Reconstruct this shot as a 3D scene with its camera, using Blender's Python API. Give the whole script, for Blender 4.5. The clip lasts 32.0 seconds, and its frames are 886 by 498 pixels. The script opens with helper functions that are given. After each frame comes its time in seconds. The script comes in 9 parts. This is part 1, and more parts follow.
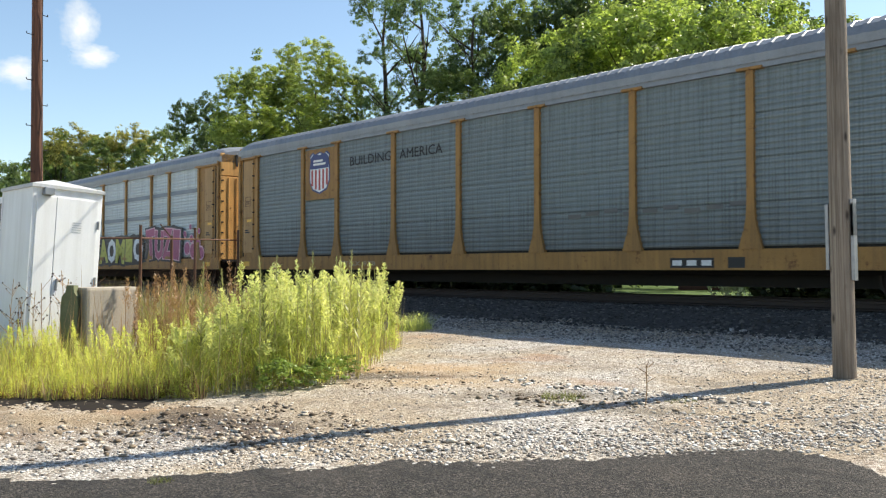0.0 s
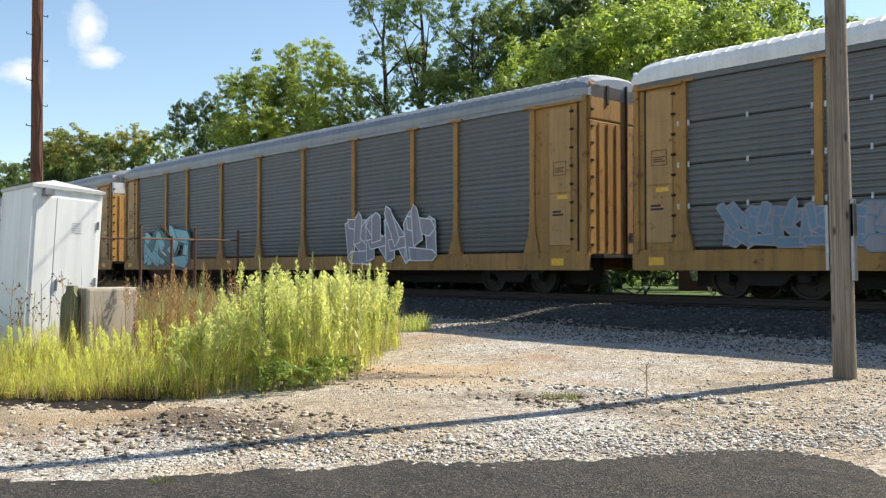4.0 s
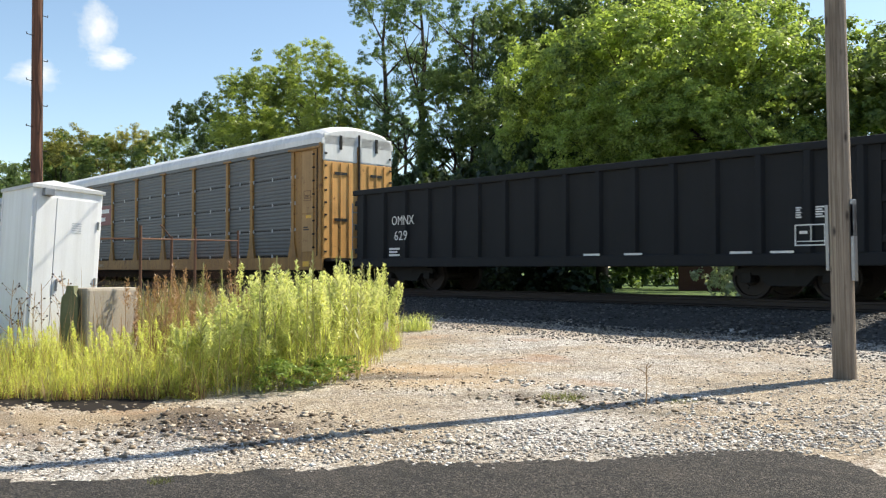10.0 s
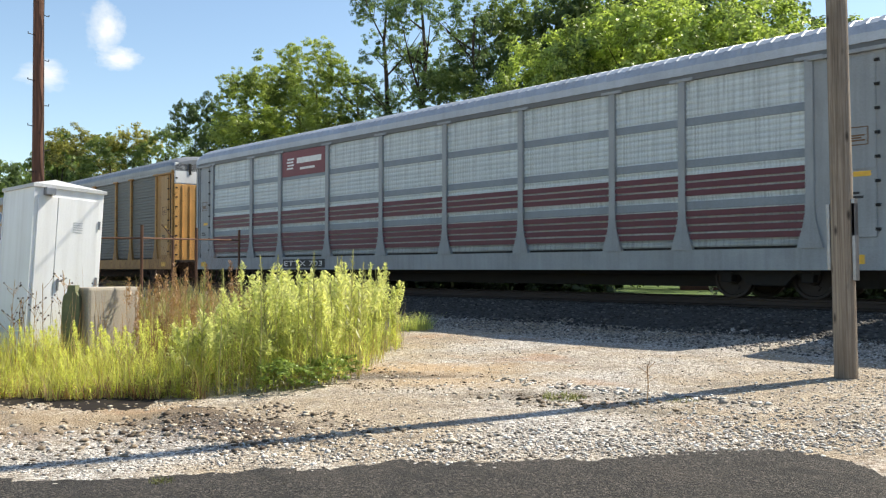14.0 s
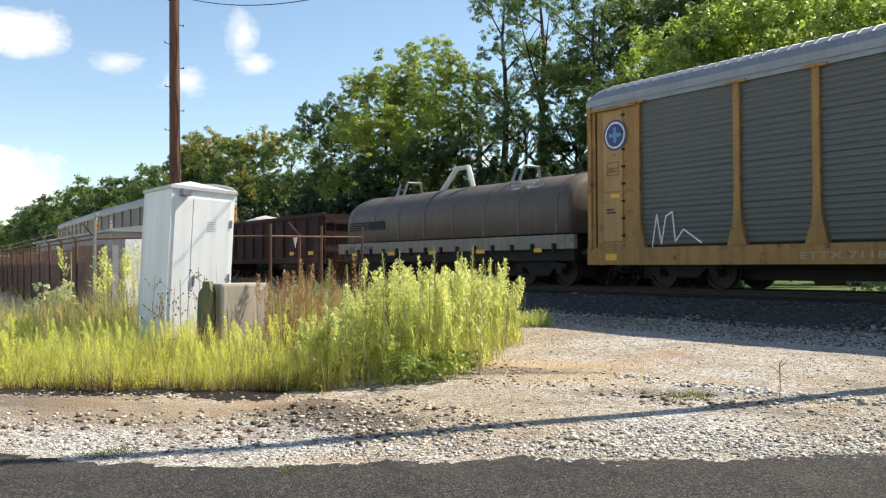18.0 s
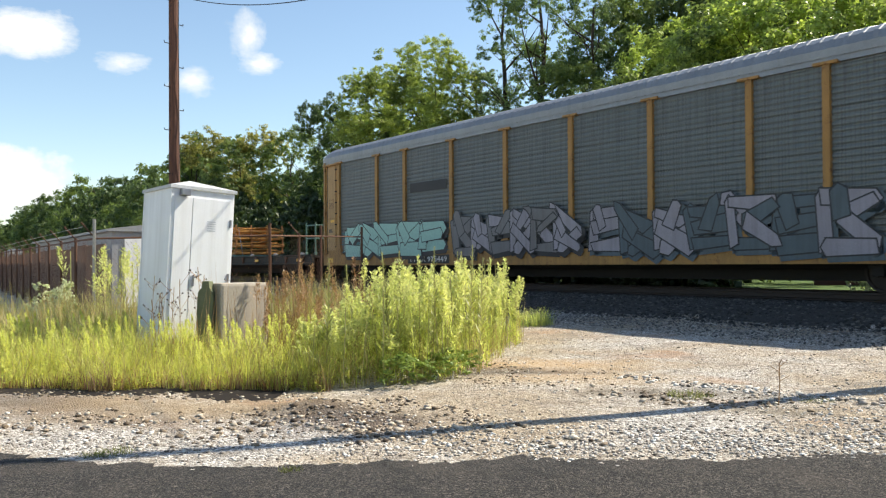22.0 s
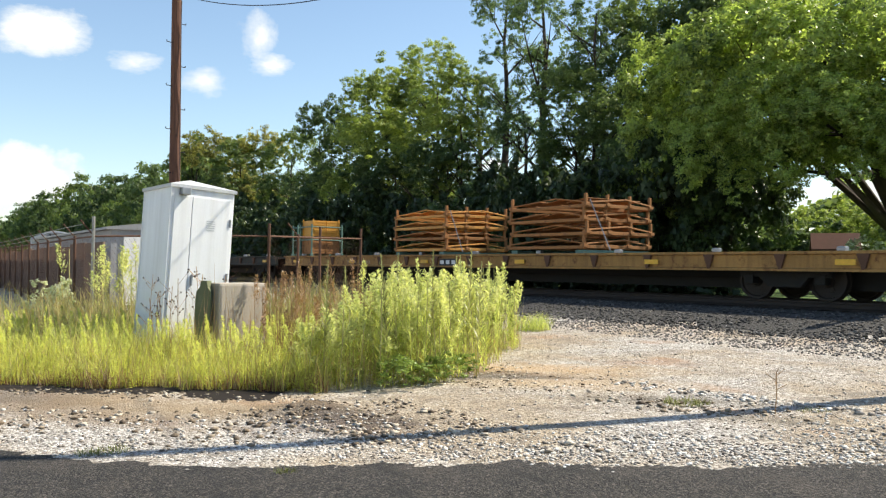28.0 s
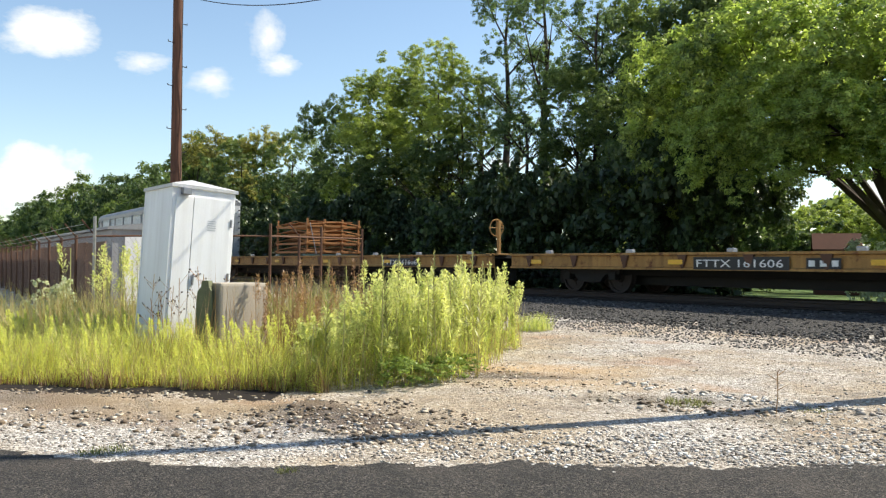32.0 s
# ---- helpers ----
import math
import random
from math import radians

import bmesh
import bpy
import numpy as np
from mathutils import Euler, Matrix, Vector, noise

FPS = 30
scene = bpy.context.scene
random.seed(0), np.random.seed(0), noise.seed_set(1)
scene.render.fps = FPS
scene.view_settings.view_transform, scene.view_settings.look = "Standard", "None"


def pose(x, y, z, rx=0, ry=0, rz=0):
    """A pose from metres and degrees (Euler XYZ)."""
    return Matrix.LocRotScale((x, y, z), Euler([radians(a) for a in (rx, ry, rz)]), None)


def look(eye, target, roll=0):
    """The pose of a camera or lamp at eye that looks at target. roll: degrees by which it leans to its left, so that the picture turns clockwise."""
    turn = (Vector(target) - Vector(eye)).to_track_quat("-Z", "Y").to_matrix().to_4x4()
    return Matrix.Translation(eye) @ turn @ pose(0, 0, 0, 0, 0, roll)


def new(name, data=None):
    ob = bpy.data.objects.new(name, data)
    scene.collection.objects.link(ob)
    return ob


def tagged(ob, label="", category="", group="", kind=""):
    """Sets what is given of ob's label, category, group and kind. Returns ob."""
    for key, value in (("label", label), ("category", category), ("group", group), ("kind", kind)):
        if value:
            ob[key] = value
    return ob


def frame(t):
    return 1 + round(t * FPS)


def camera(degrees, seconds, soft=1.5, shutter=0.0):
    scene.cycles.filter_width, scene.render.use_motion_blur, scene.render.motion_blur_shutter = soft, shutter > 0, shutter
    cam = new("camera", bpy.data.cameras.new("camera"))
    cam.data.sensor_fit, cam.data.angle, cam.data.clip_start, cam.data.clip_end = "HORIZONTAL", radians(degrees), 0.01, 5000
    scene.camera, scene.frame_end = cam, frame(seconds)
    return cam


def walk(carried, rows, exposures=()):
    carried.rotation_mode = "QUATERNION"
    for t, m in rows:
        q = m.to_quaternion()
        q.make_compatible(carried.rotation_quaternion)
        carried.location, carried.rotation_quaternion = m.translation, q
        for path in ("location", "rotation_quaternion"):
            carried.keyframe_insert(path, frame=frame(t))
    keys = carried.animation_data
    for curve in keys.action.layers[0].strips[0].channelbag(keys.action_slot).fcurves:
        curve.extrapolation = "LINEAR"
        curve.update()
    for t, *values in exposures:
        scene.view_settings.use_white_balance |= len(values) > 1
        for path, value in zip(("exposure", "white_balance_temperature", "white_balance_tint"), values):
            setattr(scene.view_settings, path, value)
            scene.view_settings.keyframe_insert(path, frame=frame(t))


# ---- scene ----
# ---------------------------------------------------------------- camera
EYE = Vector((0.0, 0.0, 1.5))
RAIL = 0.84          # top of rail
TRACK = 18.74        # centre line of the track


def aim(yaw, pitch, roll):
    """Pose of the camera: yaw in degrees from the way the track runs off, pitch up, roll."""
    a, b = radians(yaw), radians(pitch)
    way = Vector((-math.cos(a) * math.cos(b), math.sin(a) * math.cos(b), math.sin(b)))
    return look(EYE, EYE + way, roll)


FOV = 53.93
cam = camera(FOV, 32.0, soft=1.25, shutter=0.05)
PAN = [(0.0, 43.05, 1.27, 0.0), (3.5, 43.05, 1.29, 0.0), (6.0, 43.05, 1.305, 0.0), (13.0, 43.05, 1.305, 0.0), (13.4, 42.95, 1.36, 0.0),
       (13.9, 42.99, 1.27, 0.0), (14.2, 42.7, 1.26, -0.05), (14.5, 41.2, 1.22, -0.1), (15.0, 38.3, 1.15, -0.2), (15.5, 36.3, 1.14, -0.26),
       (16.0, 35.4, 1.16, -0.27), (16.5, 35.22, 1.12, -0.27), (17.0, 35.14, 1.04, -0.27), (17.5, 35.1, 1.0, -0.27),
       (19.0, 35.12, 0.99, -0.27), (20.0, 35.18, 0.97, -0.27), (21.0, 35.17, 0.96, -0.27), (22.0, 35.13, 0.98, -0.27), (23.0, 35.19, 0.96, -0.2),
       (23.5, 35.27, 0.99, 0.05), (24.0, 35.31, 1.08, 0.4), (24.5, 35.25, 1.16, 0.58), (25.0, 35.21, 1.18, 0.62), (25.5, 35.2, 1.2, 0.64),
       (27.5, 35.19, 1.2, 0.65), (29.0, 35.2, 1.2, 0.66), (31.0, 35.18, 1.2, 0.69), (32.0, 35.12, 1.2, 0.69)]
walk(cam, [(t, aim(a, b, c)) for t, a, b, c in PAN], exposures=[(0.0, 0.75, 6750.0, 7.0), (32.0, 0.75, 6750.0, 7.0)])

# ---------------------------------------------------------------- light
SUN_ELEV, SUN_AZ = radians(46), radians(16.5)      # azimuth from straight across the track towards the train's way
SUN_DIR = Vector((math.sin(SUN_AZ) * math.cos(SUN_ELEV), math.cos(SUN_AZ) * math.cos(SUN_ELEV), math.sin(SUN_ELEV)))
world = bpy.data.worlds.new("sky")
scene.world = world
world.use_nodes = True
wt = world.node_tree
wt.nodes.clear()
sky = wt.nodes.new("ShaderNodeTexSky")
sky.sky_type, sky.sun_disc = "NISHITA", False
sky.sun_elevation, sky.sun_rotation = SUN_ELEV, SUN_AZ
sky.air_density, sky.dust_density, sky.ozone_density = 1.0, 0.35, 1.6
wbg = wt.nodes.new("ShaderNodeBackground")
wbg.inputs["Strength"].default_value = 0.115
wout = wt.nodes.new("ShaderNodeOutputWorld")
wt.links.new(sky.outputs[0], wbg.inputs[0])
wt.links.new(wbg.outputs[0], wout.inputs[0])
sun = new("sun", bpy.data.lights.new("sun", "SUN"))
sun.data.energy, sun.data.angle, sun.data.color = 5.0, radians(0.53), (1.0, 0.93, 0.82)
sun.matrix_world = look(SUN_DIR * 100, (0, 0, 0))


# ---------------------------------------------------------------- materials
def nodes_of(name):
    m = bpy.data.materials.new(name)
    m.use_nodes = True
    nt = m.node_tree
    return m, nt, nt.nodes["Principled BSDF"], nt.nodes["Material Output"]


def mapped(nt, scale=(1, 1, 1), world_space=False):
    tc = nt.nodes.new("ShaderNodeTexCoord")
    mp = nt.nodes.new("ShaderNodeMapping")
    mp.inputs["Scale"].default_value = scale
    if world_space:
        g = nt.nodes.new("ShaderNodeNewGeometry")
        nt.links.new(g.outputs["Position"], mp.inputs["Vector"])
    else:
        nt.links.new(tc.outputs["Object"], mp.inputs["Vector"])
    return mp.outputs[0]


def noise_tex(nt, vec, scale, detail=4.0, rough=0.6):
    n = nt.nodes.new("ShaderNodeTexNoise")
    n.inputs["Scale"].default_value, n.inputs["Detail"].default_value, n.inputs["Roughness"].default_value = scale, detail, rough
    nt.links.new(vec, n.inputs["Vector"])
    return n.outputs["Fac"]


def ramp(nt, fac, stops):
    r = nt.nodes.new("ShaderNodeValToRGB")
    while len(r.color_ramp.elements) < len(stops):
        r.color_ramp.elements.new(0.5)
    for e, (p, c) in zip(r.color_ramp.elements, stops):
        e.position = p
        e.color = (*c, 1) if len(c) == 3 else c
    nt.links.new(fac, r.inputs[0])
    return r.outputs[0]


def mix(nt, fac, a, b, mode="MIX"):
    m = nt.nodes.new("ShaderNodeMix")
    m.data_type, m.blend_type = "RGBA", mode
    for sock, val in ((m.inputs[0], fac), (m.inputs[6], a), (m.inputs[7], b)):
        if isinstance(val, (int, float)):
            sock.default_value = val
        elif isinstance(val, tuple):
            sock.default_value = (*val, 1)
        else:
            nt.links.new(val, sock)
    return m.outputs[2]


def bumped(nt, bsdf, height, strength=0.4, dist=0.01):
    b = nt.nodes.new("ShaderNodeBump")
    b.inputs["Strength"].default_value, b.inputs["Distance"].default_value = strength, dist
    nt.links.new(height, b.inputs["Height"])
    nt.links.new(b.outputs[0], bsdf.inputs["Normal"])


def scaled(c, k):
    return tuple(min(1.0, v * k) for v in c)


def paint(name, color, rough=0.55, metal=0.0, dirt=(0.10, 0.075, 0.05), dirty=0.35, streak=True, rust=0.0, grain=40.0, spread=0.18):
    """Weathered paint or metal: blotches, run-down streaks, fine grain, optional rust spots."""
    m, nt, b, _ = nodes_of(name)
    v = mapped(nt)
    big = noise_tex(nt, v, 0.9, 5)
    col = ramp(nt, big, [(0.3, scaled(color, 1 - spread)), (0.7, scaled(color, 1 + spread))])
    if streak:
        st = noise_tex(nt, mapped(nt, (7.0, 7.0, 0.35)), 1.0, 6, 0.7)
        col = mix(nt, ramp(nt, st, [(0.42, (0, 0, 0)), (0.75, (dirty, dirty, dirty))]), col, dirt)
    fine = noise_tex(nt, v, grain, 3)
    col = mix(nt, 0.25 if spread > 0.1 else 0.06, col, ramp(nt, fine, [(0.3, scaled(color, 0.55)), (0.7, scaled(color, 1.3))]))
    if rust:
        rs = noise_tex(nt, v, 3.3, 8, 0.75)
        col = mix(nt, ramp(nt, rs, [(0.62 - rust * 0.2, (0, 0, 0)), (0.70 - rust * 0.1, (1, 1, 1))]), col, (0.12, 0.045, 0.02))
    nt.links.new(col, b.inputs["Base Color"])
    b.inputs["Roughness"].default_value, b.inputs["Metallic"].default_value = rough, metal
    b.inputs["Specular IOR Level"].default_value = 0.3
    bumped(nt, b, fine, 0.15, 0.004)
    return m


def plain(name, color, rough=0.6, metal=0.0, scale=12.0, spread=0.15):
    m, nt, b, _ = nodes_of(name)
    f = noise_tex(nt, mapped(nt), scale, 4)
    nt.links.new(ramp(nt, f, [(0.25, scaled(color, 1 - spread)), (0.75, scaled(color, 1 + spread))]), b.inputs["Base Color"])
    b.inputs["Roughness"].default_value, b.inputs["Metallic"].default_value = rough, metal
    return m


def foliage(name, dark, light, thin=0.45, scale=0.35):
    """Leaves: colour varies by plant, by clump and by leaf; light shines through."""
    m, nt, b, out = nodes_of(name)
    g = nt.nodes.new("ShaderNodeNewGeometry")
    oi = nt.nodes.new("ShaderNodeObjectInfo")
    clump = noise_tex(nt, mapped(nt, (1, 1, 1), True), scale, 3)
    add = nt.nodes.new("ShaderNodeMath")
    add.operation = "MULTIPLY_ADD"
    nt.links.new(g.outputs["Random Per Island"], add.inputs[0])
    add.inputs[1].default_value = 0.45
    nt.links.new(clump, add.inputs[2])
    add2 = nt.nodes.new("ShaderNodeMath")
    add2.operation = "MULTIPLY_ADD"
    nt.links.new(oi.outputs["Random"], add2.inputs[0])
    add2.inputs[1].default_value = 0.25
    nt.links.new(add.outputs[0], add2.inputs[2])
    col = ramp(nt, add2.outputs[0], [(0.45, dark), (1.05, light)])
    nt.links.new(col, b.inputs["Base Color"])
    b.inputs["Roughness"].default_value = 0.42
    b.inputs["Specular IOR Level"].default_value = 0.4
    tr = nt.nodes.new("ShaderNodeBsdfTranslucent")
    nt.links.new(mix(nt, 1.0, col, (0.97, 1.0, 0.6), "MULTIPLY"), tr.inputs[0])
    ms = nt.nodes.new("ShaderNodeMixShader")
    ms.inputs[0].default_value = thin
    nt.links.new(b.outputs[0], ms.inputs[1])
    nt.links.new(tr.outputs[0], ms.inputs[2])
    nt.links.new(ms.outputs[0], out.inputs[0])
    return m


def stones(name, colors, rough=0.9):
    """Loose stones, each with its own tone."""
    m, nt, b, _ = nodes_of(name)
    g = nt.nodes.new("ShaderNodeNewGeometry")
    n = len(colors)
    col = ramp(nt, g.outputs["Random Per Island"], [(i / max(1, n - 1), c) for i, c in enumerate(colors)])
    f = noise_tex(nt, mapped(nt), 45, 4)
    col = mix(nt, 0.35, col, ramp(nt, f, [(0.3, (0.1, 0.09, 0.08)), (0.7, (0.7, 0.67, 0.62))]), "OVERLAY")
    nt.links.new(col, b.inputs["Base Color"])
    b.inputs["Roughness"].default_value = rough
    bumped(nt, b, f, 0.5, 0.01)
    return m



def ribbed(name, light, dark, rough=0.5, metal=0.3, plaid=0.5):
    """Ribbed sheet: soot lies in bands and runs; light through the perforation is painted as a weave."""
    m, nt, b, _ = nodes_of(name)
    runs = noise_tex(nt, mapped(nt, (9.0, 1.0, 0.12)), 1.0, 5, 0.65)
    bands = noise_tex(nt, mapped(nt, (0.08, 1.0, 9.0)), 1.0, 4, 0.65)
    blot = noise_tex(nt, mapped(nt, (0.5, 0.5, 0.5)), 1.0, 6, 0.6)
    add = nt.nodes.new("ShaderNodeMath")
    add.operation = "MULTIPLY_ADD"
    nt.links.new(runs, add.inputs[0])
    add.inputs[1].default_value = plaid
    nt.links.new(bands, add.inputs[2])
    add2 = nt.nodes.new("ShaderNodeMath")
    add2.operation = "MULTIPLY_ADD"
    nt.links.new(blot, add2.inputs[0])
    add2.inputs[1].default_value = 0.5
    nt.links.new(add.outputs[0], add2.inputs[2])
    mid = 0.5 + plaid * 0.5 + 0.25
    col = ramp(nt, add2.outputs[0], [(max(0.0, (mid - 0.22) / 1.0) * 0.8, dark), (min(1.0, (mid + 0.22) * 0.8), light)])
    fine = noise_tex(nt, mapped(nt), 35, 4)
    col = mix(nt, 0.2, col, ramp(nt, fine, [(0.3, scaled(dark, 0.6)), (0.7, light)]))
    # weave: bright threads painted for light shining through the holes
    if plaid > 0.7:
        warp = noise_tex(nt, mapped(nt, (24.0, 1.0, 0.35)), 1.0, 3, 0.7)
        weft = noise_tex(nt, mapped(nt, (0.12, 1.0, 17.0)), 1.0, 3, 0.7)
        col = mix(nt, ramp(nt, warp, [(0.47, (0, 0, 0)), (0.62, (0.72, 0.72, 0.72))]), col, scaled(dark, 0.8))
        col = mix(nt, ramp(nt, weft, [(0.50, (0, 0, 0)), (0.66, (0.4, 0.4, 0.4))]), col, dark)
    rs = noise_tex(nt, mapped(nt, (1, 1, 0.5)), 2.3, 8, 0.75)
    col = mix(nt, ramp(nt, rs, [(0.68, (0, 0, 0)), (0.76, (0.7, 0.7, 0.7))]), col, (0.09, 0.06, 0.045))
    # road dirt thrown up the lower courses, uneven along the car
    sep = nt.nodes.new("ShaderNodeSeparateXYZ")
    nt.links.new(mapped(nt), sep.inputs[0])
    lap = nt.nodes.new("ShaderNodeMath")
    lap.operation = "MULTIPLY_ADD"
    nt.links.new(noise_tex(nt, mapped(nt, (1.3, 1.0, 0.5)), 1.0, 5, 0.7), lap.inputs[0])
    lap.inputs[1].default_value = -2.2
    nt.links.new(sep.outputs[2], lap.inputs[2])
    splash = nt.nodes.new("ShaderNodeMapRange")
    splash.inputs[1].default_value, splash.inputs[2].default_value, splash.inputs[3].default_value, splash.inputs[4].default_value = -0.1, 1.5, 0.5, 0.0
    nt.links.new(lap.outputs[0], splash.inputs[0])
    col = mix(nt, splash.outputs[0], col, (0.075, 0.068, 0.058))
    nt.links.new(col, b.inputs["Base Color"])
    b.inputs["Roughness"].default_value, b.inputs["Metallic"].default_value = rough, metal
    return m


M_YELLOW = paint("railcar yellow paint", (0.36, 0.195, 0.058), dirty=0.8, dirt=(0.11, 0.07, 0.038), rust=0.3, spread=0.25)
M_TAN = paint("sun-bleached yellow paint", (0.43, 0.26, 0.105), dirty=0.6, dirt=(0.16, 0.09, 0.045), rust=0.22)
# end door paint lightened: the sun on the car ends is in the colour
M_ORANGE_SUN = paint("orange paint with sunlight in its colour", (0.66, 0.36, 0.12), dirty=0.4, rust=0.12)
M_GALV = ribbed("galvanised ribbed sheet", (0.225, 0.27, 0.28), (0.12, 0.148, 0.158), metal=0.1, plaid=0.75)
# base colour brightened for daylight coming through the perforated panels
M_GALV_LIGHT = ribbed("galvanised sheet with shine-through in its colour", (0.62, 0.68, 0.685), (0.33, 0.375, 0.39), metal=0.1, plaid=0.8)
M_GALV_DARK = ribbed("sooty ribbed sheet", (0.14, 0.145, 0.145), (0.085, 0.088, 0.088), metal=0.15)
M_GALV_OLIVE = ribbed("olive grey ribbed sheet", (0.118, 0.124, 0.115), (0.052, 0.056, 0.052), metal=0.1, plaid=0.7)
M_GALV_MID = ribbed("dull ribbed sheet", (0.15, 0.17, 0.17), (0.075, 0.085, 0.085), metal=0.15, plaid=0.9)
M_MARKDIM = plain("faded stencil paint", (0.15, 0.14, 0.13), 0.7)
M_CLIP = plain("pale zinc clip", (0.55, 0.56, 0.57), 0.5)
M_BELT = paint("blue grey belt rail", (0.22, 0.25, 0.28), rough=0.5, metal=0.2, dirty=0.3, dirt=(0.1, 0.1, 0.1))
M_ROOF = paint("weathered roof steel", (0.26, 0.275, 0.295), rough=0.45, metal=0.4, dirty=0.3, dirt=(0.12, 0.11, 0.10))
M_ROOF_PALE = paint("pale blue grey roof steel", (0.40, 0.43, 0.48), rough=0.45, metal=0.3, dirty=0.3, dirt=(0.2, 0.2, 0.2))
M_ROOF_WHITE = paint("white roof paint", (0.75, 0.76, 0.76), rough=0.5, dirty=0.3, dirt=(0.3, 0.28, 0.25))
M_GREY = paint("grey railcar paint", (0.30, 0.32, 0.33), rough=0.5, dirty=0.4, dirt=(0.08, 0.08, 0.08))
M_WHITE = paint("white paint", (0.78, 0.79, 0.78), rough=0.5, dirty=0.2, dirt=(0.35, 0.33, 0.3))
M_HOPPER = paint("pale grey hopper paint", (0.52, 0.53, 0.51), rough=0.5, dirty=0.35, dirt=(0.16, 0.14, 0.12))
M_BOXRED = paint("oxide red boxcar paint", (0.10, 0.019, 0.024), rough=0.6, dirty=0.6, dirt=(0.16, 0.07, 0.07), spread=0.35)
M_MAROON = paint("rusted maroon paint", (0.034, 0.013, 0.012), rough=0.85, dirty=0.5, dirt=(0.03, 0.018, 0.013), rust=0.1)
M_BLACKCAR = paint("black gondola paint", (0.011, 0.0122, 0.0148), rough=0.7, dirty=0.3, dirt=(0.02, 0.019, 0.018))
M_COIL = paint("sooty grey coil cover", (0.125, 0.105, 0.092), rough=0.6, dirty=0.5, dirt=(0.05, 0.042, 0.036))
M_COILSILL = paint("grimy pale sill paint", (0.24, 0.215, 0.18), rough=0.7, dirty=0.6, dirt=(0.08, 0.06, 0.045), rust=0.15)
M_NOTICE = plain("brown stencil paint", (0.14, 0.075, 0.035), 0.7)
M_DARKGREEN = paint("dark green flatcar paint", (0.014, 0.018, 0.016), rough=0.65, dirty=0.4, dirt=(0.06, 0.04, 0.03), rust=0.1)
M_FLATYEL = paint("worn yellow flatcar paint", (0.37, 0.205, 0.065), rough=0.7, dirty=0.7, rust=0.4, dirt=(0.09, 0.045, 0.025), spread=0.25)
M_RACK = paint("orange painted rack steel", (0.60, 0.28, 0.065), rough=0.55, dirty=0.5, rust=0.35)
M_RACKRUST = paint("rusted rack steel", (0.34, 0.15, 0.05), rough=0.7, dirty=0.4, rust=0.4)
M_CRATE = paint("amber painted steel crate", (0.62, 0.30, 0.05), rough=0.5, dirty=0.2)
M_STAND = paint("sea green painted tube", (0.12, 0.22, 0.18), rough=0.5, dirty=0.3)
M_STEEL = plain("dull steel", (0.30, 0.30, 0.31), 0.4, 0.8)
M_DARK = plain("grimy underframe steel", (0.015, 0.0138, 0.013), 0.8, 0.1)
M_WHEEL = plain("rusty wheel steel", (0.030, 0.022, 0.018), 0.65, 0.3)
M_RUST = paint("brown rust", (0.12, 0.062, 0.04), rough=0.85, dirty=0.4)
M_BLACK = plain("black paint", (0.012, 0.012, 0.013), 0.5)
M_REFL = plain("yellow reflective tape", (0.75, 0.42, 0.03), 0.4)
M_MARK = plain("white stencil paint", (0.72, 0.72, 0.70), 0.6)
M_MARKBLK = plain("black stencil paint", (0.02, 0.02, 0.022), 0.6)
M_MARKPALE = plain("worn cream stencil paint", (0.38, 0.31, 0.21), 0.7)
M_REDPANEL = plain("dark red sign panel", (0.16, 0.022, 0.03), 0.45)
M_REDSTRIPE = plain("dark red stripe paint", (0.095, 0.016, 0.028), 0.5)
M_BLUE = plain("navy enamel", (0.02, 0.035, 0.16), 0.4)
M_REDENAMEL = plain("red enamel", (0.40, 0.035, 0.03), 0.4)


def timber(name, pale, dark, knots):
    """Weathered pole: long checks and grain down the shaft, with dark knots."""
    m, nt, b, _ = nodes_of(name)
    grain = noise_tex(nt, mapped(nt, (34, 34, 0.7)), 1.0, 6, 0.7)
    col = ramp(nt, grain, [(0.34, dark), (0.62, pale)])
    blot = noise_tex(nt, mapped(nt, (3, 3, 0.8)), 1.0, 4, 0.6)
    col = mix(nt, ramp(nt, blot, [(0.42, (0, 0, 0)), (0.68, (0.6, 0.6, 0.6))]), col, scaled(dark, 0.8))
    spots = nt.nodes.new("ShaderNodeTexVoronoi")
    spots.inputs["Scale"].default_value = 1.0
    nt.links.new(mapped(nt, (5.0, 5.0, 2.0)), spots.inputs["Vector"])
    col = mix(nt, ramp(nt, spots.outputs["Distance"], [(0.05, (knots, knots, knots)), (0.16, (0, 0, 0))]), col, (0.03, 0.022, 0.017))
    nt.links.new(col, b.inputs["Base Color"])
    b.inputs["Roughness"].default_value = 0.9
    bumped(nt, b, grain, 0.6, 0.02)
    return m


M_POLE = timber("weathered grey pole timber", (0.34, 0.285, 0.225), (0.13, 0.10, 0.075), 0.9)
M_POLEBROWN = timber("brown treated pole timber", (0.17, 0.078, 0.05), (0.075, 0.036, 0.024), 0.7)
M_TIE = paint("creosoted timber", (0.045, 0.036, 0.03), rough=0.9, dirty=0.4)
M_RAIL = plain("rail steel", (0.045, 0.032, 0.026), 0.7, 0.3)
M_CONCRETE = paint("weathered concrete", (0.44, 0.385, 0.32), rough=0.9, dirty=0.45, dirt=(0.13, 0.12, 0.08))
M_MOSSY = paint("mossy concrete", (0.16, 0.17, 0.10), rough=0.95, dirty=0.5, dirt=(0.05, 0.07, 0.03))
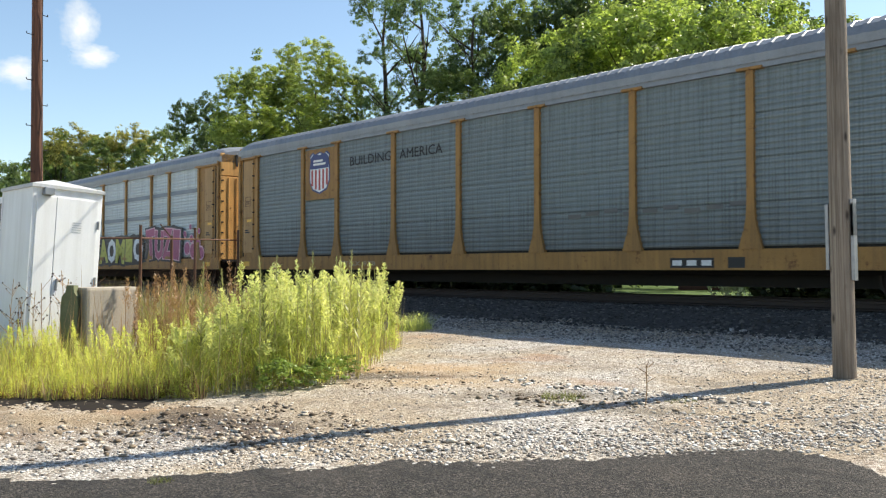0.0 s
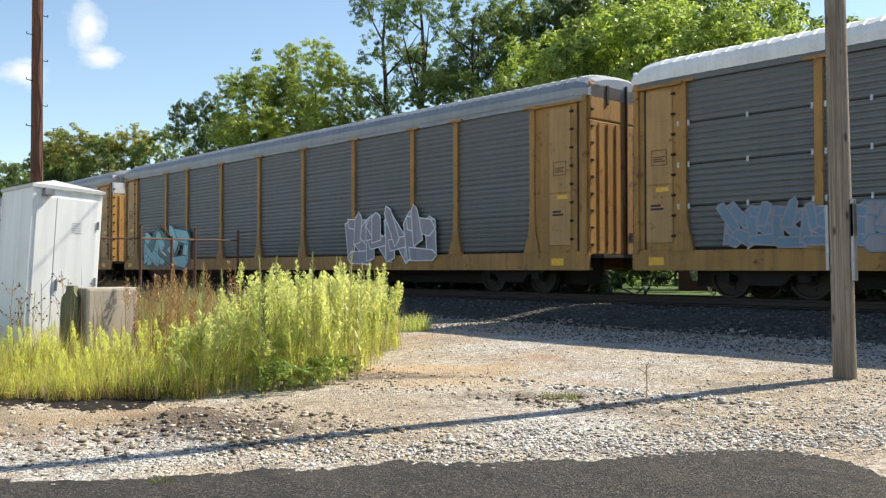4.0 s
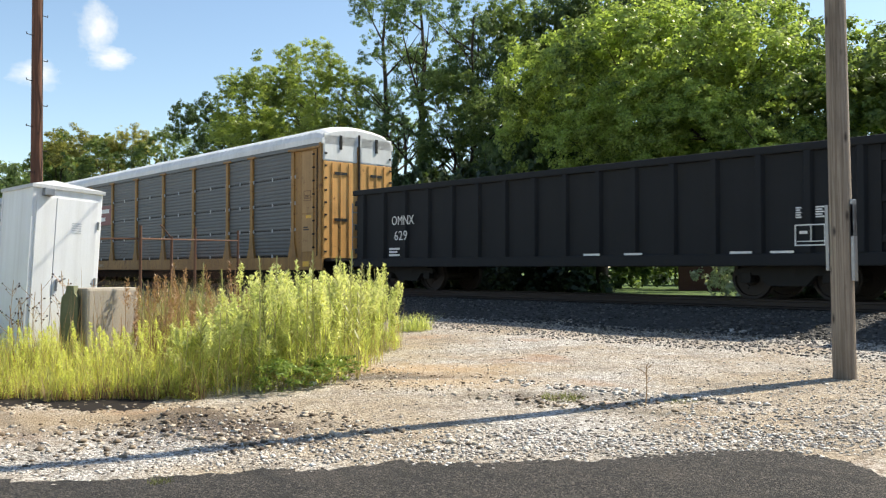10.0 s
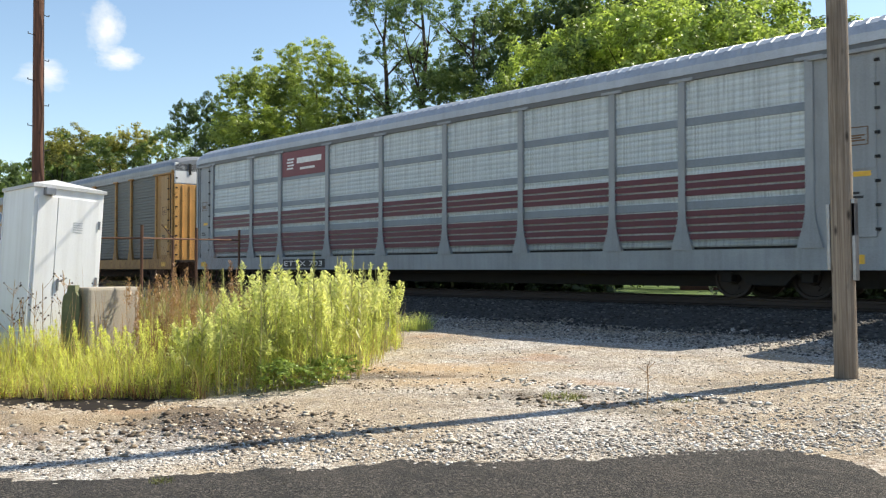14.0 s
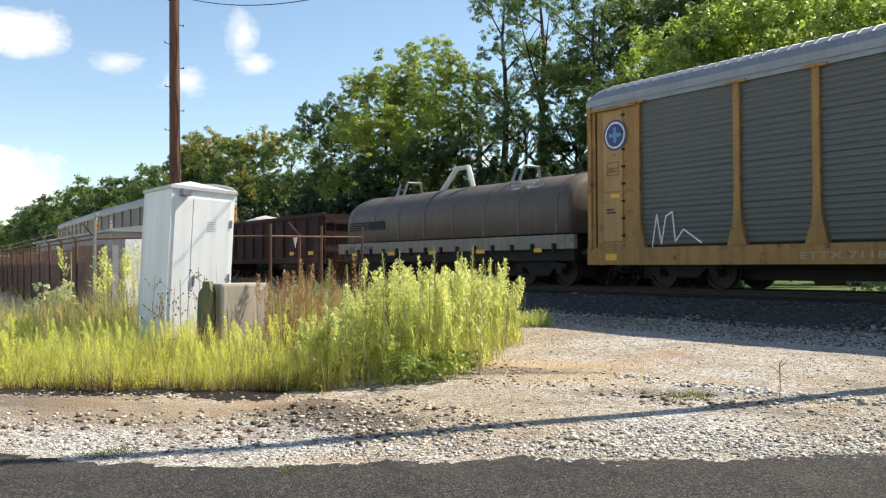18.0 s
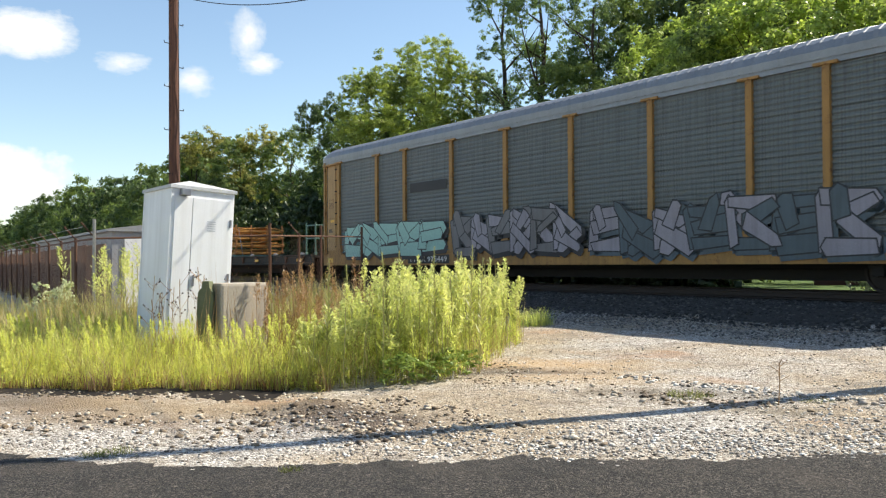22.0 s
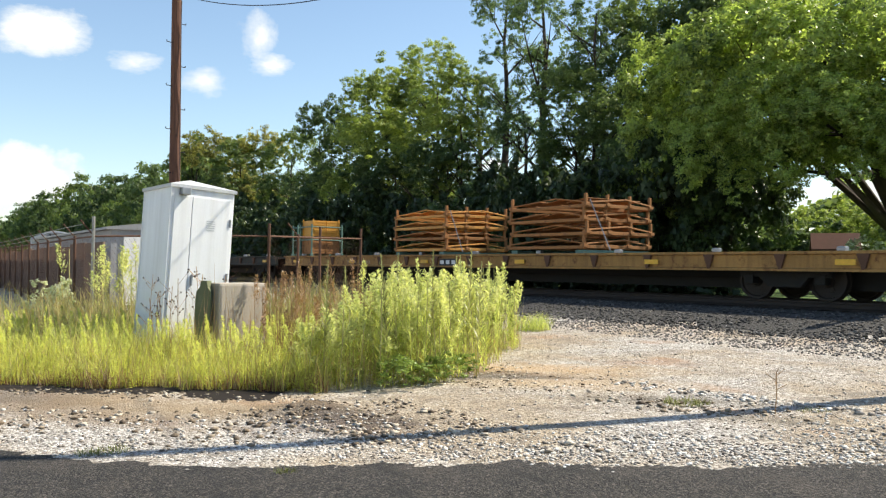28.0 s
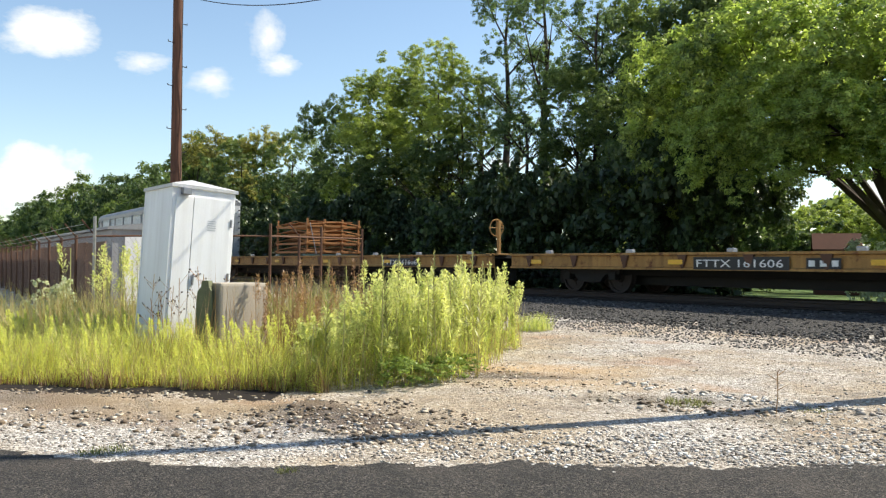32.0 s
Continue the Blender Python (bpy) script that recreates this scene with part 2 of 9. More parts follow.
M_CABINET = paint("white enamelled steel cabinet", (0.78, 0.79, 0.81), rough=0.5, dirty=0.3, dirt=(0.42, 0.40, 0.37), spread=0.05)
M_CABROOF = paint("chalky galvanised roof sheet", (0.52, 0.53, 0.54), rough=0.6, dirty=0.3, dirt=(0.3, 0.28, 0.26))
M_BOARD = paint("red brown boarding", (0.13, 0.055, 0.04), rough=0.8, dirty=0.4)
M_NOTICEGREY = plain("faded grey notice print", (0.42, 0.44, 0.47), 0.6)
M_SHED = paint("grey shed cladding", (0.30, 0.31, 0.32), rough=0.6, dirty=0.3)
M_WIRE = plain("galvanised wire", (0.32, 0.31, 0.29), 0.5, 0.7)
M_BARK = paint("grey brown bark", (0.06, 0.048, 0.038), rough=0.95, dirty=0.4, grain=15)
M_LEAF = foliage("broad leaves", (0.05, 0.092, 0.04), (0.25, 0.32, 0.115), 0.62, 0.5)
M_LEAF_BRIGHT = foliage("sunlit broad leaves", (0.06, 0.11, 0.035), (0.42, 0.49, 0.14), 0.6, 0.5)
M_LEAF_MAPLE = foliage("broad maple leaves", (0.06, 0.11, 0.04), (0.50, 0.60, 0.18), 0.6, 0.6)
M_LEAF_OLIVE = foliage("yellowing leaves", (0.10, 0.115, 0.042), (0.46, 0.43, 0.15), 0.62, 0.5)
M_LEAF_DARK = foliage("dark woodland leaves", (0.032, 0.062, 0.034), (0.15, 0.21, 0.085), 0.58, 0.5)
M_LEAF_BLUE = foliage("blue green locust leaves", (0.06, 0.11, 0.062), (0.25, 0.34, 0.155), 0.6, 0.5)
M_GOLDENROD = foliage("goldenrod leaves", (0.30, 0.37, 0.13), (0.76, 0.76, 0.33), 0.8, 1.6)
M_GOLDTIP = foliage("goldenrod flower heads", (0.42, 0.48, 0.20), (0.80, 0.79, 0.44), 0.65, 1.6)
M_MEADOW = foliage("meadow weed leaves", (0.18, 0.23, 0.06), (0.80, 0.80, 0.28), 0.66, 1.4)
M_GRASS = foliage("tall meadow grass", (0.12, 0.15, 0.035), (0.80, 0.78, 0.24), 0.55, 1.2)
M_RANK = foliage("dull rank weeds", (0.13, 0.15, 0.055), (0.42, 0.42, 0.18), 0.5, 1.0)
M_STRAW = foliage("straw-coloured grass", (0.30, 0.22, 0.09), (0.55, 0.45, 0.22), 0.4, 1.0)
M_DRY = foliage("dried brown weeds", (0.19, 0.095, 0.055), (0.48, 0.31, 0.18), 0.35, 1.0)
M_SEED = plain("dark dried seed heads", (0.045, 0.025, 0.018), 0.9)
M_GRAVEL = stones("crushed limestone", [(0.13, 0.108, 0.088), (0.38, 0.34, 0.295), (0.60, 0.56, 0.51), (0.80, 0.77, 0.73)])
M_RUBBLE = stones("tan broken stone", [(0.06, 0.042, 0.03), (0.20, 0.15, 0.10), (0.38, 0.31, 0.23), (0.62, 0.56, 0.47)])
# stone tones hold the train's shade; sunlit ballast would be mid grey
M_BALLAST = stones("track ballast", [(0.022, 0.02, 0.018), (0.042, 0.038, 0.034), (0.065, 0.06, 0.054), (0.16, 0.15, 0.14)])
M_BALLAST_GREY = stones("spilled grey ballast", [(0.07, 0.064, 0.058), (0.13, 0.12, 0.11), (0.21, 0.195, 0.18), (0.36, 0.335, 0.31)])
M_SCREEN = paint("dull brown sheet metal", (0.23, 0.16, 0.125), rough=0.85, dirty=0.4, dirt=(0.07, 0.05, 0.04))
# near-black tone carries the shadow that the weeds cast on the soil
M_SOIL_SHADOW = paint("soil with shadow in its colour", (0.015, 0.0105, 0.008), rough=1.0, dirty=0.0, grain=30, spread=0.4, streak=False)
M_PAPER = plain("crumpled white paper", (0.8, 0.8, 0.8), 0.8)
M_COVER = foliage("fresh green ground cover", (0.10, 0.155, 0.035), (0.32, 0.42, 0.11), 0.5, 2.0)
# near-black leaf tones stand for the shade seen under the train
M_SCRUB_SHADE = foliage("scrub leaves with shade in their colour", (0.014, 0.026, 0.012), (0.045, 0.07, 0.025), 0.35)
M_PALEBUSH = foliage("pale flowering foliage", (0.20, 0.25, 0.12), (0.74, 0.76, 0.60), 0.5, 3.0)
# leaf tones darkened to hold the shade below the canopy
M_UNDER_SHADE = foliage("understorey leaves with shade in their colour", (0.018, 0.036, 0.018), (0.075, 0.11, 0.042), 0.4, 0.5)
M_STEM = plain("pale weed stem", (0.34, 0.32, 0.12), 0.8)
M_TUFT = foliage("dull yard weeds", (0.10, 0.11, 0.04), (0.26, 0.27, 0.10), 0.4, 2.0)


# ---------------------------------------------------------------- mesh building
class Geo:
    """Collects vertices and faces of one part."""

    def __init__(self):
        self.v, self.f = [], []

    def add(self, verts, faces):
        n = len(self.v)
        self.v += [tuple(p) for p in verts]
        self.f += [tuple(i + n for i in q) for q in faces]
        return self

    def box(self, x0, x1, y0, y1, z0, z1):
        vs = [(x, y, z) for x in (x0, x1) for y in (y0, y1) for z in (z0, z1)]
        return self.add(vs, [(0, 1, 3, 2), (4, 6, 7, 5), (0, 4, 5, 1), (2, 3, 7, 6), (0, 2, 6, 4), (1, 5, 7, 3)])

    def bevel_box(self, x0, x1, y0, y1, z0, z1, b=0.02):
        """A box with its upright edges and its rims cut off."""
        bm = bmesh.new()
        bmesh.ops.create_cube(bm, size=1)
        for v in bm.verts:
            v.co = Vector(((x0 + x1) / 2 + v.co.x * (x1 - x0), (y0 + y1) / 2 + v.co.y * (y1 - y0), (z0 + z1) / 2 + v.co.z * (z1 - z0)))
        bmesh.ops.bevel(bm, geom=bm.edges[:], offset=b, segments=2, affect="EDGES", profile=0.6)
        bm.verts.index_update()
        self.add([v.co for v in bm.verts], [[v.index for v in f.verts] for f in bm.faces])
        bm.free()
        return self

    def prism_x(self, prof, x0, x1, cap=True):
        """A profile in y and z, drawn out along x."""
        n = len(prof)
        vs = [(x0, y, z) for y, z in prof] + [(x1, y, z) for y, z in prof]
        fs = [(i, (i + 1) % n, n + (i + 1) % n, n + i) for i in range(n)]
        if cap:
            fs += [tuple(range(n))[::-1], tuple(range(n, 2 * n))]
        return self.add(vs, fs)

    def prism_y(self, prof, y0, y1):
        """A profile in x and z, drawn out along y."""
        n = len(prof)
        vs = [(x, y0, z) for x, z in prof] + [(x, y1, z) for x, z in prof]
        return self.add(vs, [(i, n + i, n + (i + 1) % n, (i + 1) % n) for i in range(n)] + [tuple(range(n)), tuple(range(n, 2 * n))[::-1]])

    def tube(self, a, b, r0, r1=None, n=8):
        a, b = Vector(a), Vector(b)
        r1 = r0 if r1 is None else r1
        d = (b - a).normalized()
        s = d.orthogonal().normalized()
        t = d.cross(s)
        ring = [(math.cos(2 * math.pi * i / n), math.sin(2 * math.pi * i / n)) for i in range(n)]
        vs = [a + (s * c + t * k) * r0 for c, k in ring] + [b + (s * c + t * k) * r1 for c, k in ring]
        return self.add(vs, [(i, (i + 1) % n, n + (i + 1) % n, n + i) for i in range(n)] + [tuple(range(n))[::-1], tuple(range(n, 2 * n))])

    def path(self, pts, r, n=6):
        """One bent tube through the points."""
        pts = [Vector(p) for p in pts]
        rings, up = [], None
        for i, p in enumerate(pts):
            d = (pts[min(i + 1, len(pts) - 1)] - pts[max(i - 1, 0)])
            d = d.normalized() if d.length > 1e-9 else Vector((0, 0, 1))
            s = d.orthogonal() if up is None else up - d * up.dot(d)
            s = s.normalized() if s.length > 1e-6 else d.orthogonal().normalized()
            up = s
            t = d.cross(s)
            rings += [p + (s * math.cos(2 * math.pi * j / n) + t * math.sin(2 * math.pi * j / n)) * r for j in range(n)]
        k = len(pts)
        fs = [(i * n + j, i * n + (j + 1) % n, (i + 1) * n + (j + 1) % n, (i + 1) * n + j) for i in range(k - 1) for j in range(n)]
        return self.add(rings, fs + [tuple(range(n))[::-1], tuple(range((k - 1) * n, k * n))])

    def lathe_y(self, prof, n=24):
        """A profile of radius and y, turned about the y axis."""
        k = len(prof)
        vs = [(r * math.cos(2 * math.pi * i / n), y, r * math.sin(2 * math.pi * i / n)) for i in range(n) for r, y in prof]
        fs = [(i * k + j, i * k + j + 1, (i + 1) % n * k + j + 1, (i + 1) % n * k + j) for i in range(n) for j in range(k - 1)]
        return self.add(vs, fs)

    def mesh(self, name, material, smooth=False):
        me = bpy.data.meshes.new(name)
        me.from_pydata(self.v, [], self.f)
        if material:
            me.materials.append(material)
        if smooth:
            me.polygons.foreach_set("use_smooth", [True] * len(me.polygons))
        return me


def part(name, geo, material=None, parent=None, label="", at=None, smooth=False):
    """Links a Geo or a ready mesh as one object, under a thing or a part."""
    me = geo.mesh(name, material, smooth) if isinstance(geo, Geo) else geo
    ob = new(name, me)
    if parent is not None:
        ob.parent = parent
    if at is not None:
        ob.matrix_basis = at if isinstance(at, Matrix) else Matrix.Translation(at)
    if label:
        tagged(ob, label)
    return ob


def thing(name, label, category, at=(0, 0, 0), group="", kind=""):
    ob = new(name)
    ob.empty_display_size = 0.2
    ob.matrix_basis = at if isinstance(at, Matrix) else Matrix.Translation(at)
    return tagged(ob, label, category, group, kind)


SHARED = {}


def shared(key, make, material, smooth=False):
    """One mesh for all alike pieces."""
    if (key, material.name) not in SHARED:
        SHARED[(key, material.name)] = make().mesh(key if isinstance(key, str) else str(key[0]), material, smooth)
    return SHARED[(key, material.name)]


def np_mesh(name, verts, faces, material, smooth=False):
    """A mesh from arrays: verts n x 3, faces m x 3 or m x 4."""
    me = bpy.data.meshes.new(name)
    k = faces.shape[1]
    me.vertices.add(len(verts))
    me.vertices.foreach_set("co", verts.astype(np.float32).ravel())
    me.loops.add(faces.size)
    me.loops.foreach_set("vertex_index", faces.astype(np.int32).ravel())
    me.polygons.add(len(faces))
    me.polygons.foreach_set("loop_start", np.arange(0, faces.size, k, dtype=np.int32))
    me.polygons.foreach_set("loop_total", np.full(len(faces), k, dtype=np.int32))
    me.update(calc_edges=True)
    if material:
        me.materials.append(material)
    if smooth:
        me.polygons.foreach_set("use_smooth", np.ones(len(faces), dtype=bool))
    return me


def turns(rng, n):
    """n random rotation matrices."""
    q = rng.normal(size=(n, 4))
    q /= np.linalg.norm(q, axis=1)[:, None]
    w, x, y, z = q.T
    return np.stack([1 - 2 * (y * y + z * z), 2 * (x * y - z * w), 2 * (x * z + y * w), 2 * (x * y + z * w), 1 - 2 * (x * x + z * z), 2 * (y * z - x * w),
                     2 * (x * z - y * w), 2 * (y * z + x * w), 1 - 2 * (x * x + y * y)], axis=1).reshape(n, 3, 3)


BOX_V = np.array([(x, y, z) for x in (-1, 1) for y in (-1, 1) for z in (-1, 1)], float)
BOX_F = np.array([(0, 1, 3, 2), (4, 6, 7, 5), (0, 4, 5, 1), (2, 3, 7, 6), (0, 2, 6, 4), (1, 5, 7, 3)])


def pebble_mesh(name, pos, size, material, rng, flat=0.65):
    """Many angular stones in one mesh."""
    n = len(pos)
    base = BOX_V[None] * rng.uniform(0.35, 1.0, (n, 8, 3)) + rng.normal(0, 0.12, (n, 8, 3))
    base = np.einsum("nij,nkj->nki", turns(rng, n), base) * np.array([1, 1, flat])
    v = base * size[:, None, None] * 0.62 + pos[:, None, :]
    f = (BOX_F[None] + 8 * np.arange(n)[:, None, None]).reshape(-1, 4)
    return np_mesh(name, v.reshape(-1, 3), f, material)


def text_mesh(body, size, material, fat=0.0, depth=0.004, narrow=1.0):
    """Letters in the built-in font as a mesh in the x-z plane, read from the -y side."""
    key = ("text", body, size, fat, narrow)
    if (key, material.name) in SHARED:
        return SHARED[(key, material.name)]
    cu = bpy.data.curves.new("lettering", "FONT")
    cu.body, cu.size, cu.offset, cu.extrude, cu.resolution_u = body, size, fat, depth, 2
    ob = bpy.data.objects.new("lettering", cu)
    me = bpy.data.meshes.new_from_object(ob)
    bpy.data.objects.remove(ob)
    me.transform(Matrix.Rotation(radians(90), 4, "X") @ Matrix.Diagonal((narrow, 1, 1, 1)))
    me.name = "lettering"
    me.materials.clear()
    me.materials.append(material)
    SHARED[(key, material.name)] = me
    return me


# ---------------------------------------------------------------- ground
def smooth(a, b, x):
    k = min(1.0, max(0.0, (x - a) / (b - a)))
    return k * k * (3 - 2 * k)


def track_y(x):
    """Centre line of the track: straight, then easing away."""
    d = -x - 25.0
    if d <= 0:
        return TRACK
    return TRACK + d * d / 1600.0 if d < 90 else TRACK + 90 * 90 / 1600.0 + (d - 90) * 90 / 800.0


def ground_z(x, y):
    base = 0.027 * max(0.0, min(y, 15.0) - 4.0)
    base += 0.13 * math.exp(-((x + 8.0) / 0.5) ** 2 - ((y - 4.05) / 0.35) ** 2) + 0.07 * math.exp(-((x + 7.3) / 0.5) ** 2 - ((y - 3.9) / 0.4) ** 2)
    d = y - track_y(x)
    near = smooth(-4.6, -1.9, d)
    far = 1 - smooth(1.9, 4.2, d)
    bed = 0.62 if -1.95 < d < 1.95 else 0.0
    if d < 0:
        h = base + (0.62 - base) * near
    else:
        h = 0.30 + (0.62 - 0.30) * far
    if abs(d) < 8:
        h += 0.012 * noise.noise((x * 2.1, y * 2.1, 0)) 
    h += 0.03 * noise.noise((x * 0.35, y * 0.35, 3.0)) * (1 if abs(d) > 3 else 0.2)
    return h


def grid_lines(fine0, fine1, step, limit, grow=1.25):
    mid = list(np.arange(fine0, fine1 + step / 2, step))
    out, s = [fine1], step
    while out[-1] < limit:
        s *= grow
        out.append(out[-1] + s)
    low, s = [fine0], step
    while low[-1] > -limit:
        s *= grow
        low.append(low[-1] - s)
    return low[:0:-1] + mid + out[1:]


def ground_material():
    m, nt, b, _ = nodes_of("gravel yard ground")
    pos = mapped(nt, (1, 1, 1), True)
    big = noise_tex(nt, pos, 0.35, 5)
    mid = noise_tex(nt, pos, 2.2, 6, 0.7)
    fine = noise_tex(nt, pos, 26, 5, 0.75)
    vor = nt.nodes.new("ShaderNodeTexVoronoi")
    vor.inputs["Scale"].default_value = 42.0
    nt.links.new(pos, vor.inputs["Vector"])
    cell = nt.nodes.new("ShaderNodeTexVoronoi")
    cell.inputs["Scale"].default_value = 42.0
    nt.links.new(pos, cell.inputs["Vector"])
    sepc = nt.nodes.new("ShaderNodeSeparateColor")
    nt.links.new(cell.outputs["Color"], sepc.inputs[0])
    tone = nt.nodes.new("ShaderNodeMath")
    tone.operation = "MULTIPLY_ADD"
    nt.links.new(sepc.outputs[0], tone.inputs[0])
    tone.inputs[1].default_value = 0.55
    nt.links.new(fine, tone.inputs[2])
    pale = ramp(nt, tone.outputs[0], [(0.35, (0.07, 0.055, 0.04)), (0.7, (0.315, 0.28, 0.24)), (1.0, (0.72, 0.68, 0.625))])
    tan = ramp(nt, tone.outputs[0], [(0.35, (0.11, 0.082, 0.054)), (0.7, (0.32, 0.25, 0.17)), (1.0, (0.52, 0.43, 0.32))])
    col = mix(nt, ramp(nt, big, [(0.42, (0, 0, 0)), (0.58, (1, 1, 1))]), pale, tan)
    rust = nt.nodes.new("ShaderNodeTexNoise")
    rust.inputs["Scale"].default_value = 0.5
    nt.links.new(mapped(nt, (1, 1.7, 1), True), rust.inputs["Vector"])
    col = mix(nt, ramp(nt, rust.outputs["Fac"], [(0.58, (0, 0, 0)), (0.72, (0.55, 0.55, 0.55))]), col, (0.36, 0.19, 0.09))
    col = mix(nt, ramp(nt, mid, [(0.35, (0.6, 0.6, 0.6)), (0.5, (0, 0, 0))]), col, (0.17, 0.14, 0.11))
    # stains: orange fines, dark mud, debris
    for cx, cy, rx, ry, tint, share in ((-9.2, 7.9, 1.9, 0.8, (0.50, 0.31, 0.13), 0.9), (-7.8, 7.4, 1.6, 0.6, (0.47, 0.32, 0.16), 0.8), (-7.9, 3.95, 1.1, 0.5, (0.055, 0.038, 0.028), 1.0),
                                        (-7.1, 3.9, 1.1, 0.55, (0.085, 0.05, 0.036), 0.95), (-6.3, 7.45, 1.2, 0.35, (0.10, 0.08, 0.055), 0.9), (-9.2, 7.05, 1.3, 0.5, (0.07, 0.05, 0.035), 1.0), (-8.6, 7.3, 0.9, 0.16, (0.05, 0.037, 0.027), 0.9), (-7.35, 4.15, 1.0, 0.42, (0.06, 0.042, 0.03), 1.0), (-10.6, 1.7, 1.6, 0.5, (0.10, 0.072, 0.05), 0.9), (-8.6, 2.3, 1.5, 0.45, (0.24, 0.165, 0.095), 0.7),
                                        (-10.0, 2.6, 0.9, 0.5, (0.40, 0.27, 0.14), 0.5), (-5.0, 7.4, 0.7, 0.3, (0.14, 0.12, 0.08), 0.6), (-9.6, 1.9, 1.9, 0.9, (0.20, 0.14, 0.085), 0.9), (-11.3, 1.6, 1.6, 0.8, (0.15, 0.11, 0.075), 0.9), (-8.9, 3.2, 1.6, 0.7, (0.34, 0.24, 0.13), 0.7)):
        mp = nt.nodes.new("ShaderNodeMapping")
        mp.vector_type = "TEXTURE"
        mp.inputs["Location"].default_value = (cx, cy, 0.1)
        mp.inputs["Rotation"].default_value = (0, 0, radians(40))
        mp.inputs["Scale"].default_value = (rx, ry, 1.0)
        nt.links.new(pos, mp.inputs[0])
        ln = nt.nodes.new("ShaderNodeVectorMath")
        ln.operation = "LENGTH"
        nt.links.new(mp.outputs[0], ln.inputs[0])
        sm = nt.nodes.new("ShaderNodeMath")
        sm.operation = "MULTIPLY_ADD"
        nt.links.new(mid, sm.inputs[0])
        sm.inputs[1].default_value = 1.6
        nt.links.new(ln.outputs["Value"], sm.inputs[2])
        r_ = nt.nodes.new("ShaderNodeMapRange")
        r_.inputs[1].default_value, r_.inputs[2].default_value, r_.inputs[3].default_value, r_.inputs[4].default_value = 1.1, 2.0, share, 0.0
        nt.links.new(sm.outputs[0], r_.inputs[0])
        col = mix(nt, r_.outputs[0], col, mix(nt, 0.35, tint, col))
    # grass beyond the track
    sep = nt.nodes.new("ShaderNodeSeparateXYZ")
    nt.links.new(pos, sep.inputs[0])
    lawn = ramp(nt, fine, [(0.3, (0.032, 0.066, 0.008)), (0.7, (0.095, 0.165, 0.018))])
    mr = nt.nodes.new("ShaderNodeMapRange")
    mr.inputs[1].default_value, mr.inputs[2].default_value = 22.3, 23.2
    nt.links.new(sep.outputs[1], mr.inputs[0])
    col = mix(nt, mr.outputs[0], col, lawn)
    nt.links.new(col, b.inputs["Base Color"])
    b.inputs["Roughness"].default_value = 0.95
    hmix = nt.nodes.new("ShaderNodeMath")
    hmix.operation = "MULTIPLY_ADD"
    nt.links.new(vor.outputs["Distance"], hmix.inputs[0])
    hmix.inputs[1].default_value = -0.8
    nt.links.new(fine, hmix.inputs[2])
    bumped(nt, b, hmix.outputs[0], 0.8, 0.03)
    return m


M_GROUND = ground_material()
xs, ys = grid_lines(-26, 4, 0.2, 1500), grid_lines(0.5, 24, 0.2, 1500)
gv = [(x, y, ground_z(x, y)) for x in xs for y in ys]
ny = len(ys)
gf = [(i * ny + j, (i + 1) * ny + j, (i + 1) * ny + j + 1, i * ny + j + 1) for i in range(len(xs) - 1) for j in range(ny - 1)]
ground = part("ground", np_mesh("ground", np.array(gv), np.array(gf), M_GROUND, True))
tagged(ground, "pale gravel yard with tan dirt, grass beyond the track", "ground", kind="structure")


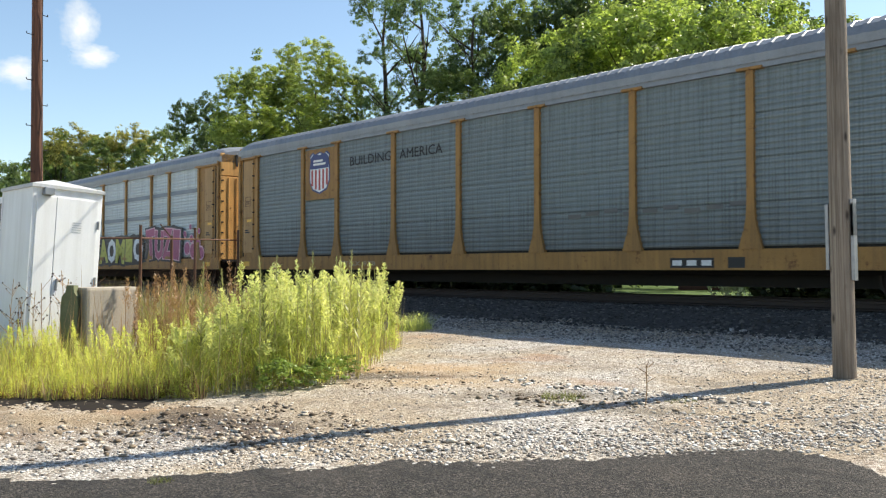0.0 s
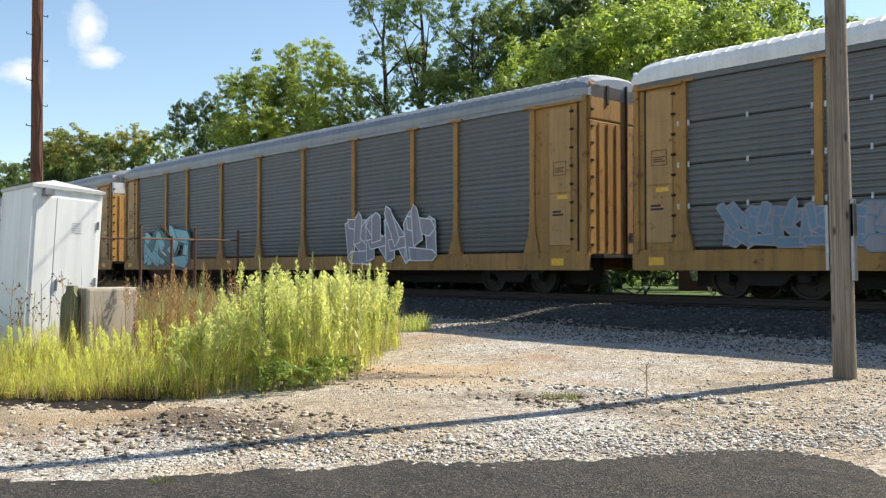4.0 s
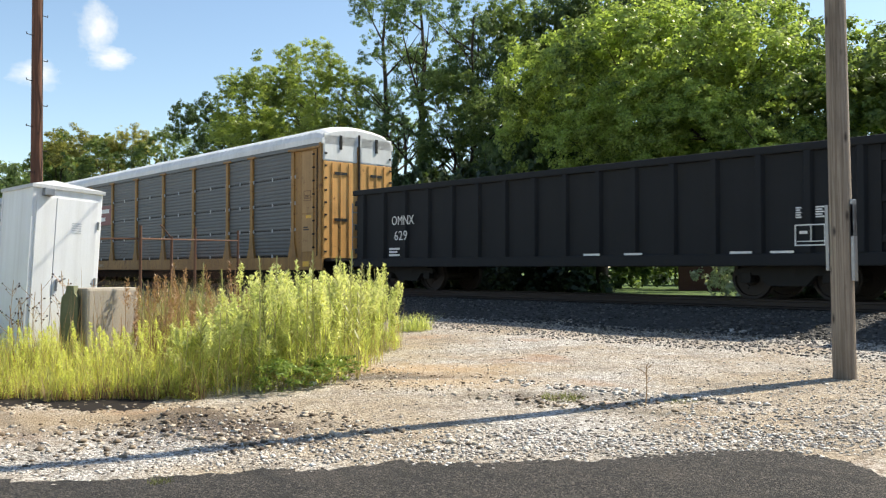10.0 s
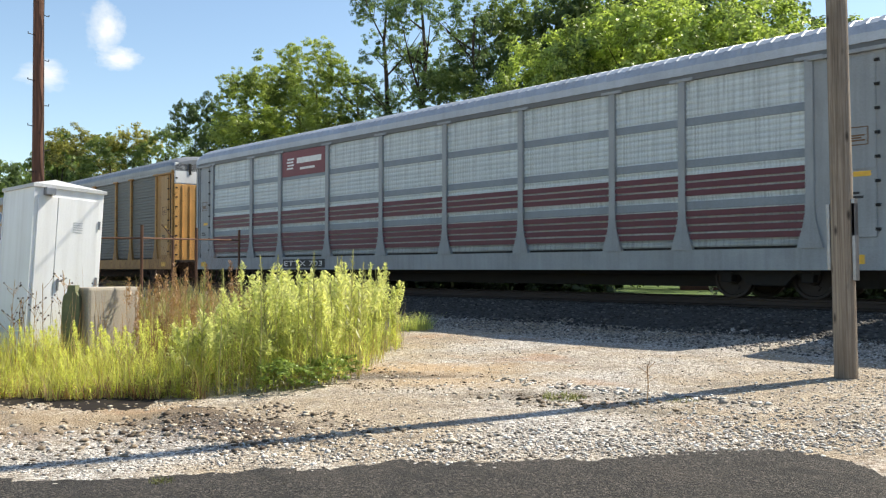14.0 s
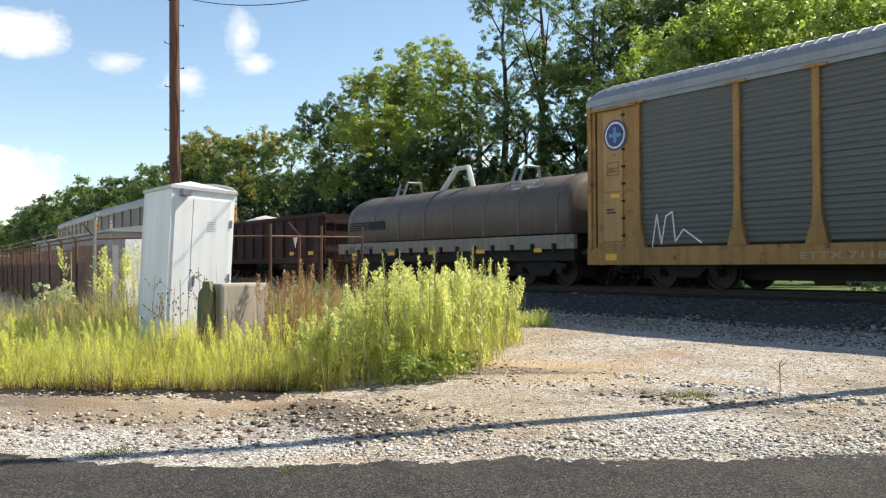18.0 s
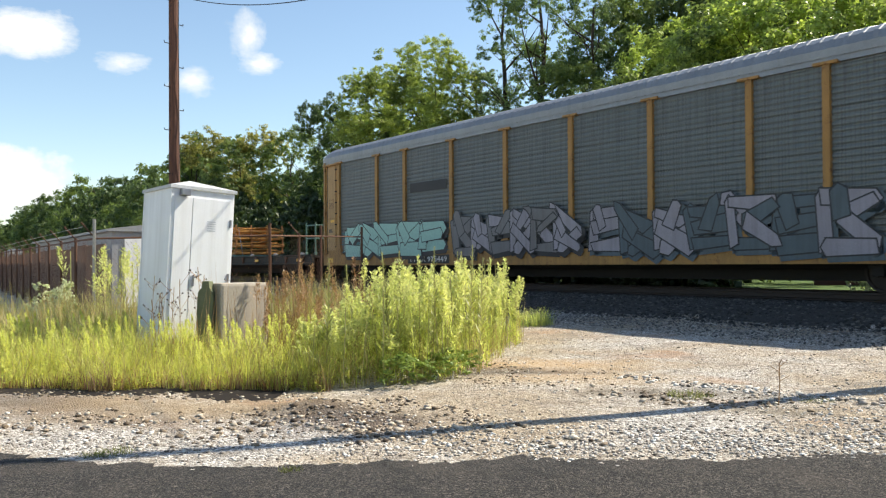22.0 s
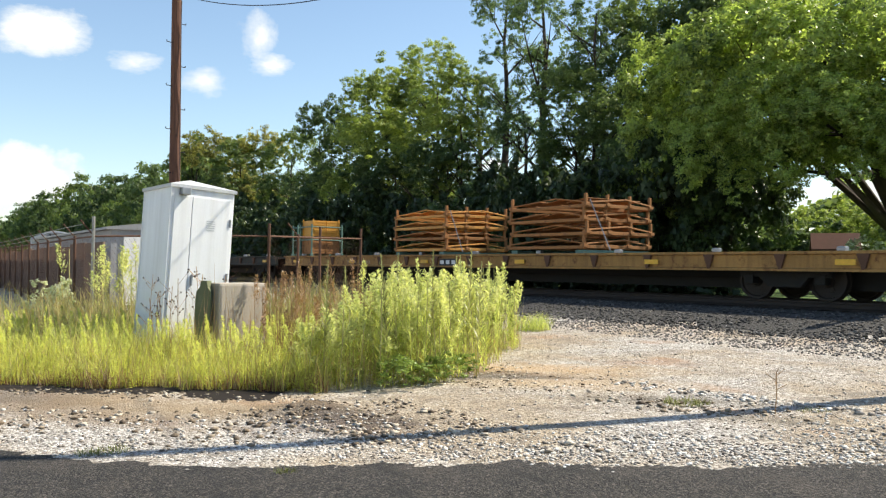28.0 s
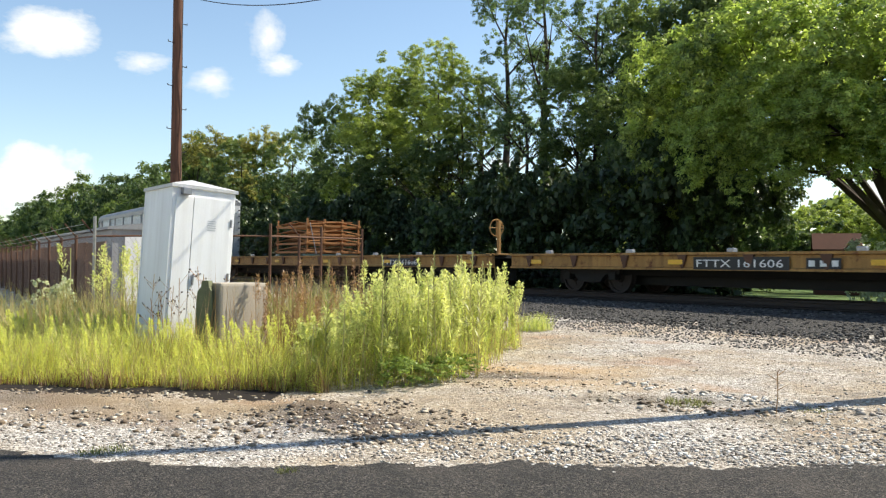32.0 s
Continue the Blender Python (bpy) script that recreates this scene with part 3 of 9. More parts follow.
# ---------------------------------------------------------------- track
def build_track():
    rng = np.random.default_rng(5)
    # rails in straight lengths along the centre line
    prof = [(-0.075, 0), (0.075, 0), (0.075, 0.02), (0.012, 0.045), (0.012, 0.13), (0.036, 0.14), (0.036, 0.18), (-0.036, 0.18), (-0.036, 0.14),
            (-0.012, 0.13), (-0.012, 0.045), (-0.075, 0.02)]
    for side in (-0.7535, 0.7535):
        pts = [-800, -500, -300] + list(np.arange(-230, -20, 6.0)) + [-20, 60, 140, 400, 800]
        g = Geo()
        n = len(prof)
        vs, fs = [], []
        for x in pts:
            vs += [(x, track_y(x) + side + y, RAIL - 0.18 + z) for y, z in prof]
        for i in range(len(pts) - 1):
            fs += [(i * n + j, i * n + (j + 1) % n, (i + 1) * n + (j + 1) % n, (i + 1) * n + j) for j in range(n)]
        g.add(vs, fs)
        r = part("rail", g, M_RAIL)
        tagged(r, "brown steel rail on timber ties", "rail", "running rails", "structure")
    ties = thing("railway_ties", "dark creosoted timber ties bedded in ballast", "railway tie", kind="structure")
    me = shared("tie", lambda: Geo().bevel_box(-0.115, 0.115, -1.3, 1.3, -0.17, 0.0, 0.012), M_TIE)
    x = -60.0
    while x < 14:
        part("tie", me, parent=ties, at=pose(x, track_y(x), RAIL - 0.185, 0, 0, rng.uniform(-1, 1)))
        x += 0.5
    # ballast stones
    n = 13000
    xs_ = rng.uniform(-30, 6, n)
    d = rng.uniform(-4.3, -1.0, n)
    pos = np.array([(x, track_y(x) + e, ground_z(x, track_y(x) + e) + 0.01) for x, e in zip(xs_, d)])
    size = rng.uniform(0.035, 0.075, n)
    tagged(part("ballast_stone", pebble_mesh("ballast_stone", pos, size, M_BALLAST, rng)), "heap of angular track ballast stones, shade put into their tones", "ballast", kind="stuff")
    n = 9000
    xs_ = rng.uniform(-26, 5, n)
    d = -4.0 - 2.3 * rng.random(n) ** 1.7
    pos = np.array([(x, track_y(x) + e, ground_z(x, track_y(x) + e) + 0.008) for x, e in zip(xs_, d)])
    tagged(part("ballast_stone", pebble_mesh("ballast_stone", pos, rng.uniform(0.016, 0.042, n), M_BALLAST_GREY, rng)), "grey ballast stones spilled towards the yard", "ballast", kind="stuff")
    # bed colour darkened for the shade under the train
    m, nt, b, _ = nodes_of("packed ballast")
    f = noise_tex(nt, mapped(nt), 22, 6, 0.8)
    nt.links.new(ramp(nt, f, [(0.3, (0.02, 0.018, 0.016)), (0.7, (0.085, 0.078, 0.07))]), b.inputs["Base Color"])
    b.inputs["Roughness"].default_value = 0.95
    bumped(nt, b, f, 1.0, 0.05)
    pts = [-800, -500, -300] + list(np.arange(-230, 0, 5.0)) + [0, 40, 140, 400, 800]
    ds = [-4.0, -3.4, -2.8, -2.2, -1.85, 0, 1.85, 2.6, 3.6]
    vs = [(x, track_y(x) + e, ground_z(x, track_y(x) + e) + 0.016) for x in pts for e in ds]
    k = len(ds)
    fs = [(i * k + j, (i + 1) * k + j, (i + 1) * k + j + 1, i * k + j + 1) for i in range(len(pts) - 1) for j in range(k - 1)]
    tagged(part("ballast_bed", Geo().add(vs, fs), m, smooth=True), "raised bed of track ballast, the train's shade put into its colour", "track bed", kind="structure")


build_track()


# ---------------------------------------------------------------- yard surface
def build_yard():
    rng = np.random.default_rng(8)
    # asphalt of the lane, with a ragged edge
    m, nt, b, _ = nodes_of("worn asphalt")
    pos = mapped(nt)
    f, c = noise_tex(nt, pos, 24, 6, 0.8), noise_tex(nt, pos, 1.2, 5)
    vo = nt.nodes.new("ShaderNodeTexVoronoi")
    vo.inputs["Scale"].default_value = 100.0
    nt.links.new(pos, vo.inputs["Vector"])
    sc = nt.nodes.new("ShaderNodeSeparateColor")
    nt.links.new(vo.outputs["Color"], sc.inputs[0])
    f = mix(nt, 0.5, f, sc.outputs[0])
    col = ramp(nt, f, [(0.34, (0.005, 0.0042, 0.0036)), (0.56, (0.019, 0.0155, 0.012)), (0.78, (0.16, 0.135, 0.11))])
    col = mix(nt, ramp(nt, c, [(0.5, (0, 0, 0)), (0.7, (0.45, 0.45, 0.45))]), col, (0.085, 0.068, 0.053))
    worn = noise_tex(nt, mapped(nt, (0.9, 2.2, 1)), 1.1, 6, 0.7)
    col = mix(nt, ramp(nt, worn, [(0.34, (0.8, 0.8, 0.8)), (0.46, (0, 0, 0))]), col, (0.010, 0.0085, 0.007))
    nt.links.new(col, b.inputs["Base Color"])
    b.inputs["Roughness"].default_value = 0.9
    bumped(nt, b, f, 1.0, 0.04)
    edge = [(-9.5, 0.2), (-7.6, 1.2), (-6.3, 2.3), (-5.6, 3.5), (-4.95, 4.55), (-4.2, 5.35), (-3.55, 6.3), (-3.15, 6.65), (-2.6, 6.55), (-2.2, 6.2), (-1.9, 5.3), (-1.0, 4.9), (3, 5.2)]
    pts = []
    for (x0, y0), (x1, y1) in zip(edge, edge[1:]):
        for k in np.linspace(0, 1, 24, endpoint=False):
            x, y = x0 + (x1 - x0) * k, y0 + (y1 - y0) * k
            e = 0.10 * noise.noise((x * 1.6, y * 1.6, 0)) + 0.10 * noise.noise((x * 6, y * 6, 0)) + 0.09 * noise.noise((x * 21, y * 21, 0))
            pts.append((x - e * 0.6, y + e, x + 0.25, y - 0.35))
    back = (-1.5, -6.0)
    vs, rows = [], 8
    for xe, ye, x, y in pts:
        for j in range(rows):
            k = (max(0, j - 1) / (rows - 2)) ** 1.5
            if j == 0:
                vs.append((xe, ye, ground_z(xe, ye) + 0.004))
                continue
            px, py = x + (back[0] - x) * k, y + (back[1] - y) * k
            vs.append((px, py, ground_z(px, py) + (0.004 if j == 0 else 0.022)))
    fs = [(i * rows + j, i * rows + j + 1, (i + 1) * rows + j + 1, (i + 1) * rows + j) for i in range(len(pts) - 1) for j in range(rows - 1)]
    tagged(part("road", Geo().add(vs, fs), m, smooth=True), "dark worn asphalt lane with a ragged gravel edge", "road", kind="structure")

    def field(n, x0, x1, y0, y1, keep, smin, smax, mat_, label):
        x, y = rng.uniform(x0, x1, n), rng.uniform(y0, y1, n)
        ok = np.array([keep(a, c) > rng.random() for a, c in zip(x, y)])
        x, y = x[ok], y[ok]
        size = smin + (smax - smin) * rng.random(len(x)) ** 3
        z = np.array([ground_z(a, c) for a, c in zip(x, y)]) + size * 0.15
        tagged(part("gravel", pebble_mesh("gravel", np.stack([x, y, z], 1), size, mat_, rng, 0.5)), label, "gravel", kind="stuff")

    def lane_dist(x, y):
        # how far a spot lies beyond the asphalt edge
        return (y - (4.6 + 1.15 * (x + 4.95))) * 0.66

    def rough_patch(x, y):
        return max(0.0, noise.noise((x * 1.1, y * 1.1, 2)) + 0.4)

    field(80000, -12.5, -0.5, 0.6, 9, lambda x, y: (0.45 + 0.55 * smooth(-8.0, -5.5, x)) * max(0.0, 1 - abs(lane_dist(x, y) - 0.7) / 1.15) * (0.25 + 0.9 * rough_patch(x, y)), 0.009, 0.042, M_GRAVEL,
          "scattered pale crushed limestone along the lane")
    field(74000, -14, 4, 4, 15, lambda x, y: 0.10 + 0.75 * smooth(-6.2, -3.0, x) if lane_dist(x, y) > 0 else 0.0, 0.011, 0.034, M_GRAVEL, "loose pale gravel over the yard")
    field(60000, -8, -0.6, 2.0, 8.5, lambda x, y: max(0.0, 1 - abs(lane_dist(x, y) - 0.30) / 0.5) * (0.15 + 0.9 * smooth(-6.5, -4.0, x)) * (0.35 + rough_patch(x * 2, y * 2)), 0.010, 0.034, M_GRAVEL,
          "white limestone chips banked against the asphalt")
    field(30000, -11, -1, 0.5, 7, lambda x, y: (0.10 + 0.9 * math.exp(lane_dist(x, y) / 0.22)) * (0.4 + rough_patch(x * 1.5, y * 1.5)) if lane_dist(x, y) < 0.25 else 0, 0.006, 0.028, M_GRAVEL, "small stones strewn on the asphalt")
    # larger tan and dark stones where the lane's edge has broken up
    field(13000, -11.5, -5.0, 0.8, 5.2, lambda x, y: 0.22 * max(0.0, 1 - abs(lane_dist(x, y) - 1.15) / 0.95) * (0.15 + 1.3 * rough_patch(x * 0.8, y * 0.8 + 5)), 0.022, 0.072, M_RUBBLE, "tan and brown broken stones beside the lane")
    field(9000, -8.3, -6.3, 3.4, 5.2, lambda x, y: 0.10 * (0.2 + rough_patch(x * 2, y * 2)), 0.014, 0.06, M_RUBBLE, "broken stones round the mud heap")
    field(9000, -10.2, -7.4, 6.2, 8.2, lambda x, y: 0.10 * rough_patch(x * 2, y * 2), 0.012, 0.045, M_RUBBLE, "dark stony litter at the corner of the weeds")
    field(16000, -13.5, -8.8, 0.0, 5.6, lambda x, y: 0.45 * math.exp(-(((y - 0.2) * 4.2 - (x + 13.5) * 4.15) / 5.9 + 0.35) ** 2 / 0.12), 0.010, 0.045, M_RUBBLE, "stones and litter along the foot of the weeds")
    field(12000, -7.6, -4.0, 6.6, 9.0, lambda x, y: 0.30 * math.exp(-((x + 5.9) / 0.9) ** 2 - ((y - 7.35 - 0.25 * (x + 5.9)) / 0.35) ** 2) * (0.3 + rough_patch(x * 2, y * 2)), 0.016, 0.062, M_RUBBLE, "dark stony debris in the middle of the yard")
    # a row of larger stones pushed up by tyres
    field(9000, -7.5, -4.2, 7.2, 9.6, lambda x, y: 0.25 * math.exp(-((y - 8.15 - 0.12 * (x + 6)) / 0.16) ** 2) * (0.5 + rough_patch(x, y)), 0.02, 0.07, M_GRAVEL, "ridge of larger limestone pieces in the yard")


build_yard()


# ---------------------------------------------------------------- poles and wire
def utility_pole(name, label, x, y, height, r0, r1, material, lean=(0, 0)):
    p = thing(name, label, "utility pole", pose(x, y, ground_z(x, y) - 0.05, lean[0], lean[1], 0))
    n, rings = 20, 40
    vs = []
    for i in range(rings + 1):
        k = i / rings
        r = r0 + (r1 - r0) * k
        for j in range(n):
            a = 2 * math.pi * j / n
            e = 1 + 0.03 * noise.noise((math.cos(a) * 3, math.sin(a) * 3, k * height * 0.25 + x))
            vs.append((r * e * math.cos(a), r * e * math.sin(a), k * height))
    fs = [(i * n + j, i * n + (j + 1) % n, (i + 1) * n + (j + 1) % n, (i + 1) * n + j) for i in range(rings) for j in range(n)]
    fs.append(tuple(range(rings * n, rings * n + n)))
    part("shaft", Geo().add(vs, fs), material, p, smooth=True)
    return p


near_pole = utility_pole("utility_pole", "weathered grey timber utility pole on gravel", -4.38, 10.71, 12.0, 0.135, 0.10, M_POLE, (0, -0.9))
for side, z0, z1 in ((-1, 1.35, 2.15), (1, 1.22, 2.15), (1, 1.75, 2.2)):
    part("conduit", Geo().bevel_box(side * 0.15 - 0.022, side * 0.15 + 0.022, -0.05, 0.05, z0, z1, 0.008), M_STEEL, near_pole, "pale metal guard strip")
far_pole = utility_pole("utility_pole", "brown treated timber pole with climbing pegs", -24.9, 8.1, 13.5, 0.17, 0.12, M_POLEBROWN, (0.4, 0.4))
for i in range(14):
    s = 1 if i % 2 else -1
    z = 2.2 + i * 0.62
    part("climbing_peg", Geo().tube((s * 0.13 * 0.5, -s * 0.12, z), (s * 0.15, -s * 0.32, z), 0.012).tube((s * 0.15, -s * 0.32, z), (s * 0.15, -s * 0.32, z + 0.05), 0.012), M_DARK, far_pole)
part("cable_riser", Geo().path([(0.17 + 0.02 * math.sin(z * 3), 0.08, z) for z in np.arange(0.5, 12.5, 0.4)], 0.012), M_BLACK, far_pole, "thin black cable stapled to the pole")


WIRE_A, WIRE_B, WIRE_SAG = Vector((-24.9, 8.1, 9.30)), Vector((-4.38, 10.71, 9.00)), 1.80


def overhead_wire():
    a, c = WIRE_A, WIRE_B
    pts = []
    for i in range(41):
        k = i / 40
        p = a.lerp(c, k)
        p.z -= 4 * WIRE_SAG * k * (1 - k)
        pts.append(p)
    tagged(part("overhead_wire", Geo().path(pts, 0.012, 5), M_BLACK), "black overhead wire sagging between poles", "wire")


overhead_wire()


# ---------------------------------------------------------------- equipment cabinet
def cabinet():
    w, d, h = 1.03, 1.16, 2.69
    c = thing("equipment_cabinet", "white metal equipment cabinet, double doors, slightly leaning among weeds", "cabinet",
              pose(-13.16, 4.09, 0.05, -3.5, -0.7, 3.5))
    # origin at the corner nearest the lane; the front looks along +x
    part("body", Geo().bevel_box(-d, 0, 0, w, 0.0, h, 0.012), M_CABINET, c)
    g = Geo()
    ov = 0.03
    g.add([(-d - ov, -ov, h), (ov, -ov, h), (ov, w + ov, h), (-d - ov, w + ov, h), (-d / 2, w / 2, h + 0.16),
           (-d - ov, -ov, h - 0.05), (ov, -ov, h - 0.05), (ov, w + ov, h - 0.05), (-d - ov, w + ov, h - 0.05)],
          [(0, 1, 4), (1, 2, 4), (2, 3, 4), (3, 0, 4), (0, 5, 6, 1), (1, 6, 7, 2), (2, 7, 8, 3), (3, 8, 5, 0), (8, 7, 6, 5)])
    part("roof", g, M_CABROOF, c)
    for y0, y1 in ((0.05, 0.33), (0.34, w - 0.07)):
        door = part("door", Geo().bevel_box(0.002, 0.022, y0, y1, 0.12, h - 0.17, 0.006), M_CABINET, c)
        if y0 > 0.2:
            part("handle", Geo().bevel_box(0.022, 0.05, y0 + 0.04, y0 + 0.07, 1.15, 1.32, 0.008).tube((0.045, y0 + 0.055, 1.28), (0.07, y0 + 0.17, 1.34), 0.012), M_STEEL, door, "steel door handle")
            for z in (0.55, 1.25, 2.1):
                part("hinge", Geo().tube((0.024, y1 + 0.01, z), (0.024, y1 + 0.01, z + 0.12), 0.018), M_STEEL, door)
            for i in range(5):
                part("notice_line", Geo().box(0.023, 0.026, y0 + 0.24, y0 + 0.38, 2.02 + i * 0.035, 2.029 + i * 0.035), M_NOTICEGREY, door)
    part("lamp_box", Geo().bevel_box(0.0, 0.12, 0.12, 0.26, h - 0.16, h - 0.05, 0.01), M_STEEL, c, "small grey lamp box under the eave")
    for x in (-d + 0.01, -0.012):
        part("corner_angle", Geo().box(x - 0.02, x + 0.02, -0.008, -0.002, 0, h - 0.05), M_CABINET, c)
    part("plinth", Geo().bevel_box(-d - 0.1, 0.1, -0.1, w + 0.1, -0.12, -0.001, 0.02), M_CONCRETE, c)


cabinet()


def concrete_blocks():
    b = part("concrete_block", Geo().bevel_box(-0.2, 0.2, -0.36, 0.40, 0, 1.22, 0.04), M_CONCRETE, at=pose(-12.1, 4.85, 0.02, 0, 0, 6))
    tagged(b, "weathered concrete barrier block half hidden by dry weeds", "concrete block")
    g = Geo()
    prof = [(-0.11, 0), (0.11, 0), (0.11, 1.0), (0.10, 1.12), (0.055, 1.18), (0.045, 1.27), (-0.045, 1.27), (-0.055, 1.18), (-0.10, 1.12), (-0.11, 1.0)]
    g.prism_y(prof, -0.11, 0.11)
    tagged(part("marker_post", g, M_MOSSY, at=pose(-12.1, 4.36, 0.0, 0, 2, 55)), "mossy green concrete marker post with rounded top", "post")


concrete_blocks()


# ---------------------------------------------------------------- fence
def fence():
    f = thing("chain_link_fence", "rusty chain-link fence with barbed wire arms beside the yard", "fence")
    corner = Vector((-22.0, 5.2, 0))
    legs = [[corner + Vector((-0.9968, 0.0795, 0)) * 3.05 * i for i in range(0, 20)],
            [corner, Vector((-21.4, 7.4, 0)), Vector((-21.0, 9.3, 0)), Vector((-22.2, 10.7, 0)), Vector((-23.4, 12.0, 0)), Vector((-24.8, 14.2, 0))]]
    H = 2.15
    for leg, pts in enumerate(legs):
        for i, p in enumerate(pts):
            if leg == 1 and i == 0:
                continue
            z = ground_z(p.x, p.y)
            tall = H + (0.45 if (i == 0 and leg == 0) else 0.3 if (leg == 1 and i in (2, 4, 5)) else 0.05)
            po = part("post", Geo().tube((p.x, p.y, z - 0.1), (p.x, p.y, z + tall), 0.04, n=8), M_WIRE if (leg == 0 and i == 0) else M_RUST, f)
            if leg == 0 or i in (1, 3):
                part("barbed_wire_arm", Geo().tube((p.x, p.y, z + H), (p.x - 0.1, p.y - 0.28, z + H + 0.36), 0.018), M_RUST, f)
        for i, (a, c) in enumerate(zip(pts, pts[1:])):
            za, zc = ground_z(a.x, a.y), ground_z(c.x, c.y)
            part("top_rail", Geo().tube((a.x, a.y, za + H - 0.03), (c.x, c.y, zc + H - 0.03), 0.024), M_RUST, f)
            g = Geo()
            n = max(8, int((c - a).length / 0.11))
            for j in range(n):
                k0, k1 = j / n, min(1.0, (j + 12) / n)
                p, q = a.lerp(c, k0), a.lerp(c, k1)
                hh = (H - 0.1) * (k1 - k0) * n / 12
                g.tube((p.x, p.y, za + 0.05), (q.x, q.y, za + 0.05 + hh), 0.0018, n=3)
                g.tube((p.x, p.y, za + 0.05 + hh), (q.x, q.y, za + 0.05), 0.0018, n=3)
            part("wire_mesh", g, M_RUST, f)
            if leg == 0:
                for k in range(2):
                    off = 0.12 + 0.13 * k
                    part("barbed_wire", Geo().tube((a.x - 0.05, a.y - off, za + H + off), (c.x - 0.05, c.y - off, zc + H + off), 0.007, n=4), M_WIRE, f)
    return legs


FENCE = fence()


def rusty_hoarding():
    """Rust-brown sheet screen behind the fence."""
    h = thing("sheet_metal_screen", "rust-brown corrugated sheet screen behind the fence", "screen")
    for i in range(19):
        a = Vector((-23.2 - i * 3.0, 5.75 + i * 0.24, 0))
        g = Geo()
        prof = []
        n = 20
        top = 2.06 + 0.04 * math.sin(i * 2.3)
        vs, fs = [], []
        for j in range(n + 1):
            k = j / n
            e = 0.03 * (1 if j % 2 else -1)
            x, y = a.x - 2.97 * k, a.y + 0.238 * k + e
            vs += [(x, y, 0.05), (x, y, top), (x, y + 0.02, top), (x, y + 0.02, 0.05)]
        for j in range(n):
            for q in range(4):
                fs.append((j * 4 + q, j * 4 + (q + 1) % 4, (j + 1) * 4 + (q + 1) % 4, (j + 1) * 4 + q))
        part("panel", Geo().add(vs, fs), M_SCREEN, h)
    # grey shed behind
    s = thing("storage_shed", "grey metal storage shed with shallow roof, its sunlit end coloured white", "shed", pose(-29.0, 9.0, 0.1, 0, 0, -3))
    for i in range(18):
        part("wall_panel", Geo().bevel_box(-i * 1.0 - 0.99, -i * 1.0, -1.6, 1.6, 0, 2.5, 0.02), M_SHED, s)
    part("roof", Geo().prism_x([(-1.75, 2.5), (1.75, 2.5), (1.75, 2.58), (0, 2.8), (-1.75, 2.58)], -18.1, 0.1), M_SHED, s)
    # white panel added: sunlight on the shed's end is put into its colour
    part("door", Geo().bevel_box(0.002, 0.05, -1.2, 1.2, 0.05, 2.3, 0.01), M_WHITE, s, "white end panel, sunlight put into its colour")


rusty_hoarding()


# ---------------------------------------------------------------- trees
def crown_mesh(name, seed, rx, rz, n_leaf, leaf, material, boughs=40, sprays=11, hollow=0.45, loose=1.0):
    """A crown of rounded leaf clumps on an uneven shell: leaves sit on each clump's outer side and face outwards, so that clumps
    shade one another and gaps stay between them; the origin is the crown's foot."""
    rng = np.random.default_rng(seed)
    c = rng.normal(size=(boughs, 3))
    c[:, 2] = np.where(c[:, 2] < -0.6, -c[:, 2] * 0.5, c[:, 2])
    c /= np.linalg.norm(c, axis=1)[:, None]
    out = c.copy()
    c *= (hollow + (0.86 - hollow) * rng.random(boughs) ** 0.5)[:, None] * (0.84 + 0.26 * rng.random(boughs))[:, None]
    br = (0.13 + 0.14 * rng.random(boughs)) * loose
    # each clump carries smaller tufts round it
    d = rng.normal(size=(boughs, sprays, 3)) + 0.8 * out[:, None, :]
    d[:, :, 2] += 0.35
    d /= np.linalg.norm(d, axis=2)[:, :, None]
    tuft_c = (c[:, None, :] + d * br[:, None, None] * rng.uniform(0.5, 1.15, (boughs, sprays))[:, :, None]).reshape(-1, 3)
    tuft_d = d.reshape(-1, 3)
    tr = 0.045 + 0.05 * rng.random(len(tuft_c))
    who = rng.choice(len(tuft_c), n_leaf, p=tr ** 2 / (tr ** 2).sum())
    q = rng.normal(size=(n_leaf, 3))
    q /= np.linalg.norm(q, axis=1)[:, None]
    q = q * (rng.random(n_leaf) ** 0.45)[:, None]
    p = tuft_c[who] + q * tr[who][:, None] * np.array([1.15, 1.15, 0.8])
    nrm = tuft_d[who] * 0.55 + q * 0.6 + rng.normal(size=(n_leaf, 3)) * 0.42
    nrm[:, 2] += 0.45
    nrm /= np.linalg.norm(nrm, axis=1)[:, None]
    p = p * np.array([rx, rx, rz]) + np.array([0, 0, rz])
    p[:, 2] -= np.quantile(p[:, 2], 0.002)
    # each leaf: a bent quad square to its own normal
    side = np.cross(nrm, rng.normal(size=(n_leaf, 3)))
    side /= np.linalg.norm(side, axis=1)[:, None]
    fore = np.cross(nrm, side)
    s = (leaf * rng.uniform(0.6, 1.35, n_leaf))[:, None]
    v = np.stack([p - side * 0.5 * s, p + fore * 0.36 * s + nrm * 0.06 * s, p + side * 0.5 * s - nrm * 0.12 * s, p - fore * 0.36 * s + nrm * 0.06 * s], 1)
    return np_mesh(name, v.reshape(-1, 3), np.arange(4 * n_leaf).reshape(-1, 4), material)


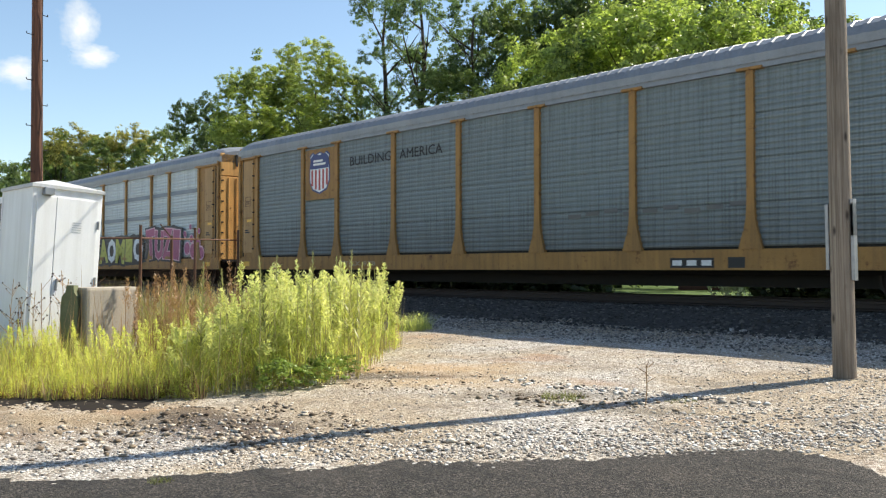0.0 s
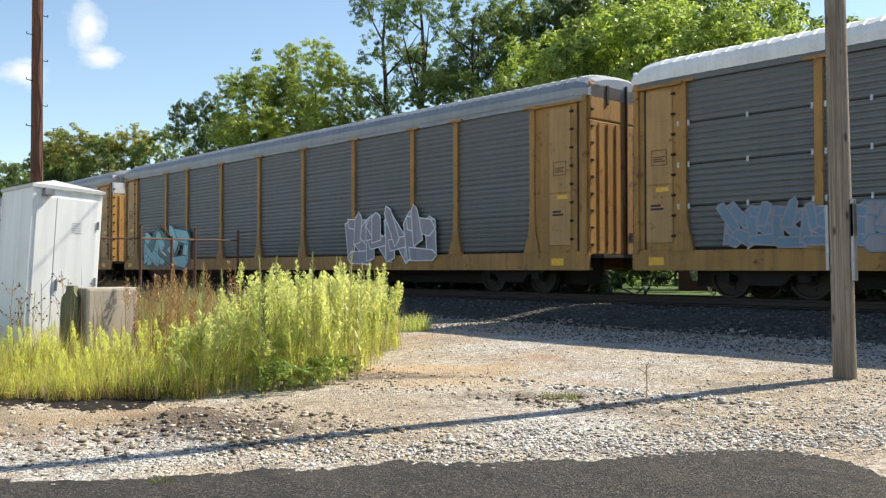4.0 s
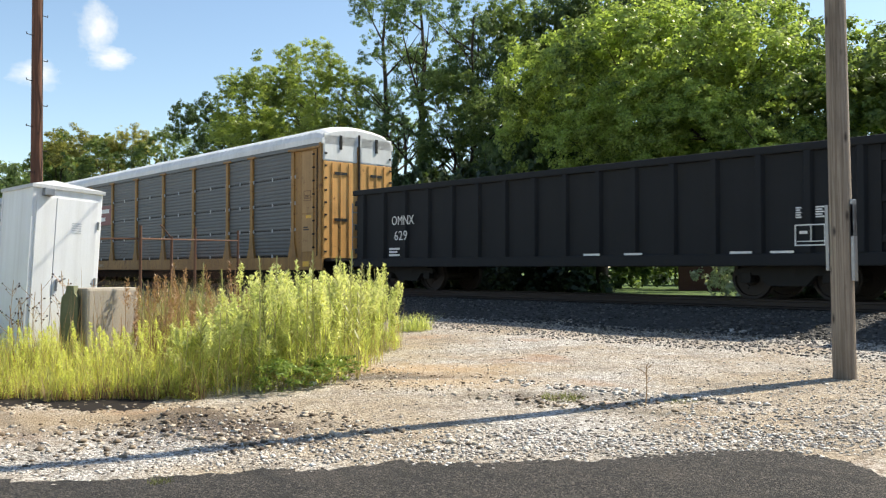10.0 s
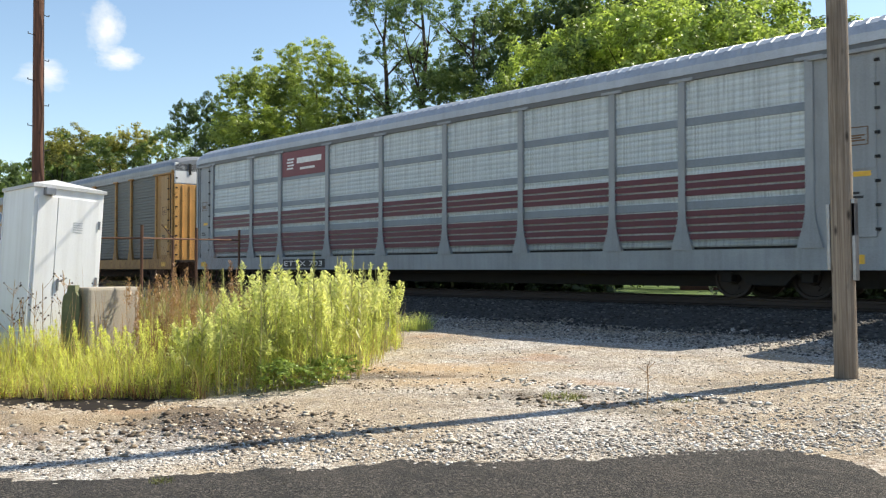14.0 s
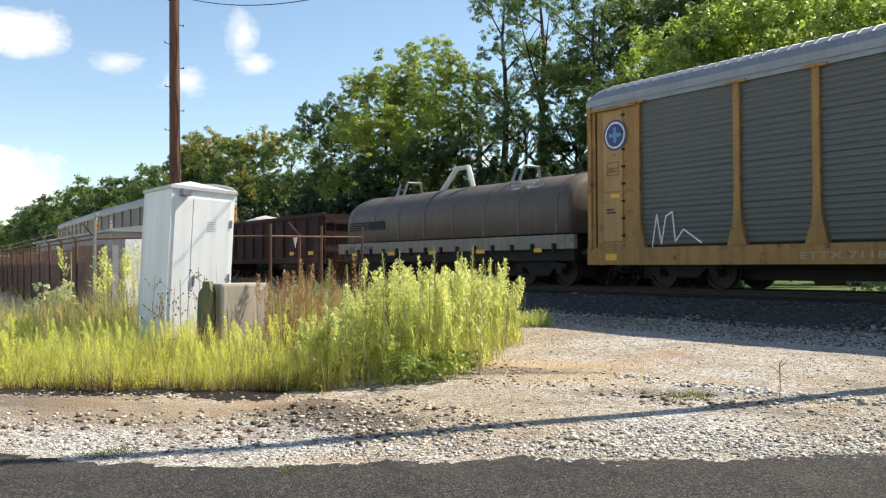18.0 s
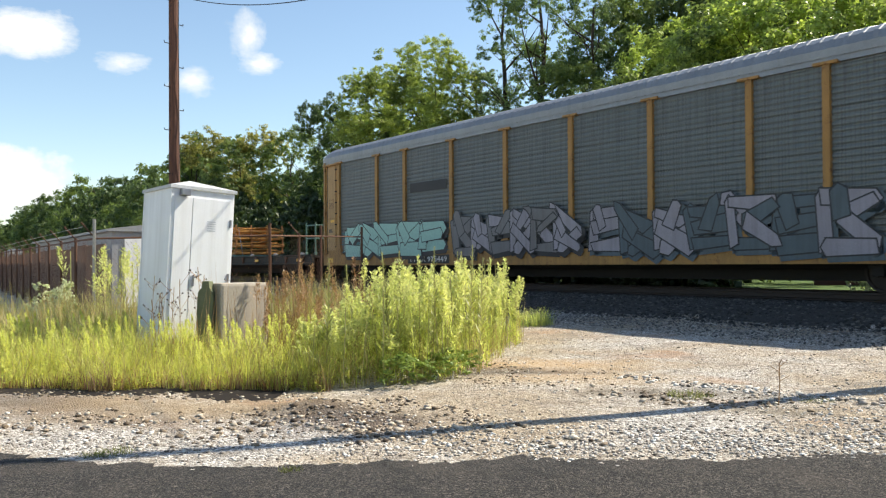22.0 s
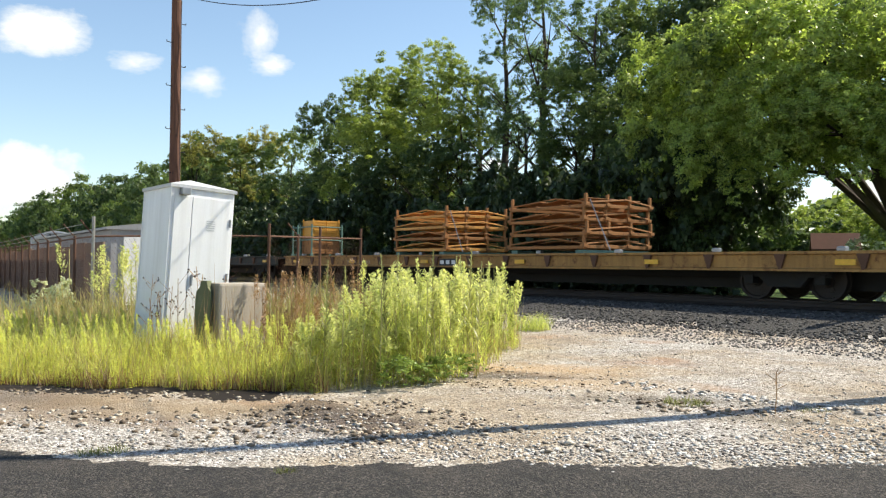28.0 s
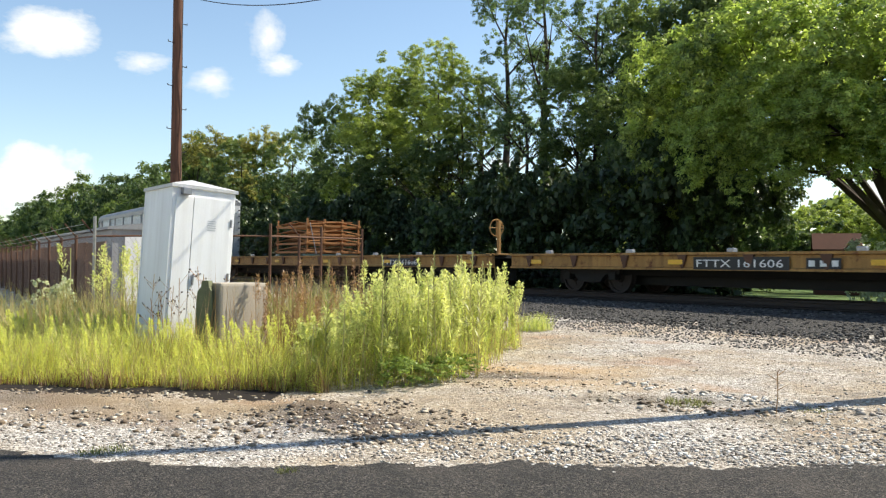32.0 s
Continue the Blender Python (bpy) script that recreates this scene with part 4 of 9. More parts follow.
def trunk_geo(seed, height, r, spread, limbs=9, low=0.3):
    rng = random.Random(seed)
    g = Geo()
    pts, x, y = [], 0.0, 0.0
    n = 8
    for i in range(n + 1):
        pts.append((x, y, height * i / n))
        x += rng.uniform(-0.12, 0.12) * height / 10
        y += rng.uniform(-0.12, 0.12) * height / 10
    for i in range(n):
        g.tube(pts[i], pts[i + 1], r * (1 - 0.85 * i / n), r * (1 - 0.85 * (i + 1) / n), 8)
    for i in range(limbs):
        k = low + (0.95 - low) * i / limbs
        b = Vector(pts[int(k * n)])
        a = rng.uniform(0, 6.28)
        ln = spread * rng.uniform(0.6, 1.0) * (1.1 - 0.5 * k)
        m = b + Vector((math.cos(a) * ln * 0.5, math.sin(a) * ln * 0.5, ln * 0.35))
        e = b + Vector((math.cos(a) * ln, math.sin(a) * ln, ln * 0.85))
        rr = r * 0.4 * (1 - 0.6 * k)
        g.tube(b, m, rr, rr * 0.65, 6)
        g.tube(m, e, rr * 0.65, rr * 0.2, 5)
        for s in (-0.6, 0.6):
            q = m + Vector((math.cos(a + s) * ln * 0.5, math.sin(a + s) * ln * 0.5, ln * 0.4))
            g.tube(m, q, rr * 0.4, rr * 0.12, 5)
    return g


CROWNS = {}
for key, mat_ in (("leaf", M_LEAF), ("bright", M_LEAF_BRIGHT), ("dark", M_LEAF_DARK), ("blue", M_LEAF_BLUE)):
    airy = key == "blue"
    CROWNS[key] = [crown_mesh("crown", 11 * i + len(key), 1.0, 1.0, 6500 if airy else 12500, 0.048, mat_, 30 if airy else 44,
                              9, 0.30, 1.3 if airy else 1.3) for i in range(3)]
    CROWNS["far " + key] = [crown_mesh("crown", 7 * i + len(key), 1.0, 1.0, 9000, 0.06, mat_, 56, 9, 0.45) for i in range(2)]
CROWNS["maple"] = [crown_mesh("crown", 5 * i + 2, 1.0, 1.0, 15000, 0.040, M_LEAF_MAPLE, 44, 9, 0.40, 1.15) for i in range(3)]
CROWNS["olive"] = [crown_mesh("crown", 9 * i + 4, 1.0, 1.0, 12000, 0.048, M_LEAF_OLIVE, 44, 9, 0.30, 1.3) for i in range(3)]
TRUNKS = [trunk_geo(20 + i, 10.0, 0.20, 3.2, 12).mesh("trunk", M_BARK, True) for i in range(3)]
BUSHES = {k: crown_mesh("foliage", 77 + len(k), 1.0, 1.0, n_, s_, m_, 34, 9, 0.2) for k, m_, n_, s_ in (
    ("leaf", M_LEAF, 4000, 0.08), ("dark", M_LEAF_DARK, 3600, 0.085), ("under", M_UNDER_SHADE, 3600, 0.09), ("bright", M_LEAF_BRIGHT, 4000, 0.08), ("cover", M_COVER, 1500, 0.09), ("pale", M_PALEBUSH, 3600, 0.075), ("scrub", M_SCRUB_SHADE, 1500, 0.16), ("far", M_LEAF, 1500, 0.12), ("farbright", M_LEAF_BRIGHT, 1500, 0.12))}
TREE_WORDS = {"leaf": "broadleaf tree in full green leaf behind the track", "bright": "sunlit yellow-green maple behind the track",
              "dark": "dark green woodland tree behind the track", "olive": "yellowing olive-green tree behind the track", "blue": "tall thin-trunked locust tree with airy foliage"}
tree_rng = random.Random(4)


def tree(x, y, height, radius, kind, low=0.28):
    """A tree: trunk with limbs, and rounded leaf masses one over another from the share low of its height up."""
    t = thing("tree", TREE_WORDS[kind], "tree", pose(x, y, 0.25, 0, 0, tree_rng.uniform(0, 360)), "trees behind the track")
    k = tree_rng.randrange(3)
    tr = part("trunk", TRUNKS[k], parent=t)
    tall = height / (11 if kind == "blue" else 13.0)
    tr.scale = (tall, tall, tall)
    if radius > 6.0:
        crowns = CROWNS["far " + kind]
        cr = part("crown", crowns[k % len(crowns)], parent=t, at=(0, 0, height * low))
        cr.scale = (radius, radius, height * (1 - low) / 2.05)
        return t
    foot = height * low
    n = max(1, round((height - foot) / (1.45 * radius)))
    step = (height - foot) / (n + 0.25)
    for i in range(n):
        top = i == n - 1
        off = 0.0 if top else radius * tree_rng.uniform(0.15, 0.6)
        a = tree_rng.uniform(0, 6.283)
        r = radius * (tree_rng.uniform(0.80, 0.95) if top else tree_rng.uniform(0.85, 1.15))
        cr = part("crown", CROWNS[kind][(k + i) % 3], parent=t, at=pose(off * math.cos(a), off * math.sin(a), foot + i * step, 0, 0, tree_rng.uniform(0, 360)))
        cr.scale = (r, r, step * 0.70 if not top else step * 0.66)
    return t


def bush(x, y, h, r, kind, label="dense undergrowth shrub below the trees, shade put into its dark leaves", z=0.2):
    b = part("shrub", BUSHES[kind], at=pose(x, y, z, 0, 0, tree_rng.uniform(0, 360)))
    b.scale = (r, r, h / 2)
    tagged(b, label, "shrub", "undergrowth")


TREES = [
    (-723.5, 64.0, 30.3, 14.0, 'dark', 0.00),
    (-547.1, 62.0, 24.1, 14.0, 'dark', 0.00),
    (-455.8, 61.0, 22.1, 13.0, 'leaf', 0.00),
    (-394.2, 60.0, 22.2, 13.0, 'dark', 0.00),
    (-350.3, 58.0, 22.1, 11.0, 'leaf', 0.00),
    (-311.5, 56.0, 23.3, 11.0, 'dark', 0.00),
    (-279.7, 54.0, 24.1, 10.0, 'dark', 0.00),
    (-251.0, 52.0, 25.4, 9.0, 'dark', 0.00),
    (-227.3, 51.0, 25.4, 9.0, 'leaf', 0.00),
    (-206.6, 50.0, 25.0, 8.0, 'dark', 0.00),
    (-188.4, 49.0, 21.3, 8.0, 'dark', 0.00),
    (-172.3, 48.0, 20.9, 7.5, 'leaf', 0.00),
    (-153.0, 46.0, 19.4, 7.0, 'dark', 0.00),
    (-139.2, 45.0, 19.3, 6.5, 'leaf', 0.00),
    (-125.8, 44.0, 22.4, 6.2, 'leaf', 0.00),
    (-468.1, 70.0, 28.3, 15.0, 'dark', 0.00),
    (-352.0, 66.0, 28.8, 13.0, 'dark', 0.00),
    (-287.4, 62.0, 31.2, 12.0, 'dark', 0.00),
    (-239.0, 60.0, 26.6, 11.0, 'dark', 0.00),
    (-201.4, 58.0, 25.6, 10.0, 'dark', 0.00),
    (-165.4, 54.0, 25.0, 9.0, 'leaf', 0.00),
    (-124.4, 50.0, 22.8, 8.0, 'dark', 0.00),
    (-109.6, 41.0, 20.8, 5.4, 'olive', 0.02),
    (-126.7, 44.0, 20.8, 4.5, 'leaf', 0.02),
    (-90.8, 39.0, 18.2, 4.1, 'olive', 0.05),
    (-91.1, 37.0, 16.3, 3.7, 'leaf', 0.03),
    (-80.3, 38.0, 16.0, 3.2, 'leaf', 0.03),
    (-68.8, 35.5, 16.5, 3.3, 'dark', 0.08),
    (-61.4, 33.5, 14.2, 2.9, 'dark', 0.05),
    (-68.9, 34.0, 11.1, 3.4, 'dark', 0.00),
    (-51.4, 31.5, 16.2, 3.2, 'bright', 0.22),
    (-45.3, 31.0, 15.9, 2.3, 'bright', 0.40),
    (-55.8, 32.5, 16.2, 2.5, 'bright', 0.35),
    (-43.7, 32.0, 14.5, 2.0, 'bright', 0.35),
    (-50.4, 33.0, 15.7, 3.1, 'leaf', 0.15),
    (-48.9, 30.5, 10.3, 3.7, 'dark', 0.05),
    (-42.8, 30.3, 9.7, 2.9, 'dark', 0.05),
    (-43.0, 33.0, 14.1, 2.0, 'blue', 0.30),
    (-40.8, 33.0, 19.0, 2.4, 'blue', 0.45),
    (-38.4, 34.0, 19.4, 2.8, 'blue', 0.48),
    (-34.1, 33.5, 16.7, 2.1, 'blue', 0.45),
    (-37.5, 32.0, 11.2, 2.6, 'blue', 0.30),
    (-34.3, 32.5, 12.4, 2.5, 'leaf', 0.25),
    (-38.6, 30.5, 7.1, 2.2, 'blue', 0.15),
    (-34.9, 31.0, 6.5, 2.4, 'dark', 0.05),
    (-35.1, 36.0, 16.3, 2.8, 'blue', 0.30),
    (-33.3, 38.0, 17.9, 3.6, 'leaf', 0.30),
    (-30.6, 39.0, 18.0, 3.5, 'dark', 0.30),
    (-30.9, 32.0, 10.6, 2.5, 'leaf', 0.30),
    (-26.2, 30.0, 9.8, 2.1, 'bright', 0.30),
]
for row in TREES:
    tree(*row)
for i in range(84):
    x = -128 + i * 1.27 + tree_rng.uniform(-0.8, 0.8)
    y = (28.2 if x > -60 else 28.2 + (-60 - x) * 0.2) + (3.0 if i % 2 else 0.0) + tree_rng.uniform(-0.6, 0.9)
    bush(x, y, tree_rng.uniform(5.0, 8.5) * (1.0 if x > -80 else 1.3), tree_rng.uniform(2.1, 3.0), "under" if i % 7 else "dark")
# scrub along the far foot of the bank, shade put into its leaf colour
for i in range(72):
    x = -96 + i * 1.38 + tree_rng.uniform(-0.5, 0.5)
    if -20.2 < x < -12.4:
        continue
    bush(x, track_y(x) + 5.0 + tree_rng.uniform(-0.3, 1.2), tree_rng.uniform(1.9, 2.7), tree_rng.uniform(1.1, 1.6), "scrub", "low scrub along the railway bank, shade put into its leaf colour")
    bush(x + 0.6, track_y(x) + 6.3 + tree_rng.uniform(-0.4, 0.4), tree_rng.uniform(2.2, 2.8), tree_rng.uniform(1.2, 1.6), "scrub", "low scrub along the railway bank, shade put into its leaf colour", -0.75)
for i in range(16):
    bush(-88 + i * 6.5, 84 + tree_rng.uniform(-4, 8), tree_rng.uniform(13, 18), tree_rng.uniform(7, 9), "farbright" if i % 3 == 0 else "far", "far trees at the edge of the lawn")
for x, y, h, r, k in ((-25.5, 47, 3.6, 3.4, "dark"), (-44, 66, 4.5, 4.0, "bright"), (-31, 62, 4.2, 4.0, "bright"), (-20, 58, 3.4, 3.2, "leaf"),
                      (-33.5, 46.5, 7.5, 4.0, "dark"), (-29.0, 45.5, 6.8, 3.6, "dark"), (-38.5, 48, 8.0, 4.4, "dark"), (-23.0, 46, 6.2, 3.4, "dark"), (-19.0, 45, 5.2, 3.2, "leaf")):
    bush(x, y, h, r, k, "shrubs on the far lawn")
bush(-16.3, 30.0, 3.9, 1.6, "pale", "grey-green shrub at the edge of the lawn")
for x, y, h, r in ((-35.6, 57.0, 6.2, 2.6), (-32.4, 57.5, 6.7, 3.0), (-29.0, 57.0, 6.4, 2.8)):
    tree(x, y, h, r, "bright", 0.0)


def spreading_tree(x, y, height, girth, kind, crowns, label):
    """A broad tree: one trunk, long limbs, several masses of leaves (place, top, radius, underside)."""
    t = thing("tree", label, "tree", (x, y, 0.25), "trees behind the track")
    g = Geo()
    fork = Vector((0, 0, height * 0.22))
    g.tube((0, 0, -0.2), fork, girth * 1.15, girth * 0.85, 12)
    for i, (cx, cy, top, r, low) in enumerate(crowns):
        e = Vector((cx - x, cy - y, (top + low) / 2 - 0.3))
        m = fork.lerp(e, 0.5) + Vector((0, 0, 0.12 * (e - fork).length))
        rr = girth * 0.34
        g.tube(fork - Vector((0, 0, 0.2)), m, rr, rr * 0.6, 8)
        g.tube(m, e, rr * 0.6, rr * 0.2, 7)
        rg = random.Random(i + int(top * 10))
        for k in range(6):
            a = rg.uniform(0, 6.28)
            b = m.lerp(e, rg.uniform(0.3, 1.0))
            g.tube(b, b + Vector((math.cos(a) * r * 0.7, math.sin(a) * r * 0.7, rg.uniform(-0.1, 0.5) * r)), rr * 0.25, rr * 0.06, 5)
    part("trunk", g, M_BARK, t, smooth=True)
    for i, (cx, cy, top, r, low) in enumerate(crowns):
        cr = part("crown", CROWNS[kind][i % 3], parent=t, at=pose(cx - x, cy - y, low, 0, 0, 77 * i))
        cr.scale = (r, r, (top - low) / 1.7)
    return t


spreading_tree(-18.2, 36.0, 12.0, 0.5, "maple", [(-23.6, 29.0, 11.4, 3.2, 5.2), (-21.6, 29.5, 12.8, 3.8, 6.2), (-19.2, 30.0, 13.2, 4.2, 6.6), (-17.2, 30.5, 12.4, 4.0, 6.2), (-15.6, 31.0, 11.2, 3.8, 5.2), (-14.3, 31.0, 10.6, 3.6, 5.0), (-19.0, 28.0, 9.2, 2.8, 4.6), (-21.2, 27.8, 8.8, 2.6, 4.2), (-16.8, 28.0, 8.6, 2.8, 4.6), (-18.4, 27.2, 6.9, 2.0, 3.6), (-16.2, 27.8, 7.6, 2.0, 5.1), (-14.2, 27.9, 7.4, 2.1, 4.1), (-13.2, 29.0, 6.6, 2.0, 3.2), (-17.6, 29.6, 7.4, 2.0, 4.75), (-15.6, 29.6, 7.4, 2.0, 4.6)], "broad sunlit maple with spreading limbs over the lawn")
# dark crowns added to stand for the shade under the maple
spreading_tree(-24.5, 33.0, 8.0, 0.3, "dark", [(-25.0, 31.5, 8.6, 3.4, 1.6), (-23.2, 31.5, 7.6, 2.8, 1.2), (-27.6, 31.5, 8.2, 3.2, 1.0)], "dark-leaved tree added for the maple's shaded underside")
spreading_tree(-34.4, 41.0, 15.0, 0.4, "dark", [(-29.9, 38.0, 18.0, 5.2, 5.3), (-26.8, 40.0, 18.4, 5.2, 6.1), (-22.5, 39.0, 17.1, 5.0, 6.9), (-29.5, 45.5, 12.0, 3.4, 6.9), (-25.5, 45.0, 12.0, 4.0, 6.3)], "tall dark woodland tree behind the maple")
spreading_tree(-6.0, 33.0, 11.0, 0.35, "leaf", [(-13.3, 32.0, 9.9, 3.8, 4.2), (-11.9, 33.0, 9.7, 4.0, 4.0), (-9.7, 32.0, 9.9, 4.2, 3.8)], "green broadleaf tree at the end of the lawn")


def lawn_house():
    """Low outbuilding seen under the maple: brown boarded wall, pale gable and roof."""
    h = thing("outbuilding", "low brown outbuilding with a pale gable beyond the lawn", "shed", pose(-25.7, 43.5, 0.3, 0, 0, 35))
    h.scale = (0.5, 0.5, 0.85)
    for i in range(9):
        part("board", shared("wall_board", lambda: Geo().bevel_box(-2.2, 2.2, -0.02, 0.02, 0.0, 0.28, 0.008), M_BOARD), parent=h, at=(0, -1.52, 0.05 + i * 0.3))
    part("wall", Geo().box(-2.15, 2.15, -1.5, 1.5, 0.0, 2.75), M_BOARD, h)
    part("roof", Geo().prism_x([(-1.8, 2.7), (0, 3.7), (1.8, 2.7), (1.8, 2.8), (0, 3.82), (-1.8, 2.8)], -2.4, 2.4), M_BOARD, h)
    part("gable", Geo().prism_x([(-1.5, 2.75), (1.5, 2.75), (0, 3.62)], 2.1, 2.16), M_WHITE, h)
    part("door", Geo().bevel_box(2.15, 2.2, -0.5, 0.5, 0.05, 2.05, 0.01), M_WHITE, h)


lawn_house()


# ---------------------------------------------------------------- weeds
def blades(name, pos, height, width, lean, material, rng, bend=0.5):
    """Narrow bent blades, two quads each, rooted at pos."""
    n = len(pos)
    a = rng.uniform(0, 2 * np.pi, n)
    side = np.stack([np.cos(a), np.sin(a), np.zeros(n)], 1)
    out = np.stack([np.cos(a + 1.57 + rng.normal(0, .5, n)), np.sin(a + 1.57 + rng.normal(0, .5, n)), np.zeros(n)], 1) * (lean * rng.uniform(0.2, 1.2, n))[:, None]
    up = np.array([0, 0, 1.0])
    rows = []
    for k, w in ((0, 1.0), (0.55, 0.8), (1.0, 0.12)):
        c = pos + up * (height * k)[:, None] * (1 - 0.12 * bend * k) + out * (height * k ** 2)[:, None]
        rows += [c - side * (width * w)[:, None], c + side * (width * w)[:, None]]
    v = np.stack(rows, 1)
    f = np.array([(0, 1, 3, 2), (2, 3, 5, 4)])
    f = (f[None] + 6 * np.arange(n)[:, None, None]).reshape(-1, 4)
    return np_mesh(name, v.reshape(-1, 3), f, material)


def goldenrod_arrays(seed, h):
    """One stem of goldenrod: stem, narrow leaves, and a plume of drooping sprays. Arrays of vertices and quads."""
    rng = np.random.default_rng(seed)
    lx, ly = rng.normal(0, 0.10, 2)

    def axis(k):
        return np.array([lx * k ** 1.6, ly * k ** 1.6, h * k])

    def spray(c, a, ln, up, wide):
        d = np.array([math.cos(a), math.sin(a), up]) * ln
        s = np.array([-math.sin(a), math.cos(a), 0]) * ln * wide
        return [c, c + d * 0.5 + s, c + d - np.array([0, 0, 0.25 * ln]), c + d * 0.5 - s]

    leaves, head, stem = [], [], []
    for i in range(56):
        k = rng.uniform(0.03, 0.82)
        leaves += spray(axis(k), i * 2.4 + rng.uniform(-0.5, 0.5), 0.088 * (1.2 - 0.6 * k) * rng.uniform(0.6, 1.3), rng.uniform(0.3, 1.6), 0.07)
    # a tapering plume of ascending branchlets
    wide = rng.uniform(0.7, 1.25)
    for i in range(22):
        k = i / 21.0
        a = i * 2.4 + rng.uniform(-0.4, 0.4)
        ln = (0.115 * (1 - k) * wide + 0.016) * rng.uniform(0.6, 1.25)
        c = axis(0.66 + 0.34 * k)
        for j in range(6):
            q = (j + 0.5) / 6.0
            p = c + np.array([math.cos(a) * ln * q, math.sin(a) * ln * q, ln * (1.7 * q - 0.7 * q * q)])
            head += spray(p, rng.uniform(0, 6.283), 0.036 * rng.uniform(0.7, 1.3), rng.uniform(0.1, 1.4), 0.30)
    ks = (0, 0.3, 0.6, 0.98)
    for k0, k1 in zip(ks, ks[1:]):
        p, q = axis(k0), axis(k1)
        for s in (np.array([0.005, 0, 0]), np.array([0, 0.005, 0])):
            stem += [p - s, p + s, q + s * 0.7, q - s * 0.7]
    return [np.array(v) for v in (leaves, head, stem)]


PATCH = [(-13.5, 0.2), (-11.8, 1.75), (-10.75, 2.78), (-9.3, 4.35), (-8.85, 5.7), (-8.95, 6.7), (-10.2, 8.2), (-11.4, 9.4), (-14, 11.0), (-21, 11.5), (-22, 1.0)]


def inside(x, y, poly):
    hit_ = False
    for (x0, y0), (x1, y1) in zip(poly, poly[1:] + poly[:1]):
        if (y0 > y) != (y1 > y) and x < (x1 - x0) * (y - y0) / (y1 - y0) + x0:
            hit_ = not hit_
    return hit_


def keep_out(x, y):
    """True where cabinet, blocks or posts stand."""
    return (-14.5 < x < -13.0 and 3.95 < y < 5.25) or (-12.4 < x < -11.6 and 4.6 < y < 6.5)


def in_patch(x, y):
    """Inside the weed patch, whose rim is uneven."""
    return inside(x + 0.30 * noise.noise((x * 1.3, y * 1.3, 31)) + 0.16 * noise.noise((x * 5, y * 5, 31)), y + 0.30 * noise.noise((x * 1.3, y * 1.3, 57)) + 0.16 * noise.noise((x * 5, y * 5, 57)), PATCH)


def in_golden(x, y):
    return in_patch(x, y) and not keep_out(x, y) and y > 4.55 - (x + 9.3) * 0.55 and x > -13.6 and y < 10.4


